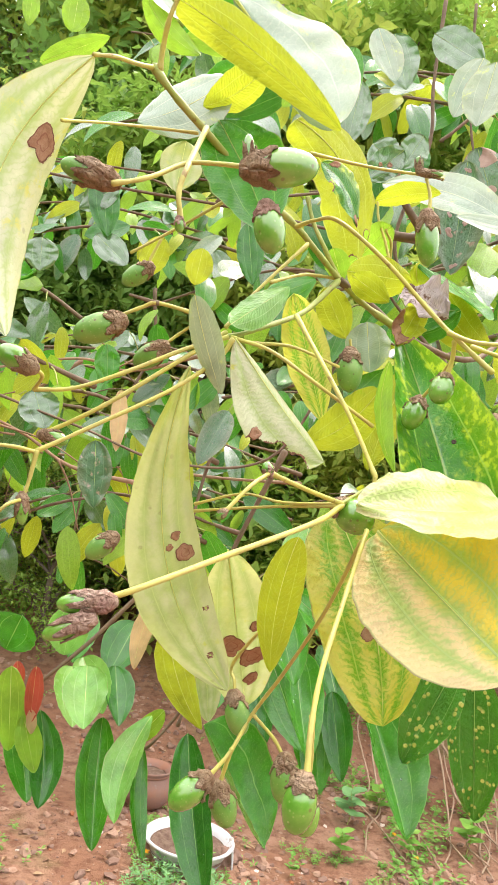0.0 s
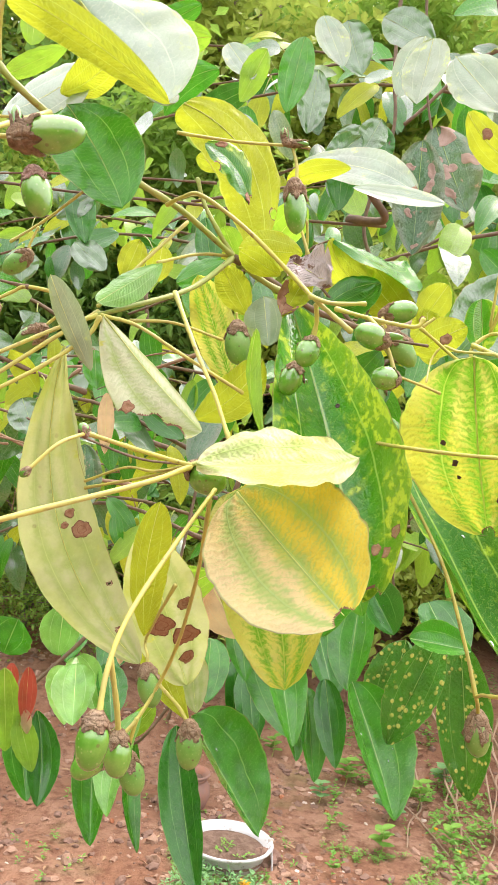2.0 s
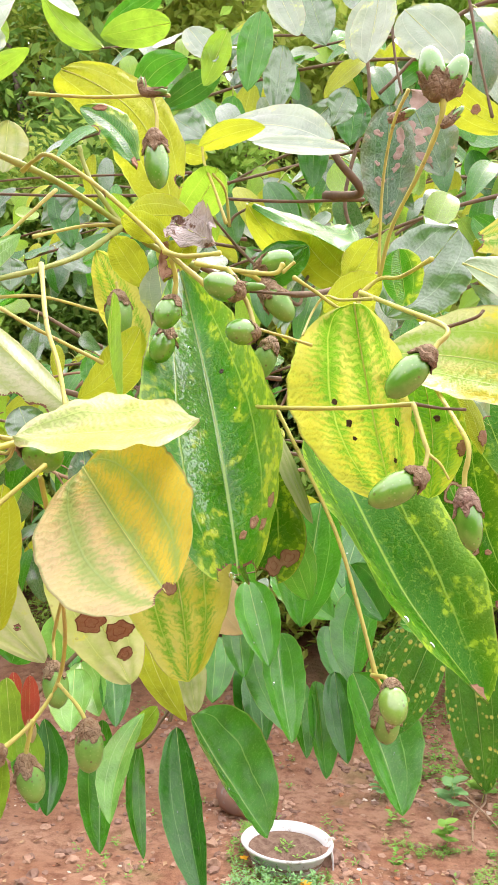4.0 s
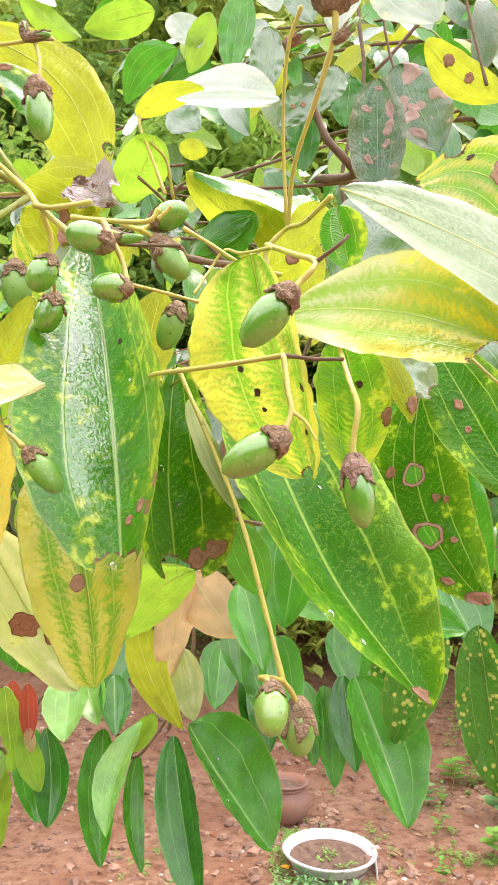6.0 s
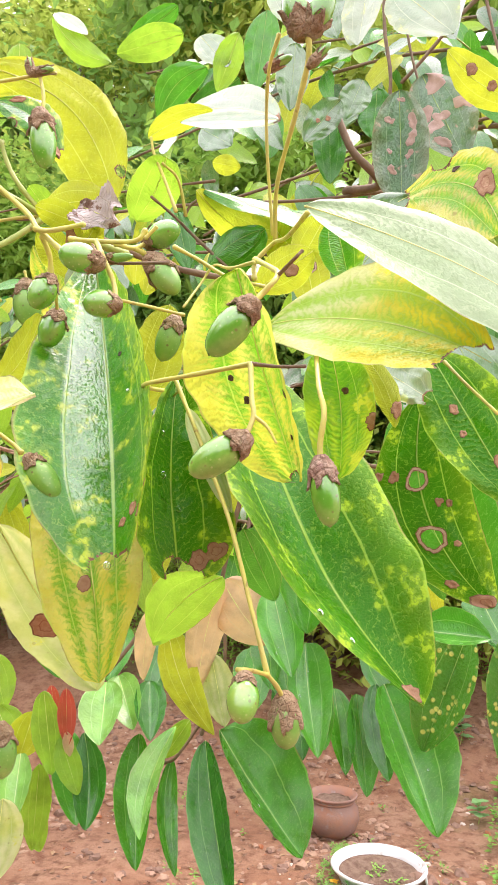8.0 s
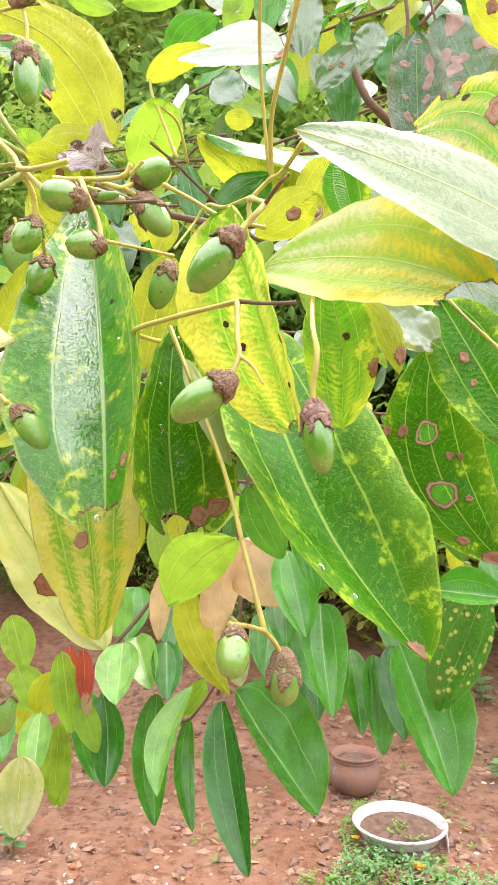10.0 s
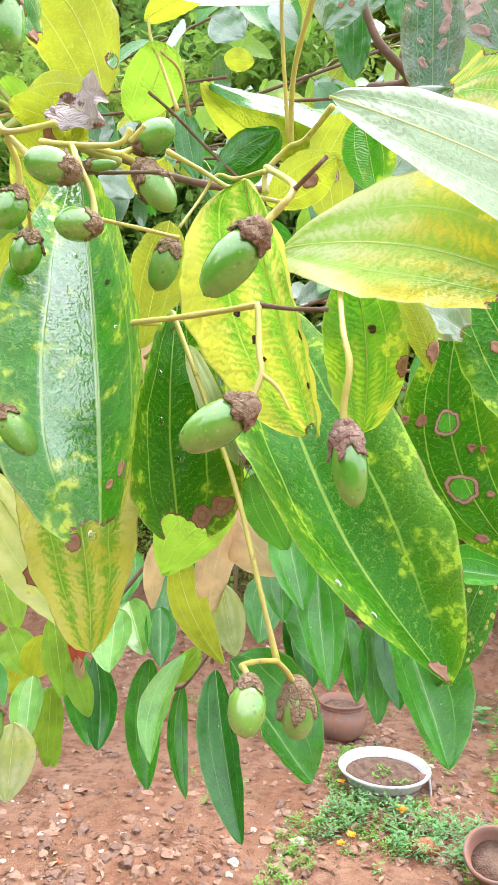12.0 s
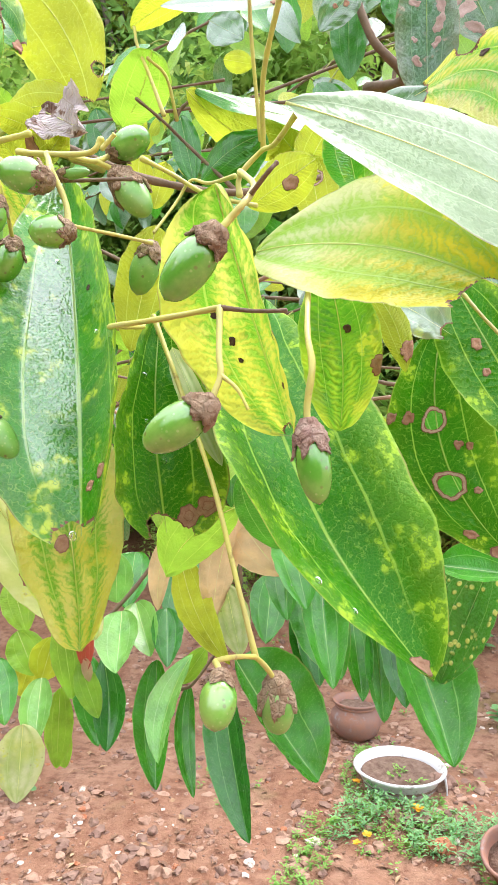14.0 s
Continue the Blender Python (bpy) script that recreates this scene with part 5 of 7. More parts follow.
stem(LOW, [(-0.0289, 1.0000, 1.2432), (-0.0215, 0.9900, 1.1865), (-0.0363, 0.9900, 1.1391), (-0.0660, 0.9800, 1.0899), (-0.0817, 0.9800, 1.0796)], 0.00221, 0.00130, "brown")
stem(LOW, [(-0.2471, 1.0300, 1.0593), (-0.2184, 1.0300, 1.1075), (-0.1666, 1.0400, 1.1679), (-0.1085, 1.0500, 1.2476)], 0.00196, 0.00289, "brown")
leaf(LOW, "dark", (-0.0288, 0.9568, 1.1139), (0.0191, 0.9053, 0.9774), (-0.033, -0.948, 0.315), 0.0491, sag=-0.020, arch=-0.001, fold=(32, 39), full=0.60, peak=0.45, drops=((0.28, 0.12, 0.7), (0.5, -0.35, 0.84), (0.72, 0.38, 0.99), (0.34, -0.09, 1.13)), wave=0.06)
leaf(LOW, "green", (-0.0136, 0.9552, 1.1259), (0.0678, 0.9677, 1.0139), (0.760, -0.408, 0.506), 0.1131, sag=-0.022, arch=-0.001, fold=(39, 30), full=0.54, peak=0.41, drops=((0.46, -0.12, 0.7), (0.69, -0.59, 0.84), (0.31, 0.14, 0.99), (0.53, -0.32, 1.13)), wave=0.06)
leaf(LOW, "mint", (-0.0728, 0.9872, 1.1155), (-0.0829, 0.9286, 1.0244), (-0.324, -0.832, 0.450), 0.0443, sag=-0.080, arch=0.016, fold=(26, 30), full=0.63, peak=0.51, wave=0.06)
leaf(LOW, "green", (-0.0786, 0.9926, 1.0803), (-0.0505, 0.9408, 0.9902), (0.642, -0.676, 0.361), 0.0273, sag=-0.086, arch=-0.004, fold=(38, 34), full=0.62, peak=0.45, wave=0.06)
leaf(LOW, "green", (-0.1333, 1.0305, 1.0911), (-0.1089, 0.9799, 0.9707), (0.120, -0.949, 0.292), 0.0492, sag=-0.014, arch=-0.001, fold=(34, 36), full=0.62, peak=0.46, drops=((0.59, 0.15, 0.7), (0.82, -0.32, 0.84), (0.44, 0.41, 0.99), (0.66, -0.06, 1.13)), wave=0.06)
leaf(LOW, "dark", (-0.2091, 1.0435, 1.0813), (-0.1783, 0.9981, 0.9936), (0.466, -0.846, 0.259), 0.0463, sag=0.044, arch=0.009, fold=(38, 38), full=0.59, peak=0.54, wave=0.06)
leaf(LOW, "mint", (-0.1784, 1.0286, 1.1399), (-0.1504, 0.9667, 1.0942), (0.282, -0.844, 0.456), 0.0497, sag=-0.003, arch=-0.000, fold=(34, 33), full=0.62, peak=0.44, wave=0.06)
leaf(LOW, "red", (-0.2104, 1.0000, 1.1403), (-0.2057, 1.0000, 1.0784), (0.525, -0.850, 0.040), 0.0215, fold=20)
leaf(LOW, "red", (-0.2356, 1.0100, 1.1394), (-0.2287, 1.0100, 1.1081), (0.560, -0.819, 0.123), 0.0155, fold=20)
leaf(LOW, "tan", (-0.2076, 1.0000, 1.0937), (-0.2018, 1.0000, 1.0676), (0.552, -0.825, 0.123), 0.0126, fold=20)
leaf(LOW, "lime", (-0.2146, 1.0000, 1.0868), (-0.1900, 1.0000, 1.0284), (0.420, -0.890, 0.177), 0.0279, fold=10)
leaf(LOW, "dark", (-0.1348, 1.0580, 1.1423), (-0.1094, 1.0060, 1.0919), (0.409, -0.861, 0.303), 0.0420, fold=(34, 34), wave=0.06)
leaf(LOW, "lime", (-0.0620, 1.0000, 1.1199), (-0.0904, 1.0000, 1.0786), (0.030, -0.999, -0.020), 0.0242, fold=20)
leaf(LOW, "green", (0.0674, 0.9692, 1.2128), (0.0932, 0.9093, 1.1242), (0.326, -0.834, 0.445), 0.0500, sag=-0.017, arch=-0.002, fold=(34, 34), full=0.61, peak=0.37, drops=((0.43, -0.22, 0.7), (0.66, 0.51, 0.84), (0.28, 0.04, 0.99), (0.5, -0.43, 1.13)), wave=0.06)
leaf(LOW, "green", (0.1458, 0.9544, 1.1824), (0.1949, 0.9128, 1.0704), (0.493, -0.756, 0.431), 0.0850, sag=0.018, arch=-0.002, fold=(36, 29), full=0.65, peak=0.43, drops=((0.54, 0.45, 0.7), (0.77, -0.02, 0.84), (0.39, -0.49, 0.99), (0.61, 0.25, 1.13)), wave=0.06)
leaf(LOW, "green", (0.0756, 1.0883, 1.1454), (0.0981, 1.0343, 1.0712), (0.425, -0.836, 0.348), 0.0371, fold=(34, 34), wave=0.06)
leaf(LOW, "green", (0.1008, 1.0883, 1.1413), (0.1201, 1.0343, 1.0523), (0.390, -0.860, 0.329), 0.0423, fold=(34, 34), wave=0.06)
leaf(LOW, "dark", (0.0238, 1.1287, 1.1728), (0.0275, 1.0721, 1.0770), (-0.018, -0.957, 0.289), 0.0532, fold=(34, 34), wave=0.06)
leaf(LOW, "galled", (0.2216, 0.9200, 1.2413), (0.1820, 0.9200, 1.1362), (-0.220, -0.972, 0.083), 0.0572, fold=(34, 34))
leaf(LOW, "green", (0.1848, 0.8500, 1.2483), (0.2383, 0.8500, 1.2450), (0.041, -0.743, 0.668), 0.0403, fold=(34, 34), wave=0.06)
leaf(LOW, "galled", (0.2585, 1.0000, 1.2298), (0.2801, 1.0000, 1.0689), (-0.174, -0.984, -0.023), 0.0669, fold=(34, 34))
leaf(LOW, "galled", (0.1988, 0.9800, 1.2271), (0.1791, 0.9800, 1.1188), (-0.291, -0.955, 0.053), 0.0666, fold=(34, 34))
leaf(LOW, "dark", (0.1220, 1.0883, 1.1533), (0.1421, 1.0343, 1.0700), (-0.004, -0.958, 0.286), 0.0417, fold=(34, 34), wave=0.06)
leaf(LOW, "green", (0.0190, 1.0075, 1.2263), (0.0380, 0.9587, 1.1673), (0.057, -0.954, 0.293), 0.0415, fold=(34, 34), wave=0.06)
leaf(LOW, "dark", (0.0273, 1.1085, 1.1514), (0.0485, 1.0532, 1.0747), (0.053, -0.955, 0.293), 0.0462, fold=(34, 34), wave=0.06)
leaf(LOW, "mint", (-0.2687, 1.0075, 1.0620), (-0.2448, 0.9587, 1.0035), (0.282, -0.923, 0.263), 0.0430, fold=(34, 34), wave=0.06)
leaf(LOW, "lime", (-0.2518, 1.0200, 1.0487), (-0.2562, 1.0200, 0.9535), (0.668, -0.744, -0.031), 0.0333, fold=20)
leaf(LOW, "pale", (-0.2169, 0.9000, 1.0552), (-0.2238, 0.9000, 0.9751), (0.546, -0.837, -0.047), 0.0476, fold=-10)
leaf(LOW, "lime", (-0.3330, 1.0500, 1.0993), (-0.3068, 1.0500, 1.0472), (0.584, -0.756, 0.295), 0.0488, fold=20)
leaf(LOW, "yellow", (-0.2805, 1.0500, 1.0972), (-0.2985, 1.0500, 1.0414), (0.384, -0.915, -0.124), 0.0448, fold=20)
leaf(LOW, "lime", (-0.3797, 1.1000, 1.1503), (-0.3554, 1.1000, 1.0824), (0.599, -0.771, 0.215), 0.0447, fold=15)
leaf(LOW, "yellow", (-0.3417, 1.1000, 1.0619), (-0.3653, 1.1000, 0.9979), (0.569, -0.795, -0.210), 0.0411, fold=15)
leaf(LOW, "lime", (-0.3007, 1.0800, 0.9907), (-0.2823, 1.0800, 0.9244), (0.443, -0.888, 0.123), 0.0342, fold=15)
leaf(LOW, "green", (-0.3707, 1.0580, 1.0591), (-0.3181, 1.0060, 1.0004), (0.612, -0.684, 0.396), 0.0468, fold=(29, 29), wave=0.06)
leaf(LOW, "green", (-0.2020, 1.1085, 1.1961), (-0.1846, 1.0532, 1.1384), (0.321, -0.915, 0.246), 0.0553, fold=(29, 29), wave=0.06)
leaf(LOW, "dark", (-0.1376, 1.1590, 1.1788), (-0.1509, 1.1005, 1.1180), (-0.009, -0.956, 0.292), 0.0593, fold=(29, 29), wave=0.06)
leaf(LOW, "green", (-0.0230, 1.1085, 1.1796), (-0.0132, 1.0532, 1.1148), (0.307, -0.914, 0.266), 0.0516, fold=(29, 29), wave=0.06)
leaf(LOW, "dark", (0.1099, 1.1590, 1.1937), (0.1355, 1.1005, 1.1297), (0.345, -0.863, 0.369), 0.0607, fold=(29, 29), drops=((0.83, -0.1, 0.7), (0.45, -0.56, 0.84), (0.68, 0.17, 0.99), (0.3, -0.3, 1.13)), wave=0.06)
leaf(LOW, "green", (0.1181, 0.8055, 1.3458), (0.1075, 0.7886, 1.2491), (-0.096, -0.988, 0.125), 0.0611, fold=(34, 34), drops=((0.5, -0.32, 0.7), (0.72, 0.41, 0.84), (0.34, -0.06, 0.99), (0.56, -0.53, 1.13)), wave=0.06)
leaf(LOW, "green", (0.0369, 0.9570, 1.2638), (0.0684, 0.9115, 1.1912), (0.231, -0.911, 0.342), 0.0501, fold=(34, 34), drops=((0.68, -0.35, 0.7), (0.3, 0.38, 0.84), (0.53, -0.08, 0.99), (0.75, -0.55, 1.13)), wave=0.06)
leaf(LOW, "dark", (0.1417, 0.8500, 1.2947), (0.1716, 0.8500, 1.2496), (0.247, -0.955, 0.163), 0.0435, fold=(34, 34), drops=((0.29, -0.6, 0.7), (0.51, 0.13, 0.84), (0.73, -0.34, 0.99), (0.35, 0.4, 1.13)), wave=0.06)
leaf(LOW, "green", (0.0547, 1.0000, 1.2668), (0.1234, 1.0000, 1.2268), (0.288, -0.820, 0.495), 0.0533, fold=(26, 26), wave=0.06)
leaf(LOW, "green", (0.0930, 1.1085, 1.2938), (0.1316, 1.0532, 1.2264), (0.346, -0.836, 0.427), 0.0521, fold=(26, 26), wave=0.06)
leaf(LOW, "mint", (0.0636, 1.1085, 1.3400), (0.0573, 1.0532, 1.2684), (-0.142, -0.938, 0.317), 0.0546, fold=(26, 26), wave=0.06)
leaf(LOW, "dark", (0.1472, 1.0075, 1.3256), (0.1317, 0.9587, 1.2638), (-0.163, -0.928, 0.335), 0.0536, fold=(28, 28), drops=((0.44, 0.01, 0.7), (0.66, -0.46, 0.84), (0.29, 0.28, 0.99), (0.51, -0.19, 1.13)), wave=0.06)
leaf(LOW, "green", (0.1512, 1.0580, 1.2562), (0.1440, 1.0060, 1.1617), (-0.367, -0.871, 0.325), 0.0606, fold=(28, 28), drops=((0.44, 0.07, 0.7), (0.66, -0.4, 0.84), (0.29, 0.34, 0.99), (0.51, -0.13, 1.13)), wave=0.06)
leaf(LOW, "dark", (0.2294, 1.0580, 1.2620), (0.2605, 1.0060, 1.2050), (0.231, -0.888, 0.397), 0.0658, fold=(28, 28), drops=((0.78, 0.16, 0.7), (0.4, -0.31, 0.84), (0.62, 0.42, 0.99), (0.84, -0.05, 1.13)), wave=0.06)
leaf(LOW, "mint", (-0.1960, 1.0500, 1.2055), (-0.1958, 1.0500, 1.1456), (0.210, -0.978, 0.001), 0.0524, fold=(28, 28), wave=0.06)
leaf(LOW, "lime", (-0.0009, 0.9127, 1.2779), (-0.0709, 0.9174, 1.2104), (0.323, -0.860, -0.395), 0.0617, sag=-0.102, arch=0.000, fold=(-6, -13), full=0.62, peak=0.47)
leaf(LOW, "tan", (-0.0125, 0.9502, 1.2695), (-0.0350, 0.9507, 1.1637), (0.560, -0.819, -0.123), 0.0386, sag=-0.050, arch=-0.002, fold=(-10, -12), full=0.62, peak=0.45)
leaf(LOW, "tan", (-0.0153, 0.9594, 1.2701), (0.0341, 0.9591, 1.2105), (0.172, -0.974, 0.149), 0.0551, sag=-0.047, arch=0.001, fold=(-8, -6), full=0.61, peak=0.40)
leaf(LOW, "mint", (-0.1494, 0.9772, 1.1562), (-0.1304, 0.9304, 1.1062), (0.151, -0.949, 0.277), 0.0503, fold=(26, 26), wave=0.06)
leaf(LOW, "yellow", (-0.0649, 0.9398, 1.2208), (-0.0146, 0.9418, 1.1242), (0.207, -0.974, 0.088), 0.0382, sag=-0.075, arch=-0.001, fold=(-16, -12), full=0.69, peak=0.35)
leaf(LOW, "pale", (-0.0261, 0.9600, 1.1971), (-0.0098, 0.9600, 1.1278), (0.348, -0.934, 0.082), 0.0347, fold=-8)
leaf(LOW, "tan", (-0.0850, 0.9504, 1.2420), (-0.0949, 0.9502, 1.1681), (0.431, -0.901, -0.055), 0.0223, sag=-0.046, arch=-0.001, fold=(-9, -9), full=0.62, peak=0.44)
leaf(LOW, "mint", (-0.1749, 1.0580, 1.1454), (-0.1292, 1.0060, 1.1017), (0.288, -0.877, 0.385), 0.0482, fold=(34, 34), wave=0.06)
leaf(LOW, "lime", (-0.2383, 1.0000, 1.1351), (-0.2231, 1.0000, 1.0460), (0.144, -0.989, 0.025), 0.0381, fold=8)
leaf(LOW, "green", (-0.2405, 1.0580, 1.0773), (-0.1936, 1.0060, 0.9938), (0.300, -0.893, 0.335), 0.0436, fold=(22, 22), wave=0.06)
leaf(LOW, "green", (-0.2701, 1.1000, 1.1722), (-0.2829, 1.1000, 1.1278), (-0.092, -0.995, 0.027), 0.0750, fold=(22, 22), drops=((0.56, 0.16, 0.7), (0.78, -0.31, 0.84), (0.41, 0.42, 0.99), (0.63, -0.05, 1.13)), wave=0.06)
leaf(LOW, "green", (0.0406, 1.0075, 1.1976), (0.0904, 0.9587, 1.1167), (0.184, -0.915, 0.360), 0.0583, fold=(22, 22), drops=((0.39, -0.46, 0.7), (0.62, 0.28, 0.84), (0.84, -0.19, 0.99), (0.46, 0.54, 1.13)), wave=0.06)

# ---------- twigs behind, above ----------
UP = thing("leafy_branch", "tree branch with grey-green scarred leaves on brown twigs", "branch", at=(0.2, 1.0, 1.70))
stem(UP, [(0.0921, 1.0500, 1.7062), (0.1337, 1.0200, 1.6980), (0.1058, 1.0000, 1.7298), (0.0871, 1.0000, 1.7772)], 0.0052, 0.0038, "brown", name='stem')
stem(UP, [(0.1368, 1.0500, 1.7015), (0.0352, 1.0400, 1.6975), (-0.1001, 1.0500, 1.7119), (-0.2481, 1.1000, 1.7366), (-0.4469, 1.2000, 1.7888)], 0.00188, 0.00193, "brown", name='stem')
stem(UP, [(0.2112, 1.0000, 1.7109), (0.1831, 1.0000, 1.7767), (0.1687, 1.0000, 1.8297), (0.1601, 1.0000, 1.8959), (0.1542, 1.0000, 1.9766)], 0.00130, 0.00160, "brown", name='stem')
stem(UP, [(0.2643, 0.9500, 1.7417), (0.2499, 0.9500, 1.8076), (0.2402, 0.9500, 1.8625), (0.2250, 0.9500, 1.9381)], 0.00140, 0.00167, "brown", name='stem')
stem(UP, [(-0.0860, 1.1000, 1.7637), (-0.1916, 1.1000, 1.7636), (-0.3062, 1.1000, 1.7625), (-0.4211, 1.1000, 1.7536)], 0.00163, 0.00139, "brown", name='stem')
stem(UP, [(0.1286, 1.1000, 2.0543), (0.1298, 1.1000, 1.9353), (0.1365, 1.1000, 1.8505), (0.1119, 1.1000, 1.7245), (0.1372, 1.1000, 1.6534)], 0.00221, 0.00265, "brown", name='stem')
stem(UP, [(0.0699, 1.2000, 1.5755), (-0.0010, 1.2000, 1.4267), (-0.1399, 1.2000, 1.3952), (-0.2675, 1.2000, 1.4222), (-0.3980, 1.2000, 1.4499)], 0.00205, 0.00179, "brown", name='stem')
leaf(UP, "scarred", (0.1616, 0.9400, 1.7534), (0.1631, 0.9500, 1.6309), (-0.026, -0.996, -0.082), 0.0554, fold=6, spots=((0.08, 0.1, 3), (0.24, -0.4, 4), (0.48, -0.4, 2.5), (0.64, -0.35, 4.5), (0.27, 0.5, 5.5), (0.4, 0.4, 5.5), (0.53, 0.3, 4), (0.92, 0.1, 3)))
leaf(UP, "scarred", (0.1804, 1.0000, 1.8023), (0.2224, 1.0000, 1.7035), (0.092, -0.995, 0.039), 0.0678, fold=6, spots=((0.1, 0.5, 10), (0.42, -0.6, 11), (0.55, -0.5, 9), (0.48, -0.05, 7), (0.45, 0.75, 9), (0.75, -0.4, 7)))
leaf(UP, "yellow", (0.2073, 0.9500, 1.7939), (0.2893, 0.9500, 1.7269), (-0.283, -0.894, -0.346), 0.0380, sag=-0.1, fold=-8, spots=((0.3, 0.3, 6), (0.55, 0.2, 5)))
leaf(UP, "silver", (0.1708, 0.8000, 1.7565), (0.2158, 0.8000, 1.7083), (0.140, -0.982, 0.130), 0.0573, fold=5, wave=0.05, quilt=0.012)
leaf(UP, "silver", (0.1471, 0.8500, 1.8092), (0.1275, 0.8500, 1.7465), (-0.194, -0.979, 0.060), 0.0356, fold=5, wave=0.05, quilt=0.012)
leaf(UP, "silver", (0.0445, 0.9000, 1.8613), (0.0707, 0.9000, 1.8063), (0.226, -0.968, 0.108), 0.0354, fold=5, wave=0.05, quilt=0.012)
leaf(UP, "green", (0.0225, 0.9500, 1.8713), (0.0118, 0.9500, 1.7810), (0.077, -0.997, -0.009), 0.0383, fold=6)
leaf(UP, "lime", (-0.0244, 1.0000, 1.8878), (-0.0499, 1.0000, 1.8197), (0.662, -0.707, -0.248), 0.0335, fold=-6)
leaf(UP, "blue", (0.1177, 1.0000, 1.8085), (0.0995, 1.0000, 1.7658), (0.164, -0.984, -0.070), 0.0341, fold=6)
leaf(UP, "blue", (0.0965, 0.9800, 1.7772), (0.0574, 0.9800, 1.7349), (0.151, -0.979, -0.140), 0.0343, fold=6, spots=((0.4, 0.2, 3), (0.55, -0.2, 2.5)))
leaf(UP, "dark", (0.0773, 1.0200, 1.7899), (0.0792, 1.0200, 1.7038), (0.167, -0.986, 0.004), 0.0377, fold=6)
leaf(UP, "blue", (0.0373, 1.0200, 1.8773), (0.0318, 1.0200, 1.7960), (0.242, -0.970, -0.016), 0.0387, fold=6)
leaf(UP, "lime", (-0.0937, 1.0000, 1.8995), (-0.1801, 1.0000, 1.8886), (0.078, -0.781, -0.620), 0.0401, fold=-6)
leaf(UP, "green", (-0.1232, 1.0500, 1.9766), (-0.1987, 1.0500, 1.9282), (0.332, -0.788, -0.519), 0.0323, fold=-6)
leaf(UP, "silver", (-0.0725, 1.0000, 1.8924), (-0.0370, 1.0000, 1.8486), (0.309, -0.917, 0.250), 0.0426, fold=6, wave=0.05, quilt=0.012)
leaf(UP, "lime", (-0.2062, 0.9000, 1.8727), (-0.1333, 0.9000, 1.8063), (-0.183, -0.962, -0.201), 0.0288, sag=-0.1, fold=-15)
leaf(UP, "silver", (-0.2029, 0.9000, 1.8753), (-0.1623, 0.9000, 1.8426), (0.348, -0.832, 0.431), 0.0231, fold=6, wave=0.05, quilt=0.012)
leaf(UP, "green", (-0.1019, 1.1000, 1.9220), (-0.1671, 1.1000, 1.8528), (0.511, -0.712, -0.481), 0.0449, sag=-0.15, fold=-6)
leaf(UP, "dark", (-0.0552, 1.1000, 1.8993), (-0.1313, 1.1000, 1.8519), (0.357, -0.737, -0.573), 0.0368, fold=6)
leaf(UP, "blue", (-0.1455, 1.2000, 1.8964), (-0.0976, 1.2000, 1.8647), (0.062, -0.994, 0.094), 0.0526, fold=6)
leaf(UP, "yellow", (-0.1630, 1.3000, 1.8963), (-0.1159, 1.3000, 1.8816), (-0.082, -0.961, -0.263), 0.0322, fold=-6)
leaf(UP, "blue", (0.0662, 1.0000, 1.9279), (0.0897, 1.0000, 1.8605), (-0.147, -0.988, -0.051), 0.0438, fold=6)
leaf(UP, "blue", (0.1070, 0.9500, 1.8985), (0.1654, 0.9500, 1.8700), (-0.035, -0.997, -0.072), 0.0470, fold=6)
leaf(UP, "silver", (0.1503, 0.8000, 1.7728), (0.1418, 0.8000, 1.7111), (-0.505, -0.861, 0.069), 0.0438, fold=6, wave=0.05, quilt=0.012)
leaf(UP, "dark", (0.1211, 1.1000, 1.8560), (0.1159, 1.1000, 1.7936), (-0.125, -0.992, 0.010), 0.0439, fold=6)
leaf(UP, "blue", (0.0642, 1.1000, 1.8439), (0.0970, 1.1000, 1.8216), (0.014, -1.000, 0.020), 0.0490, fold=6)
leaf(UP, "dark", (-0.3167, 1.2000, 1.8024), (-0.2889, 1.2000, 1.7029), (0.217, -0.974, 0.061), 0.0453, fold=6)
leaf(UP, "blue", (-0.3061, 1.2000, 1.7045), (-0.2524, 1.2000, 1.6659), (0.158, -0.962, 0.220), 0.0437, fold=6)
leaf(UP, "blue", (-0.2870, 1.2000, 1.7807), (-0.3382, 1.2000, 1.7384), (0.024, -0.999, -0.029), 0.0411, fold=6)
leaf(UP, "dark", (-0.0530, 0.9000, 1.6355), (-0.0380, 0.9000, 1.5723), (0.040, -0.999, 0.009), 0.0274, fold=6)
leaf(UP, "blue", (-0.3836, 1.2000, 1.6884), (-0.3776, 1.2000, 1.6380), (0.306, -0.951, 0.036), 0.0493, fold=6)
leaf(UP, "blue", (-0.3510, 1.2000, 1.4659), (-0.3236, 1.2000, 1.4129), (0.347, -0.921, 0.179), 0.0567, fold=6)
leaf(UP, "lime", (-0.3482, 1.0000, 1.8350), (-0.2693, 1.0000, 1.8785), (0.288, -0.802, -0.522), 0.0271, fold=-10)
leaf(UP, "lime", (-0.3173, 1.0000, 1.9270), (-0.3159, 1.0000, 1.8773), (0.361, -0.932, 0.010), 0.0327, fold=-6)
leaf(UP, "lime", (-0.3740, 1.0000, 1.9268), (-0.3714, 1.0000, 1.8792), (0.401, -0.916, 0.022), 0.0205, fold=-6)
leaf(UP, "yellow", (-0.0939, 0.9000, 1.6023), (-0.0956, 0.9000, 1.5633), (0.168, -0.986, -0.007), 0.0275, fold=-6)
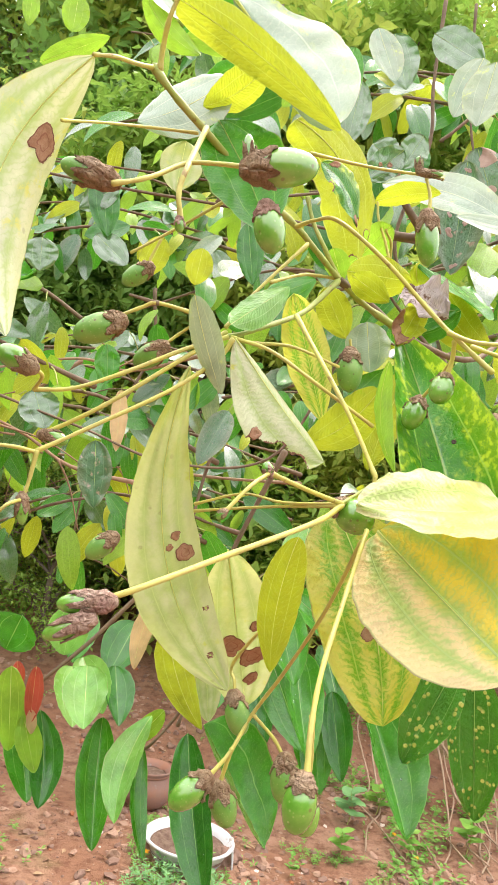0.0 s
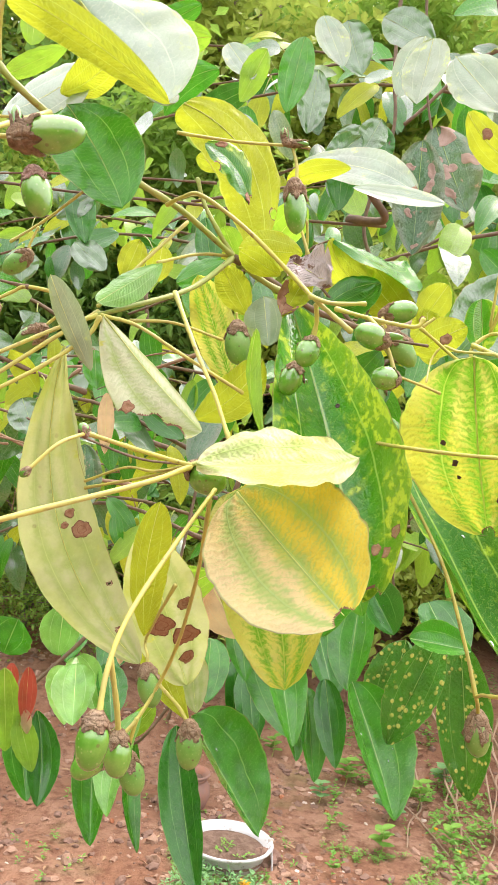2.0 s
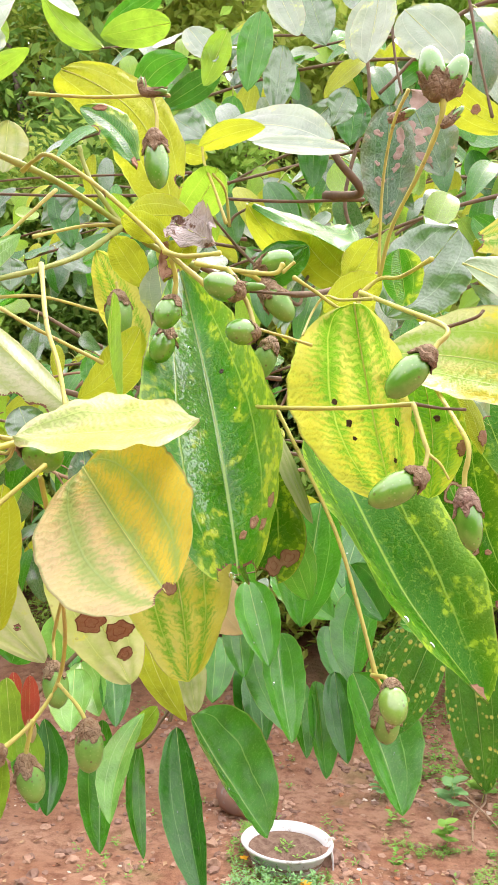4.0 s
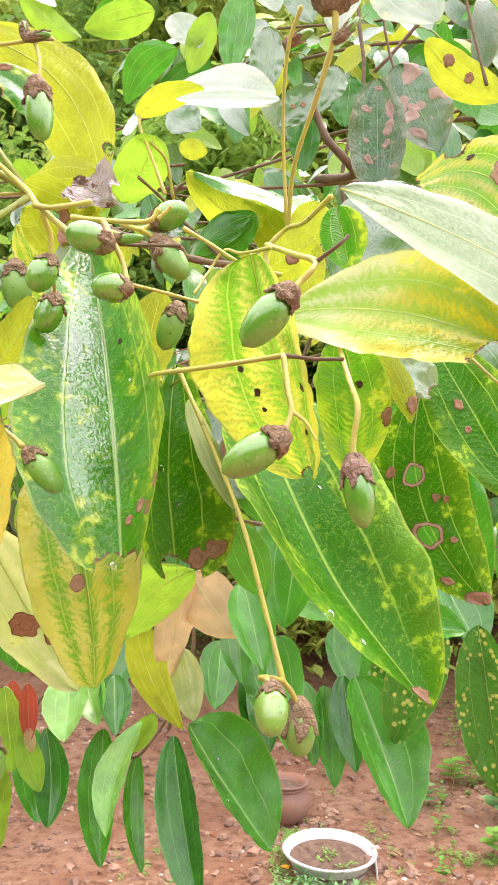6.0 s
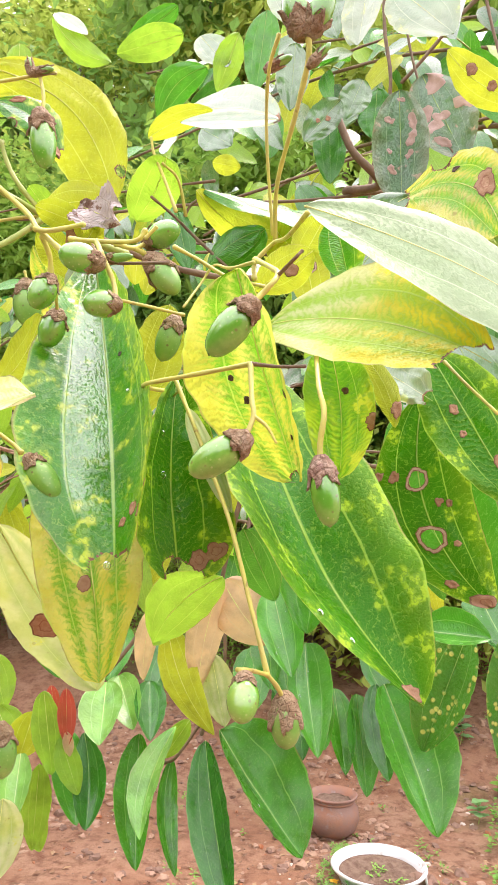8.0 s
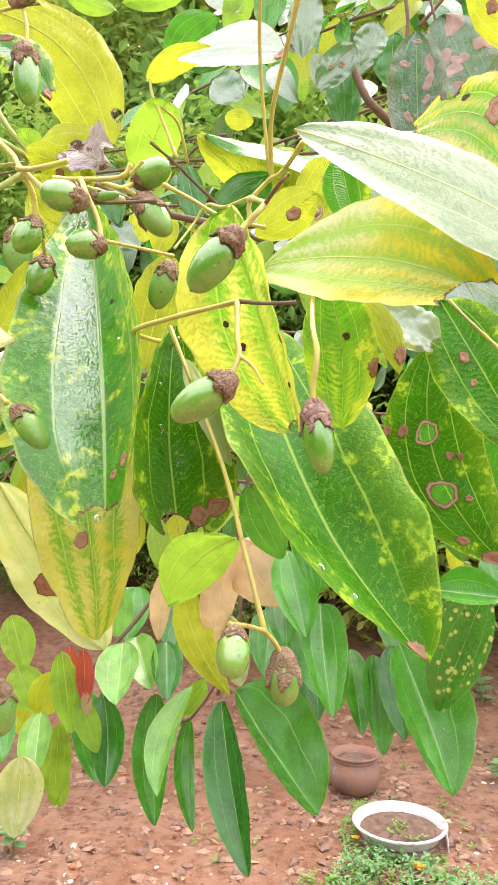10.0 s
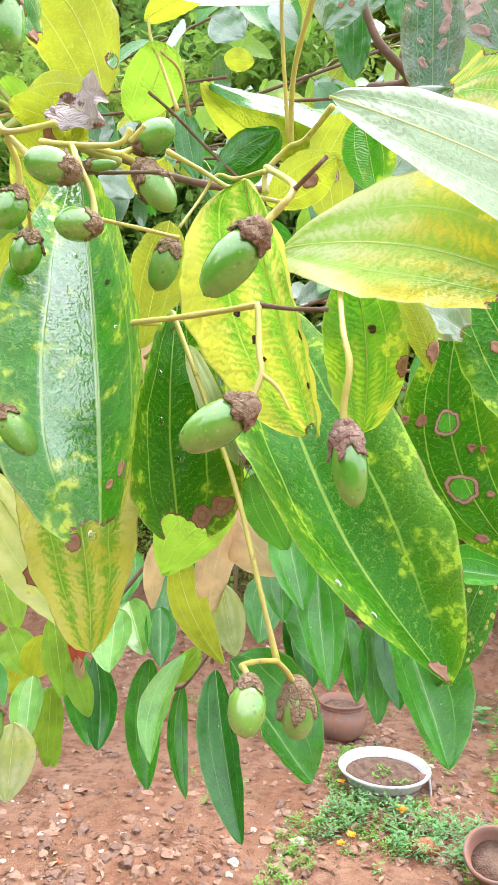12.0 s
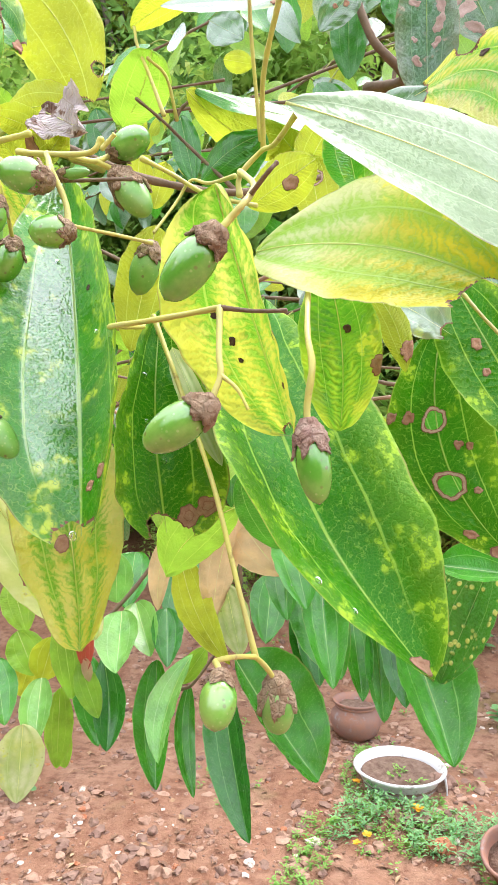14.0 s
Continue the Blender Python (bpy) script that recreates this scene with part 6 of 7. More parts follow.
leaf(UP, "yellow", (-0.2073, 1.2000, 1.7153), (-0.2249, 1.2000, 1.6532), (0.257, -0.964, -0.073), 0.0407, fold=-6)
leaf(UP, "pale", (-0.0620, 0.6000, 1.5613), (-0.0630, 0.6000, 1.5289), (0.240, -0.971, -0.008), 0.0254, fold=-6)
leaf(UP, "scarred", (-0.2485, 1.2000, 1.4091), (-0.2342, 1.2000, 1.3150), (0.250, -0.967, 0.038), 0.0476, fold=6)
leaf(UP, "tan", (-0.2264, 1.2000, 1.4863), (-0.2177, 1.2000, 1.3981), (0.226, -0.974, 0.022), 0.0239, fold=6)
leaf(UP, "green", (-0.2876, 1.3000, 1.5665), (-0.2757, 1.3000, 1.5049), (0.235, -0.971, 0.045), 0.0397, fold=6)


# ---------- filler boughs: leaves of one tree, further back ----------
def leaf_mesh(kind, slim, bend, seed):
    bl = Blade((0, 0, 0), (0, 0, 1.0), (0, -1, 0), slim, arch=bend, fold=10, seed=seed, wave=0.09, full=0.62, twist=25 * math.sin(seed))
    bm = bmesh.new()
    layer = bm.loops.layers.uv.new("blade")
    rows, cols, grid, where = 16, 6, [], {}
    for i in range(rows + 1):
        line = []
        for j in range(cols + 1):
            u = j / cols * 2 - 1
            v = bm.verts.new(bl.place(i / rows, u))
            where[v] = (u * 0.5 + 0.5, i / rows)
            line.append(v)
        grid.append(line)
    for i in range(rows):
        for j in range(cols):
            f = bm.faces.new((grid[i][j], grid[i][j + 1], grid[i + 1][j + 1], grid[i + 1][j]))
            f.smooth = True
            for lp in f.loops:
                lp[layer].uv = where[lp.vert]
    me = bpy.data.meshes.new("leaf")
    bm.to_mesh(me)
    bm.free()
    me.materials.append(LEAF[kind])
    return me


FILL = {}
for kind in ("blue", "dark", "green", "lime", "yellow", "silver", "scarred", "tan"):
    FILL[kind] = [leaf_mesh(kind, w, b, s) for w, b, s in ((0.40, 0.06, 1.3), (0.48, -0.05, 4.1), (0.36, 0.10, 7.7))]
COMMON = ("blue", "blue", "dark", "dark", "green", "green", "lime", "yellow", "silver", "scarred", "lime", "green", "lime", "blue", "green", "yellow")


def bough(start, end, leaves, seed, size=0.105, kinds=COMMON, thick=0.0042, label="leafy bough with grey-green drooping leaves"):
    rng = random.Random(seed)
    a, b = Vector(start), Vector(end)
    host = thing("leafy_bough", label, "branch", "boughs behind", at=a)
    mid = (a + b) / 2 + Vector((rng.uniform(-.05, .05), rng.uniform(-.05, .05), 0.06 + rng.uniform(0, .05)))
    stem(host, [a, mid, b], thick, thick * 0.45, "brown", "stem")
    line = glide([a, mid, b], 40)
    for i in range(leaves):
        f = 0.12 + 0.88 * (i + rng.random() * 0.6) / leaves
        p = Vector(line[min(40, int(f * 40))])
        out = Vector((rng.uniform(-1, 1), rng.uniform(-0.8, 0.5), rng.uniform(-0.9, 0.45))).normalized()
        q = p + out * rng.uniform(0.015, 0.06)
        if i % 3 == 0:
            stem(host, [p, (p + q) / 2 + Vector((0, 0, .006)), q], 0.0013, 0.001, "green", "leaf_stalk", sides=5, n=5)
        ax = (out * 0.75 + Vector((0, 0, -rng.uniform(0.2, 1.3)))).normalized()
        face = Vector((rng.uniform(-.7, .7), -1.0, rng.uniform(-0.1, 0.9)))
        y = -(face - face.dot(ax) * ax).normalized()
        x = y.cross(ax)
        long = size * rng.uniform(0.75, 1.3)
        m = Matrix((x, y, ax)).transposed().to_4x4() @ Matrix.Scale(long, 4)
        ob = new("leaf", rng.choice(FILL[rng.choice(kinds)]))
        ob.matrix_world = Matrix.Translation(q) @ m
        under(ob, host)


rng = random.Random(5)
for k, (x0, y0, z0, x1, y1, z1, n) in enumerate((
        (0.75, 1.35, 1.95, -0.15, 1.25, 1.80, 34), (0.70, 1.30, 1.75, 0.05, 1.15, 1.66, 24), (0.60, 1.6, 2.15, -0.45, 1.5, 2.02, 40),
        (0.62, 1.5, 1.60, -0.10, 1.35, 1.52, 22), (0.05, 1.7, 1.85, -0.85, 1.6, 1.72, 36), (-0.05, 1.8, 1.62, -0.80, 1.55, 1.50, 32),
        (0.05, 1.9, 1.45, -0.75, 1.7, 1.36, 24), (0.85, 1.7, 1.85, 0.25, 1.6, 1.72, 26), (0.80, 1.55, 2.10, -0.30, 1.7, 2.25, 40),
        (0.85, 1.5, 1.45, 0.35, 1.45, 1.35, 14), (-0.2, 2.1, 2.05, -1.15, 2.0, 1.9, 34), (0.45, 1.15, 1.98, 0.15, 1.10, 1.86, 12),
        (0.70, 2.3, 1.45, 0.10, 2.2, 1.40, 16), (-0.10, 1.5, 1.28, -0.55, 1.4, 1.20, 14), (-0.3, 2.4, 1.7, -1.2, 2.2, 1.55, 28),
        (0.60, 1.62, 2.22, -0.50, 1.75, 2.38, 34), (0.80, 1.6, 2.08, 0.2, 1.7, 2.0, 26), (-0.05, 2.0, 2.05, -1.0, 2.2, 2.25, 30), (0.25, 1.6, 1.75, -0.3, 1.5, 1.68, 18),
        (-0.15, 2.5, 1.78, -1.1, 2.4, 1.66, 34), (0.0, 2.6, 1.55, -1.0, 2.5, 1.44, 34), (0.05, 2.7, 1.34, -0.9, 2.6, 1.26, 28), (0.3, 2.4, 1.66, -0.4, 2.5, 1.58, 26),
        (-0.1, 1.45, 1.42, -0.6, 1.35, 1.36, 16), (0.5, 2.6, 1.9, -0.3, 2.7, 2.0, 34),
        (0.75, 2.2, 2.2, -0.1, 2.3, 2.12, 34), (-0.2, 2.6, 2.3, -1.2, 2.6, 2.15, 36), (0.72, 2.22, 2.2, -0.4, 2.7, 2.42, 36),
        (0.40, 1.5, 1.36, 0.0, 1.4, 1.24, 16), (0.50, 1.9, 1.34, 0.05, 1.8, 1.22, 18), (-0.1, 2.0, 1.24, -0.5, 1.9, 1.16, 14))):
    bough((x0, y0, z0), (x1, y1, z1), n, 40 + k, 0.092)
for k, (a, b, n) in enumerate((((-0.30, 1.32, 1.50), (-0.78, 1.25, 1.42), 16), ((-0.15, 1.9, 1.36), (-0.85, 1.8, 1.30), 22), ((-0.25, 2.1, 1.60), (-1.0, 2.0, 1.52), 24), ((-0.20, 1.55, 1.44), (-0.72, 1.45, 1.34), 20), ((-0.05, 1.65, 1.30), (-0.62, 1.6, 1.22), 18), ((-0.35, 1.5, 1.62), (-0.80, 1.4, 1.54), 16), ((0.66, 1.32, 1.90), (0.06, 1.26, 1.66), 28), ((0.58, 1.22, 1.64), (0.12, 1.16, 1.53), 18), ((0.30, 1.6, 2.06), (-0.25, 1.5, 1.86), 22))):
    bough(a, b, n, 90 + k, 0.095, ("lime", "green", "yellow", "green", "blue", "lime"), label="leafy bough with fresh green and yellowing leaves")



# ---------- bare twigs among the boughs ----------
def dry_twig(start, end, seed):
    rng = random.Random(seed)
    a, b = Vector(start), Vector(end)
    host = thing("dry_twig", "thin bare brown twig, dead and forked", "twig", "bare twigs", at=a)
    pts = [a.lerp(b, f) + Vector((rng.uniform(-.03, .03), rng.uniform(-.03, .03), rng.uniform(-.03, .03))) * (0 < f < 1) for f in (0, 0.3, 0.6, 1)]
    stem(host, pts, 0.0036, 0.0018, "brown" if seed % 2 else "tan", "stem")
    for i in range(5):
        p = pts[1].lerp(pts[3], rng.random())
        q = p + Vector((rng.uniform(-.16, .16), rng.uniform(-.05, .05), rng.uniform(-.12, .10)))
        stem(host, [p, (p + q) / 2 + Vector((0, 0, .012)), q], 0.0018, 0.0009, "brown" if seed % 2 else "tan", "side_twig", sides=5, n=6)


STEM["tan"] = plain_material("twig_tan", (0.42, 0.27, 0.16), (0.30, 0.18, 0.11), 110, 0.75, 0.5, 0.0008)
for k, (a, b) in enumerate((((-0.15, 1.5, 1.62), (-0.55, 1.4, 1.50)), ((-0.30, 1.6, 1.75), (-0.34, 1.5, 1.20)), ((0.05, 1.7, 1.42), (-0.60, 1.6, 1.38)), ((-0.10, 1.4, 1.48), (-0.14, 1.4, 1.15)),
                            ((0.45, 1.5, 1.75), (0.10, 1.4, 1.70)), ((0.62, 1.3, 1.62), (0.35, 1.3, 1.58)), ((-0.2, 1.3, 1.36), (-0.5, 1.25, 1.44)), ((0.2, 1.5, 1.55), (0.24, 1.5, 1.20)), ((-0.45, 1.7, 1.6), (-0.8, 1.6, 1.3)))):
    dry_twig(a, b, 70 + k)


# ---------- ground ----------
def ground_z(x, y):
    bank = 1.35 * ramp(y - 0.15 * x, 4.7, 9.5) + 0.35 * ramp(y, 9, 30)
    near = 1 - ramp(abs(y - 4), 6, 20)
    z = -0.20 + bank
    z += near * (0.035 * noise.noise(Vector((x * 1.1, y * 1.1, 0))) + 0.022 * noise.noise(Vector((x * 4, y * 4, 3))) + 0.010 * noise.noise(Vector((x * 14, y * 14, 5))))
    z += 0.075 * math.exp(-((x + 0.15) ** 2 + (y - 3.5) ** 2) / 0.12)
    return z - 0.03 * near


def spread(lo, hi, fine_lo, fine_hi, step, growth=1.22):
    vals, v = [], fine_lo
    while v < fine_hi:
        vals.append(v)
        v += step
    d, v = step, fine_hi
    while v < hi:
        vals.append(v)
        d *= growth
        v += d
    vals.append(hi)
    d, v = step * growth, fine_lo - step
    while v > lo:
        vals.append(v)
        d *= growth
        v -= d
    vals.append(lo)
    return sorted(vals)


k = Mat("red_soil")
n1, n2, n3 = k.noise(2.2, 5, 0.6), k.noise(18, 5, 0.65), k.noise(120, 4, 0.7)
soil = k.mix(k.step(n1, 0.35, 0.68), (0.30, 0.148, 0.086), (0.39, 0.228, 0.148))
soil = k.mix(k.step(n2, 0.40, 0.72), soil, (0.19, 0.086, 0.050))
soil = k.mix(k.math("MULTIPLY", k.step(n3, 0.55, 0.75), 0.6), soil, (0.46, 0.30, 0.20))
moss = k.math("MULTIPLY", k.step(k.noise(1.3, 4, 0.6), 0.58, 0.70), 0.4)
soil = k.mix(moss, soil, (0.13, 0.17, 0.055))
height = k.math("ADD", k.math("MULTIPLY", n2, 1.0), k.math("MULTIPLY", n3, 0.5))
SOIL = k.surface(soil, 0.92, k.bump(height, 0.9, 0.02), spec=0.2)

bm = bmesh.new()
xs, ys = spread(-250, 250, -2.6, 2.2, 0.045), spread(-120, 400, 1.9, 6.2, 0.045)
grid = [[bm.verts.new((x, y, ground_z(x, y))) for x in xs] for y in ys]
for a, b in zip(grid, grid[1:]):
    for j in range(len(xs) - 1):
        bm.faces.new((a[j], a[j + 1], b[j + 1], b[j]))
ground = tagged(part("ground", bm, SOIL), "reddish bare soil rising to a bank, scattered with stones", "soil", kind="structure")

STONE = plain_material("stone_tan", (0.36, 0.215, 0.145), (0.46, 0.30, 0.21), 18, 0.9, 0.6, 0.004, fine=160, spec=0.2)
PALE = plain_material("stone_pale", (0.62, 0.50, 0.40), (0.72, 0.64, 0.55), 22, 0.85, 0.5, 0.003, fine=170, spec=0.2)
BRICKY = plain_material("brick_red", (0.40, 0.14, 0.065), (0.48, 0.22, 0.12), 30, 0.92, 0.7, 0.004, fine=200, spec=0.2)
DARKST = plain_material("stone_brown", (0.22, 0.13, 0.095), (0.30, 0.19, 0.14), 20, 0.9, 0.6, 0.004, fine=160, spec=0.2)


def rock_shape(level, seed, flat):
    """The vertices and faces of one uneven stone about 2 across."""
    bm = bmesh.new()
    bmesh.ops.create_icosphere(bm, subdivisions=level, radius=1.0)
    for v in bm.verts:
        c = v.co.copy()
        r = 1 + 0.60 * noise.noise(c * 1.3 + Vector((seed, 0, seed))) + 0.34 * noise.noise(c * 3.1 + Vector((0, seed, 0)))
        v.co = Vector((c.x * r * 1.15, c.y * r * 0.85, c.z * r * flat))
    bm.verts.index_update()
    shape = np.array([v.co[:] for v in bm.verts]), [[v.index for v in f.verts] for f in bm.faces]
    bm.free()
    return shape


def stone(x, y, size, mat, seed, flat=0.6, label="tan stone lying on red soil", category="stone"):
    co, faces = rock_shape(3, seed, flat)
    me = bpy.data.meshes.new("stone")
    me.from_pydata((co * size + (0, 0, size * flat * 0.35)).tolist(), [], faces)
    me.materials.append(mat)
    ob = new("stone", me)
    ob.matrix_world = Matrix.Translation((x, y, ground_z(x, y))) @ Matrix.Rotation(seed * 1.7, 4, "Z")
    return tagged(ob, label, category, "stones on the soil")


# gravel and clods
for mat, count, seed, lo, hi in ((STONE, 4600, 1, 0.004, 0.028), (DARKST, 4200, 2, 0.004, 0.028), (PALE, 420, 3, 0.005, 0.016), (BRICKY, 500, 4, 0.005, 0.018)):
    rng = random.Random(seed)
    shapes = [rock_shape(2, q * 3.7 + seed, 0.30 + 0.06 * q) for q in range(12)]
    verts, faces, total = [], [], 0
    for i in range(count):
        x, y = rng.uniform(-2.3, 1.6), 2.3 + 3.4 * rng.random() ** 1.4
        if noise.noise(Vector((x * 1.3, y * 1.3, 9))) < -0.05 and rng.random() < 0.75:
            continue
        if (x + 0.155) ** 2 + (y - 3.525) ** 2 < 0.05:
            continue
        s, w = lo + (hi - lo) * rng.random() ** 3.2, rng.uniform(0, 6.283)
        co, fs = rng.choice(shapes)
        turn = np.array(((math.cos(w), math.sin(w), 0), (-math.sin(w), math.cos(w), 0), (0, 0, 1)))
        verts.append(co @ turn * s + (x, y, ground_z(x, y) + s * 0.06))
        faces += [[q + total for q in f] for f in fs]
        total += len(co)
    me = bpy.data.meshes.new("gravel")
    me.from_pydata(np.concatenate(verts).tolist(), [], faces)
    me.materials.append(mat)
    tagged(new("gravel", me), "small stones and clods strewn over red soil", "gravel", kind="stuff")

# fallen leaf scraps
LITTER = plain_material("leaf_litter_brown", (0.30, 0.16, 0.085), (0.16, 0.085, 0.05), 24, 0.85, 0.4, 0.002, fine=160)
LITTER_TAN = plain_material("leaf_litter_tan", (0.46, 0.32, 0.18), (0.38, 0.22, 0.11), 24, 0.8, 0.4, 0.002, fine=160)


def litter(count, mat, seed):
    rng = random.Random(seed)
    bm = bmesh.new()
    for i in range(count):
        x, y = rng.uniform(-2.3, 1.8), 2.3 + 3.8 * rng.random() ** 1.2
        if noise.noise(Vector((x * 1.7, y * 1.7, 4 + seed))) < 0.0 and rng.random() < 0.8 or (x + 0.155) ** 2 + (y - 3.525) ** 2 < 0.05:
            continue
        a = rng.uniform(0, 6.283)
        w = Vector((math.cos(a), math.sin(a), rng.uniform(-0.1, 0.25)))
        sprig_leaf(bm, (x, y, ground_z(x, y) + 0.006), w, (rng.uniform(-.5, .5), rng.uniform(-.5, .5), 1), rng.uniform(0.02, 0.07), rng.uniform(0.010, 0.028))
    tagged(part("leaf_litter", bm, mat, smooth=False), "dry brown fallen leaf scraps on red soil", "leaf litter", kind="stuff")


P_ST, D_ST, T_ST = "pale rounded stone lying on red soil", "flat brown stone half sunk in soil", "tan stone lying on red soil"
stone(-0.419, 3.038, 0.026, PALE, 4.0, label=P_ST)
stone(-0.611, 2.822, 0.019, PALE, 18.0, label=P_ST)
stone(-0.604, 2.755, 0.013, PALE, 13.0, label=P_ST)
stone(0.040, 3.122, 0.040, BRICKY, 22.0, 0.7, "broken red brick lump standing among weeds", "brick")
stone(0.025, 3.544, 0.050, DARKST, 30.0, 0.8, D_ST)
stone(-0.060, 3.262, 0.055, DARKST, 28.0, 0.4, D_ST)
stone(0.072, 3.356, 0.034, DARKST, 15.0, 0.6, D_ST)
stone(0.099, 3.204, 0.018, PALE, 23.0, label=P_ST)
stone(-0.031, 3.042, 0.020, STONE, 21.0, label=T_ST)
stone(-0.229, 4.278, 0.030, STONE, 5.0, label=T_ST)
stone(-0.311, 4.163, 0.028, STONE, 6.0, label=T_ST)
stone(-0.464, 2.933, 0.012, PALE, 27.0, label=P_ST)
stone(-0.374, 3.300, 0.019, STONE, 28.0, label=T_ST)
stone(-0.314, 3.270, 0.016, DARKST, 24.0, label=D_ST)
stone(-0.416, 2.833, 0.026, STONE, 13.0, label=T_ST)
stone(-0.691, 3.614, 0.018, STONE, 1.0, label=T_ST)
stone(-0.283, 4.347, 0.024, STONE, 21.0, label=T_ST)


# ---------- pots ----------
def lathe(bm, outline, sides=48, wobble=0.0, seed=0.0):
    """A turned body from (radius, height) pairs."""
    rings = []
    for r, z in outline:
        if r < 1e-6:
            rings.append([bm.verts.new((0, 0, z))])
        else:
            rings.append([bm.verts.new((r * w * math.cos(a), r * w * math.sin(a), z)) for a in (2 * math.pi * j / sides for j in range(sides))
                          for w in (1 + wobble * noise.noise(Vector((math.cos(a), math.sin(a), z * 6 + seed))),)])
    for a, b in zip(rings, rings[1:]):
        for j in range(sides):
            i = (j + 1) % sides
            if len(a) == 1 and len(b) > 1:
                bm.faces.new((a[0], b[i], b[j]))
            elif len(b) == 1 and len(a) > 1:
                bm.faces.new((a[j], a[i], b[0]))
            elif len(a) > 1:
                bm.faces.new((a[j], a[i], b[i], b[j]))


k = Mat("enamel_white_worn")
worn = k.step(k.math("ADD", k.noise(9, 5, 0.7), k.math("MULTIPLY", k.noise(60, 3), 0.25)), 0.70, 0.78)
col = k.mix(worn, (0.68, 0.68, 0.69), (0.36, 0.33, 0.29))
col = k.mix(k.math("MULTIPLY", k.noise(30, 4), 0.3), col, (0.55, 0.50, 0.44))
ENAMEL = k.surface(col, 0.35, k.bump(k.noise(40, 3), 0.2, 0.002), coat=0.3)
k = Mat("clay_weathered")
col = k.mix(k.step(k.noise(9, 5, 0.65), 0.35, 0.65), (0.34, 0.165, 0.105), (0.27, 0.165, 0.13))
col = k.mix(k.step(k.noise(14, 4, 0.6), 0.58, 0.72), col, (0.30, 0.26, 0.25))
CLAY = k.surface(col, 0.85, k.bump(k.noise(90, 4), 0.4, 0.003), spec=0.25)
EARTH = plain_material("potting_soil", (0.17, 0.105, 0.075), (0.29, 0.20, 0.145), 30, 0.95, 1.0, 0.01, fine=130, spec=0.15)

GREENLET = plain_material("weed_leaf_fresh_green", (0.16, 0.40, 0.06), (0.26, 0.48, 0.08), 9, 0.5, 0.2, 0.001, through=0.3)
GREENDULL = plain_material("weed_leaf_bluish_green", (0.15, 0.36, 0.13), (0.22, 0.44, 0.16), 9, 0.55, 0.2, 0.001, through=0.25)
ORANGE = plain_material("petal_orange", (0.85, 0.36, 0.01), (0.90, 0.50, 0.02), 90, 0.6, 0.3, 0.001, through=0.3)


def sprig_leaf(bm, p, way, up, long, wide):
    """A small pointed leaf of four faces, folded along its middle."""
    w = Vector(way).normalized()
    s = w.cross(Vector(up)).normalized()
    n = s.cross(w)
    p = Vector(p)
    a = bm.verts.new(p)
    m = bm.verts.new(p + w * long * 0.5 - n * wide * 0.12)
    t = bm.verts.new(p + w * long - n * long * 0.10)
    l, r = bm.verts.new(p + w * long * 0.45 - s * wide / 2 + n * wide * 0.1), bm.verts.new(p + w * long * 0.45 + s * wide / 2 + n * wide * 0.1)
    for f in ((a, m, l), (l, m, t), (a, r, m), (m, r, t)):
        bm.faces.new(f)


def tuft_into(bm, p, rng, n, long, wide, height):
    for i in range(n):
        a = rng.uniform(0, 6.283)
        h = rng.random()
        q = Vector(p) + Vector((math.cos(a) * 0.3, math.sin(a) * 0.3, 0)) * long * rng.random() + Vector((0, 0, h * height))
        w = Vector((math.cos(a), math.sin(a), rng.uniform(-0.1, 0.8)))
        sprig_leaf(bm, q, w, (0, 0, 1), long * rng.uniform(0.6, 1.2), wide * rng.uniform(0.7, 1.2))


litter(1500, LITTER, 31)
litter(500, LITTER_TAN, 32)

basin = thing("basin", "worn white enamel basin filled with soil", "basin", at=(-0.155, 3.525, -0.262))
bm = bmesh.new()
lathe(bm, ((0, 0.0), (0.115, 0.0), (0.128, 0.012), (0.172, 0.135), (0.196, 0.158), (0.201, 0.166), (0.197, 0.172), (0.184, 0.168), (0.168, 0.140), (0.150, 0.075), (0.0, 0.072)), wobble=0.02)
body = part("bowl", bm, ENAMEL, basin)
bm = bmesh.new()
outline = [(0.0, 0.135)] + [(0.1665 * i / 12, 0.135 + 0.006 * noise.noise(Vector((i * 0.7, 2, 1)))) for i in range(1, 13)] + [(0.165, 0.11)]
lathe(bm, outline, 56)
for v in bm.verts:
    v.co.z += (0.012 * noise.noise(v.co * 25) + 0.009 * noise.noise(v.co * 70)) * ramp(0.160 - v.co.xy.length, 0.0, 0.03)
part("soil", bm, EARTH, basin, "dark crumbly soil")
rng = random.Random(3)
for i in range(9):
    bm = bmesh.new()
    tuft_into(bm, (rng.uniform(-.06, .12), rng.uniform(-.09, .09), 0.136), rng, 6, 0.020, 0.013, 0.012)
    part("seedling", bm, GREENLET, basin, "tiny green seedling", smooth=False)
bm = bmesh.new()
tube(bm, [(0.192, -0.03, 0.165), (0.200, -0.034, 0.12), (0.203, -0.036, 0.08)], 0.006, 0.004, 6, 8)
part("rag_strip", bm, ENAMEL, basin, "pale strip hanging from the rim")

pot = thing("clay_pot", "round weathered clay pot on red soil", "pot", at=(-0.455, 4.12, ground_z(-0.455, 4.12) - 0.01))
bm = bmesh.new()
lathe(bm, ((0, 0), (0.070, 0.0), (0.118, 0.045), (0.135, 0.095), (0.128, 0.140), (0.108, 0.165), (0.104, 0.178), (0.122, 0.196), (0.124, 0.204), (0.116, 0.206), (0.096, 0.180), (0.090, 0.160), (0.0, 0.155)), wobble=0.03, seed=3)
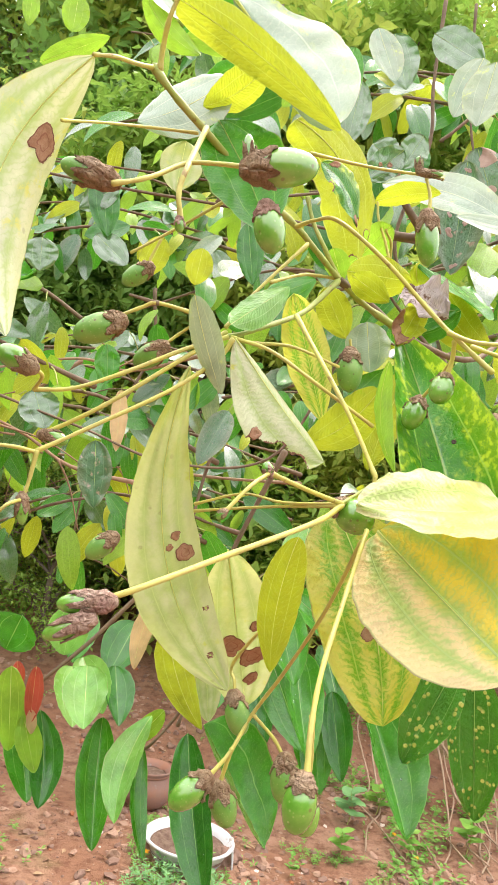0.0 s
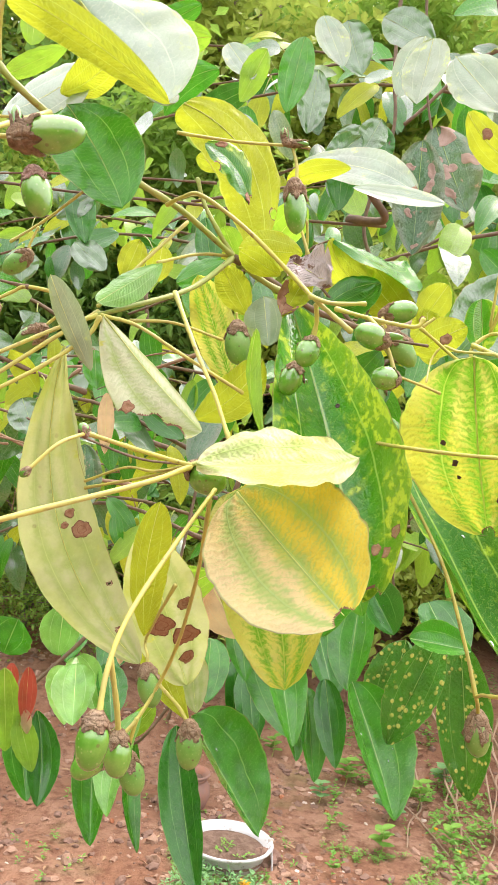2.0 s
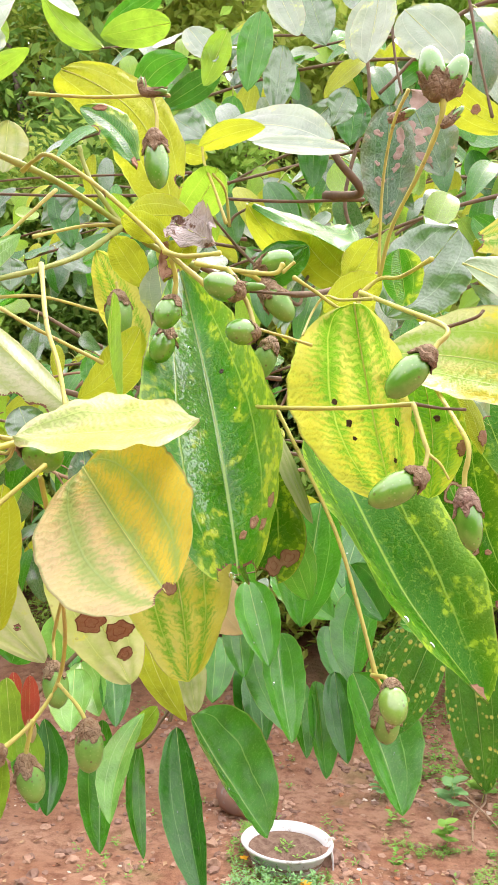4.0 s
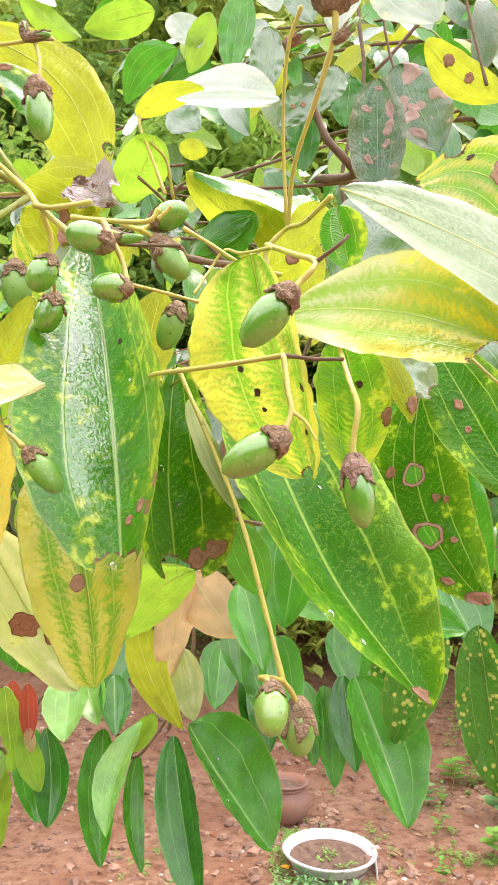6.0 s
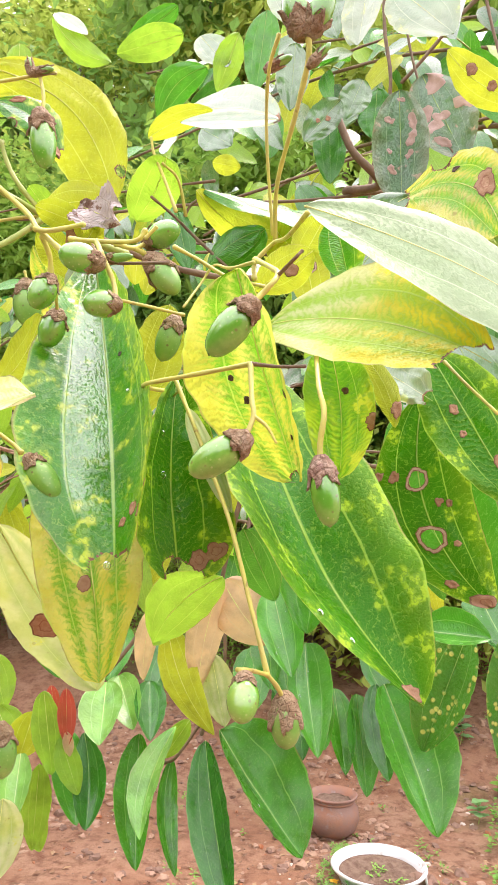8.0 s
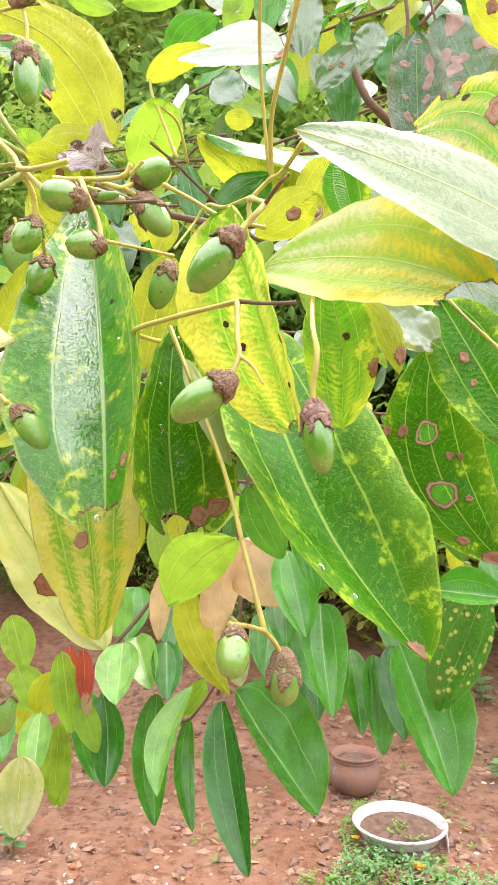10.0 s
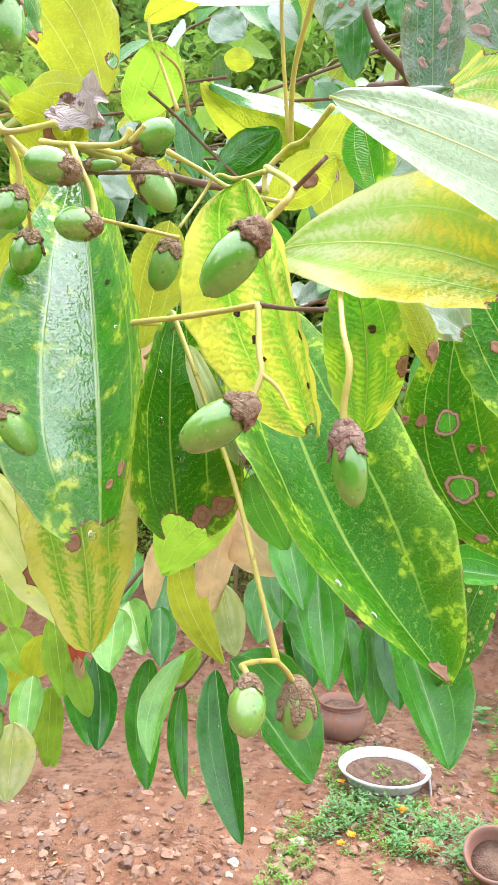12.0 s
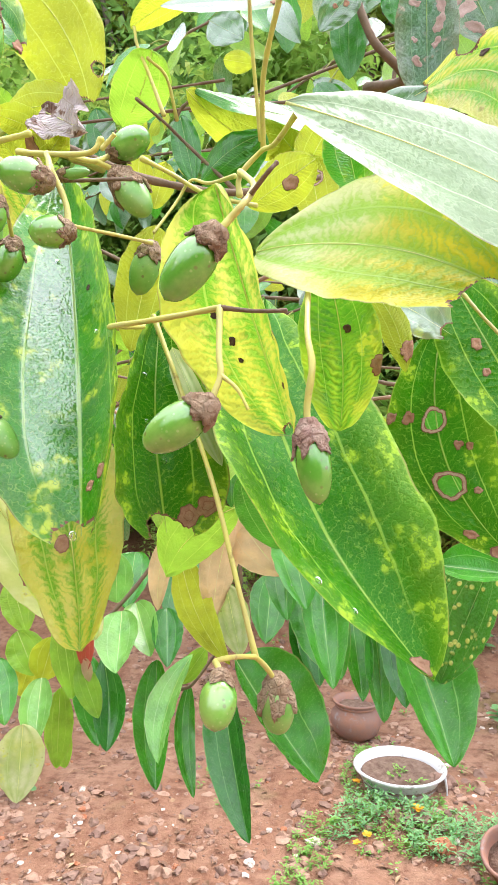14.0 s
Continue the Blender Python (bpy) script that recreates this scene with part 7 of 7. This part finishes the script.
part("body", bm, CLAY, pot)
bm = bmesh.new()
lathe(bm, ((0, 0.176), (0.05, 0.180), (0.099, 0.172), (0.099, 0.16)), 32)
for v in bm.verts:
    v.co.z += 0.010 * noise.noise(v.co * 40)
part("soil", bm, EARTH, pot, "dry soil filling the pot")
bm = bmesh.new()
lathe(bm, ((0.103, 0.170), (0.110, 0.174), (0.110, 0.181), (0.103, 0.183)), 48, 0.02, 3)
part("neck_ring", bm, CLAY, pot)

shard = thing("clay_pot", "tilted broken clay pot at the weeds' edge", "pot", at=(0.308, 3.04, ground_z(0.308, 3.04) + 0.012))
shard.rotation_euler = (radians(24), radians(-16), 0.4)
bm = bmesh.new()
lathe(bm, ((0, 0), (0.062, 0.0), (0.070, 0.01), (0.100, 0.13), (0.108, 0.132), (0.109, 0.150), (0.098, 0.150), (0.092, 0.132), (0.066, 0.03), (0, 0.028)), wobble=0.02, seed=8)
part("body", bm, CLAY, shard)
bm = bmesh.new()
lathe(bm, ((0, 0.105), (0.085, 0.100), (0.083, 0.09)), 32)
part("soil", bm, EARTH, shard)

# ---------- weeds ----------
def weeds(x0, x1, y0, y1, count, mat, seed, long, wide, height, label, per=7, keep=0.0):
    rng = random.Random(seed)
    bm = bmesh.new()
    for i in range(count):
        x, y = rng.uniform(x0, x1), rng.uniform(y0, y1)
        if noise.noise(Vector((x * 2.6 + seed, y * 2.6, 1))) < keep:
            continue
        if (x + 0.155) ** 2 + (y - 3.525) ** 2 < 0.035:
            continue
        tuft_into(bm, (x, y, ground_z(x, y)), rng, per, long, wide, height)
    return tagged(part("weeds", bm, mat, smooth=False), label, "weeds", kind="stuff")


weeds(-0.50, 0.80, 2.60, 3.95, 3000, GREENLET, 11, 0.017, 0.008, 0.026, "low feathery green weeds covering soil", keep=-0.05)
weeds(-0.36, 0.30, 3.05, 3.36, 330, GREENDULL, 12, 0.026, 0.009, 0.06, "bluish green ferny weeds beside a basin", keep=-0.3)
weeds(-1.6, 1.9, 2.6, 6.0, 700, GREENLET, 13, 0.022, 0.012, 0.03, "sparse green seedlings on red soil", keep=0.15)
weeds(0.3, 2.4, 3.6, 6.8, 1300, GREENLET, 14, 0.034, 0.024, 0.09, "clumps of green weeds on the bank", keep=0.05)


def herb(x, y, size, seed, mat, label="small leafy seedling with rounded leaves"):
    rng = random.Random(seed)
    host = thing("seedling", label, "seedling", "seedlings on the soil", at=(x, y, ground_z(x, y)))
    bm = bmesh.new()
    tube(bm, [(0, 0, -0.01), (0.1 * size, 0, size * 0.5), (0, 0.05 * size, size)], 0.003, 0.0015, 5, 8)
    part("stem", bm, STEM["green"], host)
    for i in range(9):
        bm = bmesh.new()
        a, h = i * 2.4, size * (0.35 + 0.65 * i / 8)
        bl = Blade((0, 0, h), (math.cos(a) * size * 0.55, math.sin(a) * size * 0.55, h + size * rng.uniform(-0.05, 0.2)), (0, 0, 1), size * 0.42, fold=12, full=0.5, seed=i + seed)
        g = [[bm.verts.new(bl.base + bl.place(r / 8, c / 2 - 1)) for c in range(5)] for r in range(9)]
        for p, q in zip(g, g[1:]):
            for c in range(4):
                bm.faces.new((p[c], p[c + 1], q[c + 1], q[c]))
        part("leaf", bm, mat, host)


for k, (x, y, s) in enumerate(((0.62, 4.35, 0.17), (0.80, 4.55, 0.15), (0.40, 4.75, 0.16), (1.0, 4.9, 0.17), (0.55, 3.95, 0.12), (-0.05, 4.9, 0.12), (-1.69, 2.97, 0.12),
                               (-0.36, 3.12, 0.05), (1.25, 4.3, 0.16), (0.25, 4.45, 0.11), (0.9, 4.1, 0.12), (-2.1, 3.9, 0.10), (0.15, 5.3, 0.16))):
    herb(x, y, s, 60 + k, GREENLET if k % 3 else GREENDULL)


def marigold(x, y, z, size, seed):
    rng = random.Random(seed)
    host = thing("flower", "small orange flower among green weeds", "flower", "orange flowers", at=(x, y, ground_z(x, y)))
    bm = bmesh.new()
    tube(bm, [(0, 0, -0.005), (0.004, 0.002, z * 0.6), (0, 0, z)], 0.0016, 0.0014, 5, 6)
    part("stem", bm, STEM["green"], host)
    for i in range(8):
        a = i * 0.785 + rng.uniform(-.2, .2)
        bm = bmesh.new()
        bl = Blade((0, 0, z), (math.cos(a) * size, math.sin(a) * size, z + size * rng.uniform(-0.1, 0.5)), (0, 0, 1), size * 0.75, full=0.4, fold=10, seed=i)
        g = [[bm.verts.new(bl.base + bl.place(r / 5, c / 2 - 1)) for c in range(5)] for r in range(6)]
        for p, q in zip(g, g[1:]):
            for c in range(4):
                bm.faces.new((p[c], p[c + 1], q[c + 1], q[c]))
        part("petal", bm, ORANGE, host)


for k, (x, y, s) in enumerate(((-0.321, 3.395, 0.020), (-0.050, 3.257, 0.026), (-0.248, 3.003, 0.018), (-0.222, 3.068, 0.020), (0.85, 4.2, 0.015), (0.93, 4.0, 0.014))):
    marigold(x, y, 0.05, s, k)

# hanging roots on the bank
k = plain_material("root_tan", (0.42, 0.30, 0.20), (0.34, 0.22, 0.14), 40, 0.85, 0.4, 0.002)
STEM["root"] = k
rng = random.Random(8)
roots = thing("roots", "tangle of bare tan roots on the soil bank", "roots", at=(1.1, 4.9, ground_z(1.1, 4.9)))
for i in range(13):
    x = rng.uniform(0.75, 1.55)
    pts = []
    for j in range(6):
        y = 5.35 - 0.26 * j + rng.uniform(-.05, .05)
        x += rng.uniform(-.11, .11)
        pts.append((x, y, ground_z(x, y) + rng.uniform(0.0, 0.05) + 0.22 * max(0, 1 - j / 3)))
    stem(roots, pts, rng.uniform(0.005, 0.009), 0.004, "root", "root", knots=0.3, sides=6)


# ---------- far shrubs and trees ----------
FAR = [plain_material("far_leaf_" + n, a, b, 3.0, 0.6, 0.1, 0.002, through=0.5) for n, a, b in (
    ("fresh", (0.20, 0.39, 0.06), (0.31, 0.48, 0.09)), ("deep", (0.15, 0.33, 0.07), (0.23, 0.40, 0.09)), ("yellowish", (0.34, 0.46, 0.08), (0.42, 0.52, 0.11)))]
BARK = plain_material("bark_grey_brown", (0.16, 0.12, 0.09), (0.24, 0.19, 0.15), 14, 0.9, 0.8, 0.01, fine=90)


def bush(name, x, y, height, width, leaves, size, mat, seed, label, category, bare=0.12, thin=0.5):
    """A trunk with limbs, and a crown of many single small leaves in clumps along the twigs."""
    rng = random.Random(seed)
    z0 = ground_z(x, y)
    host = thing(name, label, category, "plants behind", at=(x, y, z0 - 0.05))
    bm = bmesh.new()
    tips = []
    tube(bm, [(0, 0, 0), (rng.uniform(-.08, .08) * width, 0, height * 0.35), (rng.uniform(-.15, .15) * width, 0.05, height * 0.8)], 0.022 * height + 0.01, 0.006 * height + 0.004, 7, 12, 0.1)
    for i in range(16):
        h = height * (bare + (0.85 - bare) * rng.random())
        a = rng.uniform(0, 6.283)
        r = width * 0.5 * (0.45 + 0.55 * math.sin(math.pi * min(1, h / height * 0.9 + 0.1))) * rng.uniform(0.6, 1.1)
        e = (math.cos(a) * r, math.sin(a) * r, h + rng.uniform(-0.05, 0.22) * height)
        s = (0, 0, h * 0.75)
        m = (e[0] * 0.45, e[1] * 0.45, (s[2] + e[2]) / 2 + 0.06 * height)
        tube(bm, [s, m, e], 0.008 * height + 0.003, 0.003, 5, 8)
        tips += [(s, m, e)] * 2
    part("trunk", bm, BARK, host)
    # clumps of small folded leaves along the twigs
    rs = np.random.RandomState(seed)
    n = leaves // 9
    arc = np.array([(m, e) for s, m, e in tips])[rs.randint(len(tips), size=n)]
    f = (0.3 + 0.8 * rs.rand(n))[:, None]
    c = arc[:, 0] * (1 - f) + arc[:, 1] * f + rs.normal(size=(n, 3)) * width * 0.075
    p = np.repeat(c, 9, 0) + rs.normal(size=(n * 9, 3)) * size * 1.6
    w = rs.uniform(-1, 1, (n * 9, 3)) * (1, 1, 0.65) - (0, 0, 0.25)
    w /= np.linalg.norm(w, axis=1)[:, None]
    side = np.cross(w, rs.uniform(-0.4, 0.4, (n * 9, 3)) + (0, 0, 1))
    side /= np.linalg.norm(side, axis=1)[:, None]
    long = size * rs.uniform(0.7, 1.3, (n * 9, 1))
    wide, lift = long * thin * 0.5, np.cross(side, w) * long * 0.07
    a, t = p, p + w * long - lift
    mid = p + w * long * 0.45 + lift
    verts = np.stack((a, mid - side * wide, t, mid + side * wide), 1).reshape(-1, 3)
    faces = np.array([(i, i + 3, i + 2, i + 1) for i in range(0, len(verts), 4)])
    me = bpy.data.meshes.new("crown")
    me.from_pydata(verts.tolist(), [], np.concatenate((faces[:, (0, 1, 2)], faces[:, (0, 2, 3)])).tolist())
    me.materials.append(mat)
    crown = new("crown", me)
    crown.parent = host


rng = random.Random(21)
for k in range(26):
    x = -6.5 + k * 0.42 + rng.uniform(-.2, .2)
    y = 5.6 + rng.uniform(0, 1.6) + (0.5 if x > 0.3 else 0)
    bush("shrub", x, y, rng.uniform(0.8, 1.7), rng.uniform(0.8, 1.4), 7000, rng.uniform(0.028, 0.05), FAR[k % 3 if k % 4 else 0], 100 + k, "dense fresh green shrub on the soil bank", "shrub")
for k in range(13):
    x = -5.2 + k * 0.72 + rng.uniform(-.25, .25)
    y = 6.2 + rng.uniform(0, 1.6)
    bush("tree", x, y, rng.uniform(3.2, 4.8), rng.uniform(2.0, 2.8), 17000, rng.uniform(0.075, 0.115), FAR[(k * 2) % 3], 400 + k, "slender tree with fresh green foliage", "tree", bare=0.10)
for k in range(16):
    x = -10 + k * 1.05 + rng.uniform(-.4, .4)
    y = 8.4 + rng.uniform(0, 2.6)
    bush("tree", x, y, rng.uniform(6.2, 8.8), rng.uniform(3.2, 4.4), 20000, rng.uniform(0.14, 0.19), FAR[(k * 2 + 1) % 3], 200 + k, "leafy green tree behind the garden", "tree", bare=0.08)
for k in range(12):
    x = -10.5 + k * 1.05 + rng.uniform(-.4, .4)
    y = 11.0 + rng.uniform(0, 2.4)
    bush("tree", x, y, rng.uniform(7.5, 10.5), rng.uniform(3.6, 4.8), 17000, rng.uniform(0.22, 0.30), FAR[(k * 2) % 3], 500 + k, "tall leafy tree behind the garden", "tree", bare=0.08)
for k in range(12):
    x = -22 + k * 3.4 + rng.uniform(-1, 1)
    y = 16.0 + rng.uniform(0, 6.0)
    bush("tree", x, y, rng.uniform(9, 14), rng.uniform(6, 8), 9500, rng.uniform(0.3, 0.4), FAR[(k * 2 + 1) % 3], 300 + k, "tall leafy tree in the distance", "tree", bare=0.08)
# unseen trees added behind the camera and at left, to darken leaf reflections
for k in range(9):
    bush("tree", -7 + k * 1.75 + rng.uniform(-.4, .4), -3.9 - rng.uniform(0, 1.8), rng.uniform(2.0, 2.7), rng.uniform(2.2, 3.0), 9000, rng.uniform(0.16, 0.22), FAR[1], 600 + k, "unseen green tree added to darken leaf reflections", "tree", bare=0.06)
for k in range(5):
    bush("tree", -4.2 - rng.uniform(0, 0.8), -2.6 + k * 1.25, rng.uniform(3.2, 4.4), rng.uniform(2.0, 2.6), 8000, rng.uniform(0.14, 0.2), FAR[1], 700 + k, "unseen green tree added to darken leaf reflections", "tree", bare=0.06)
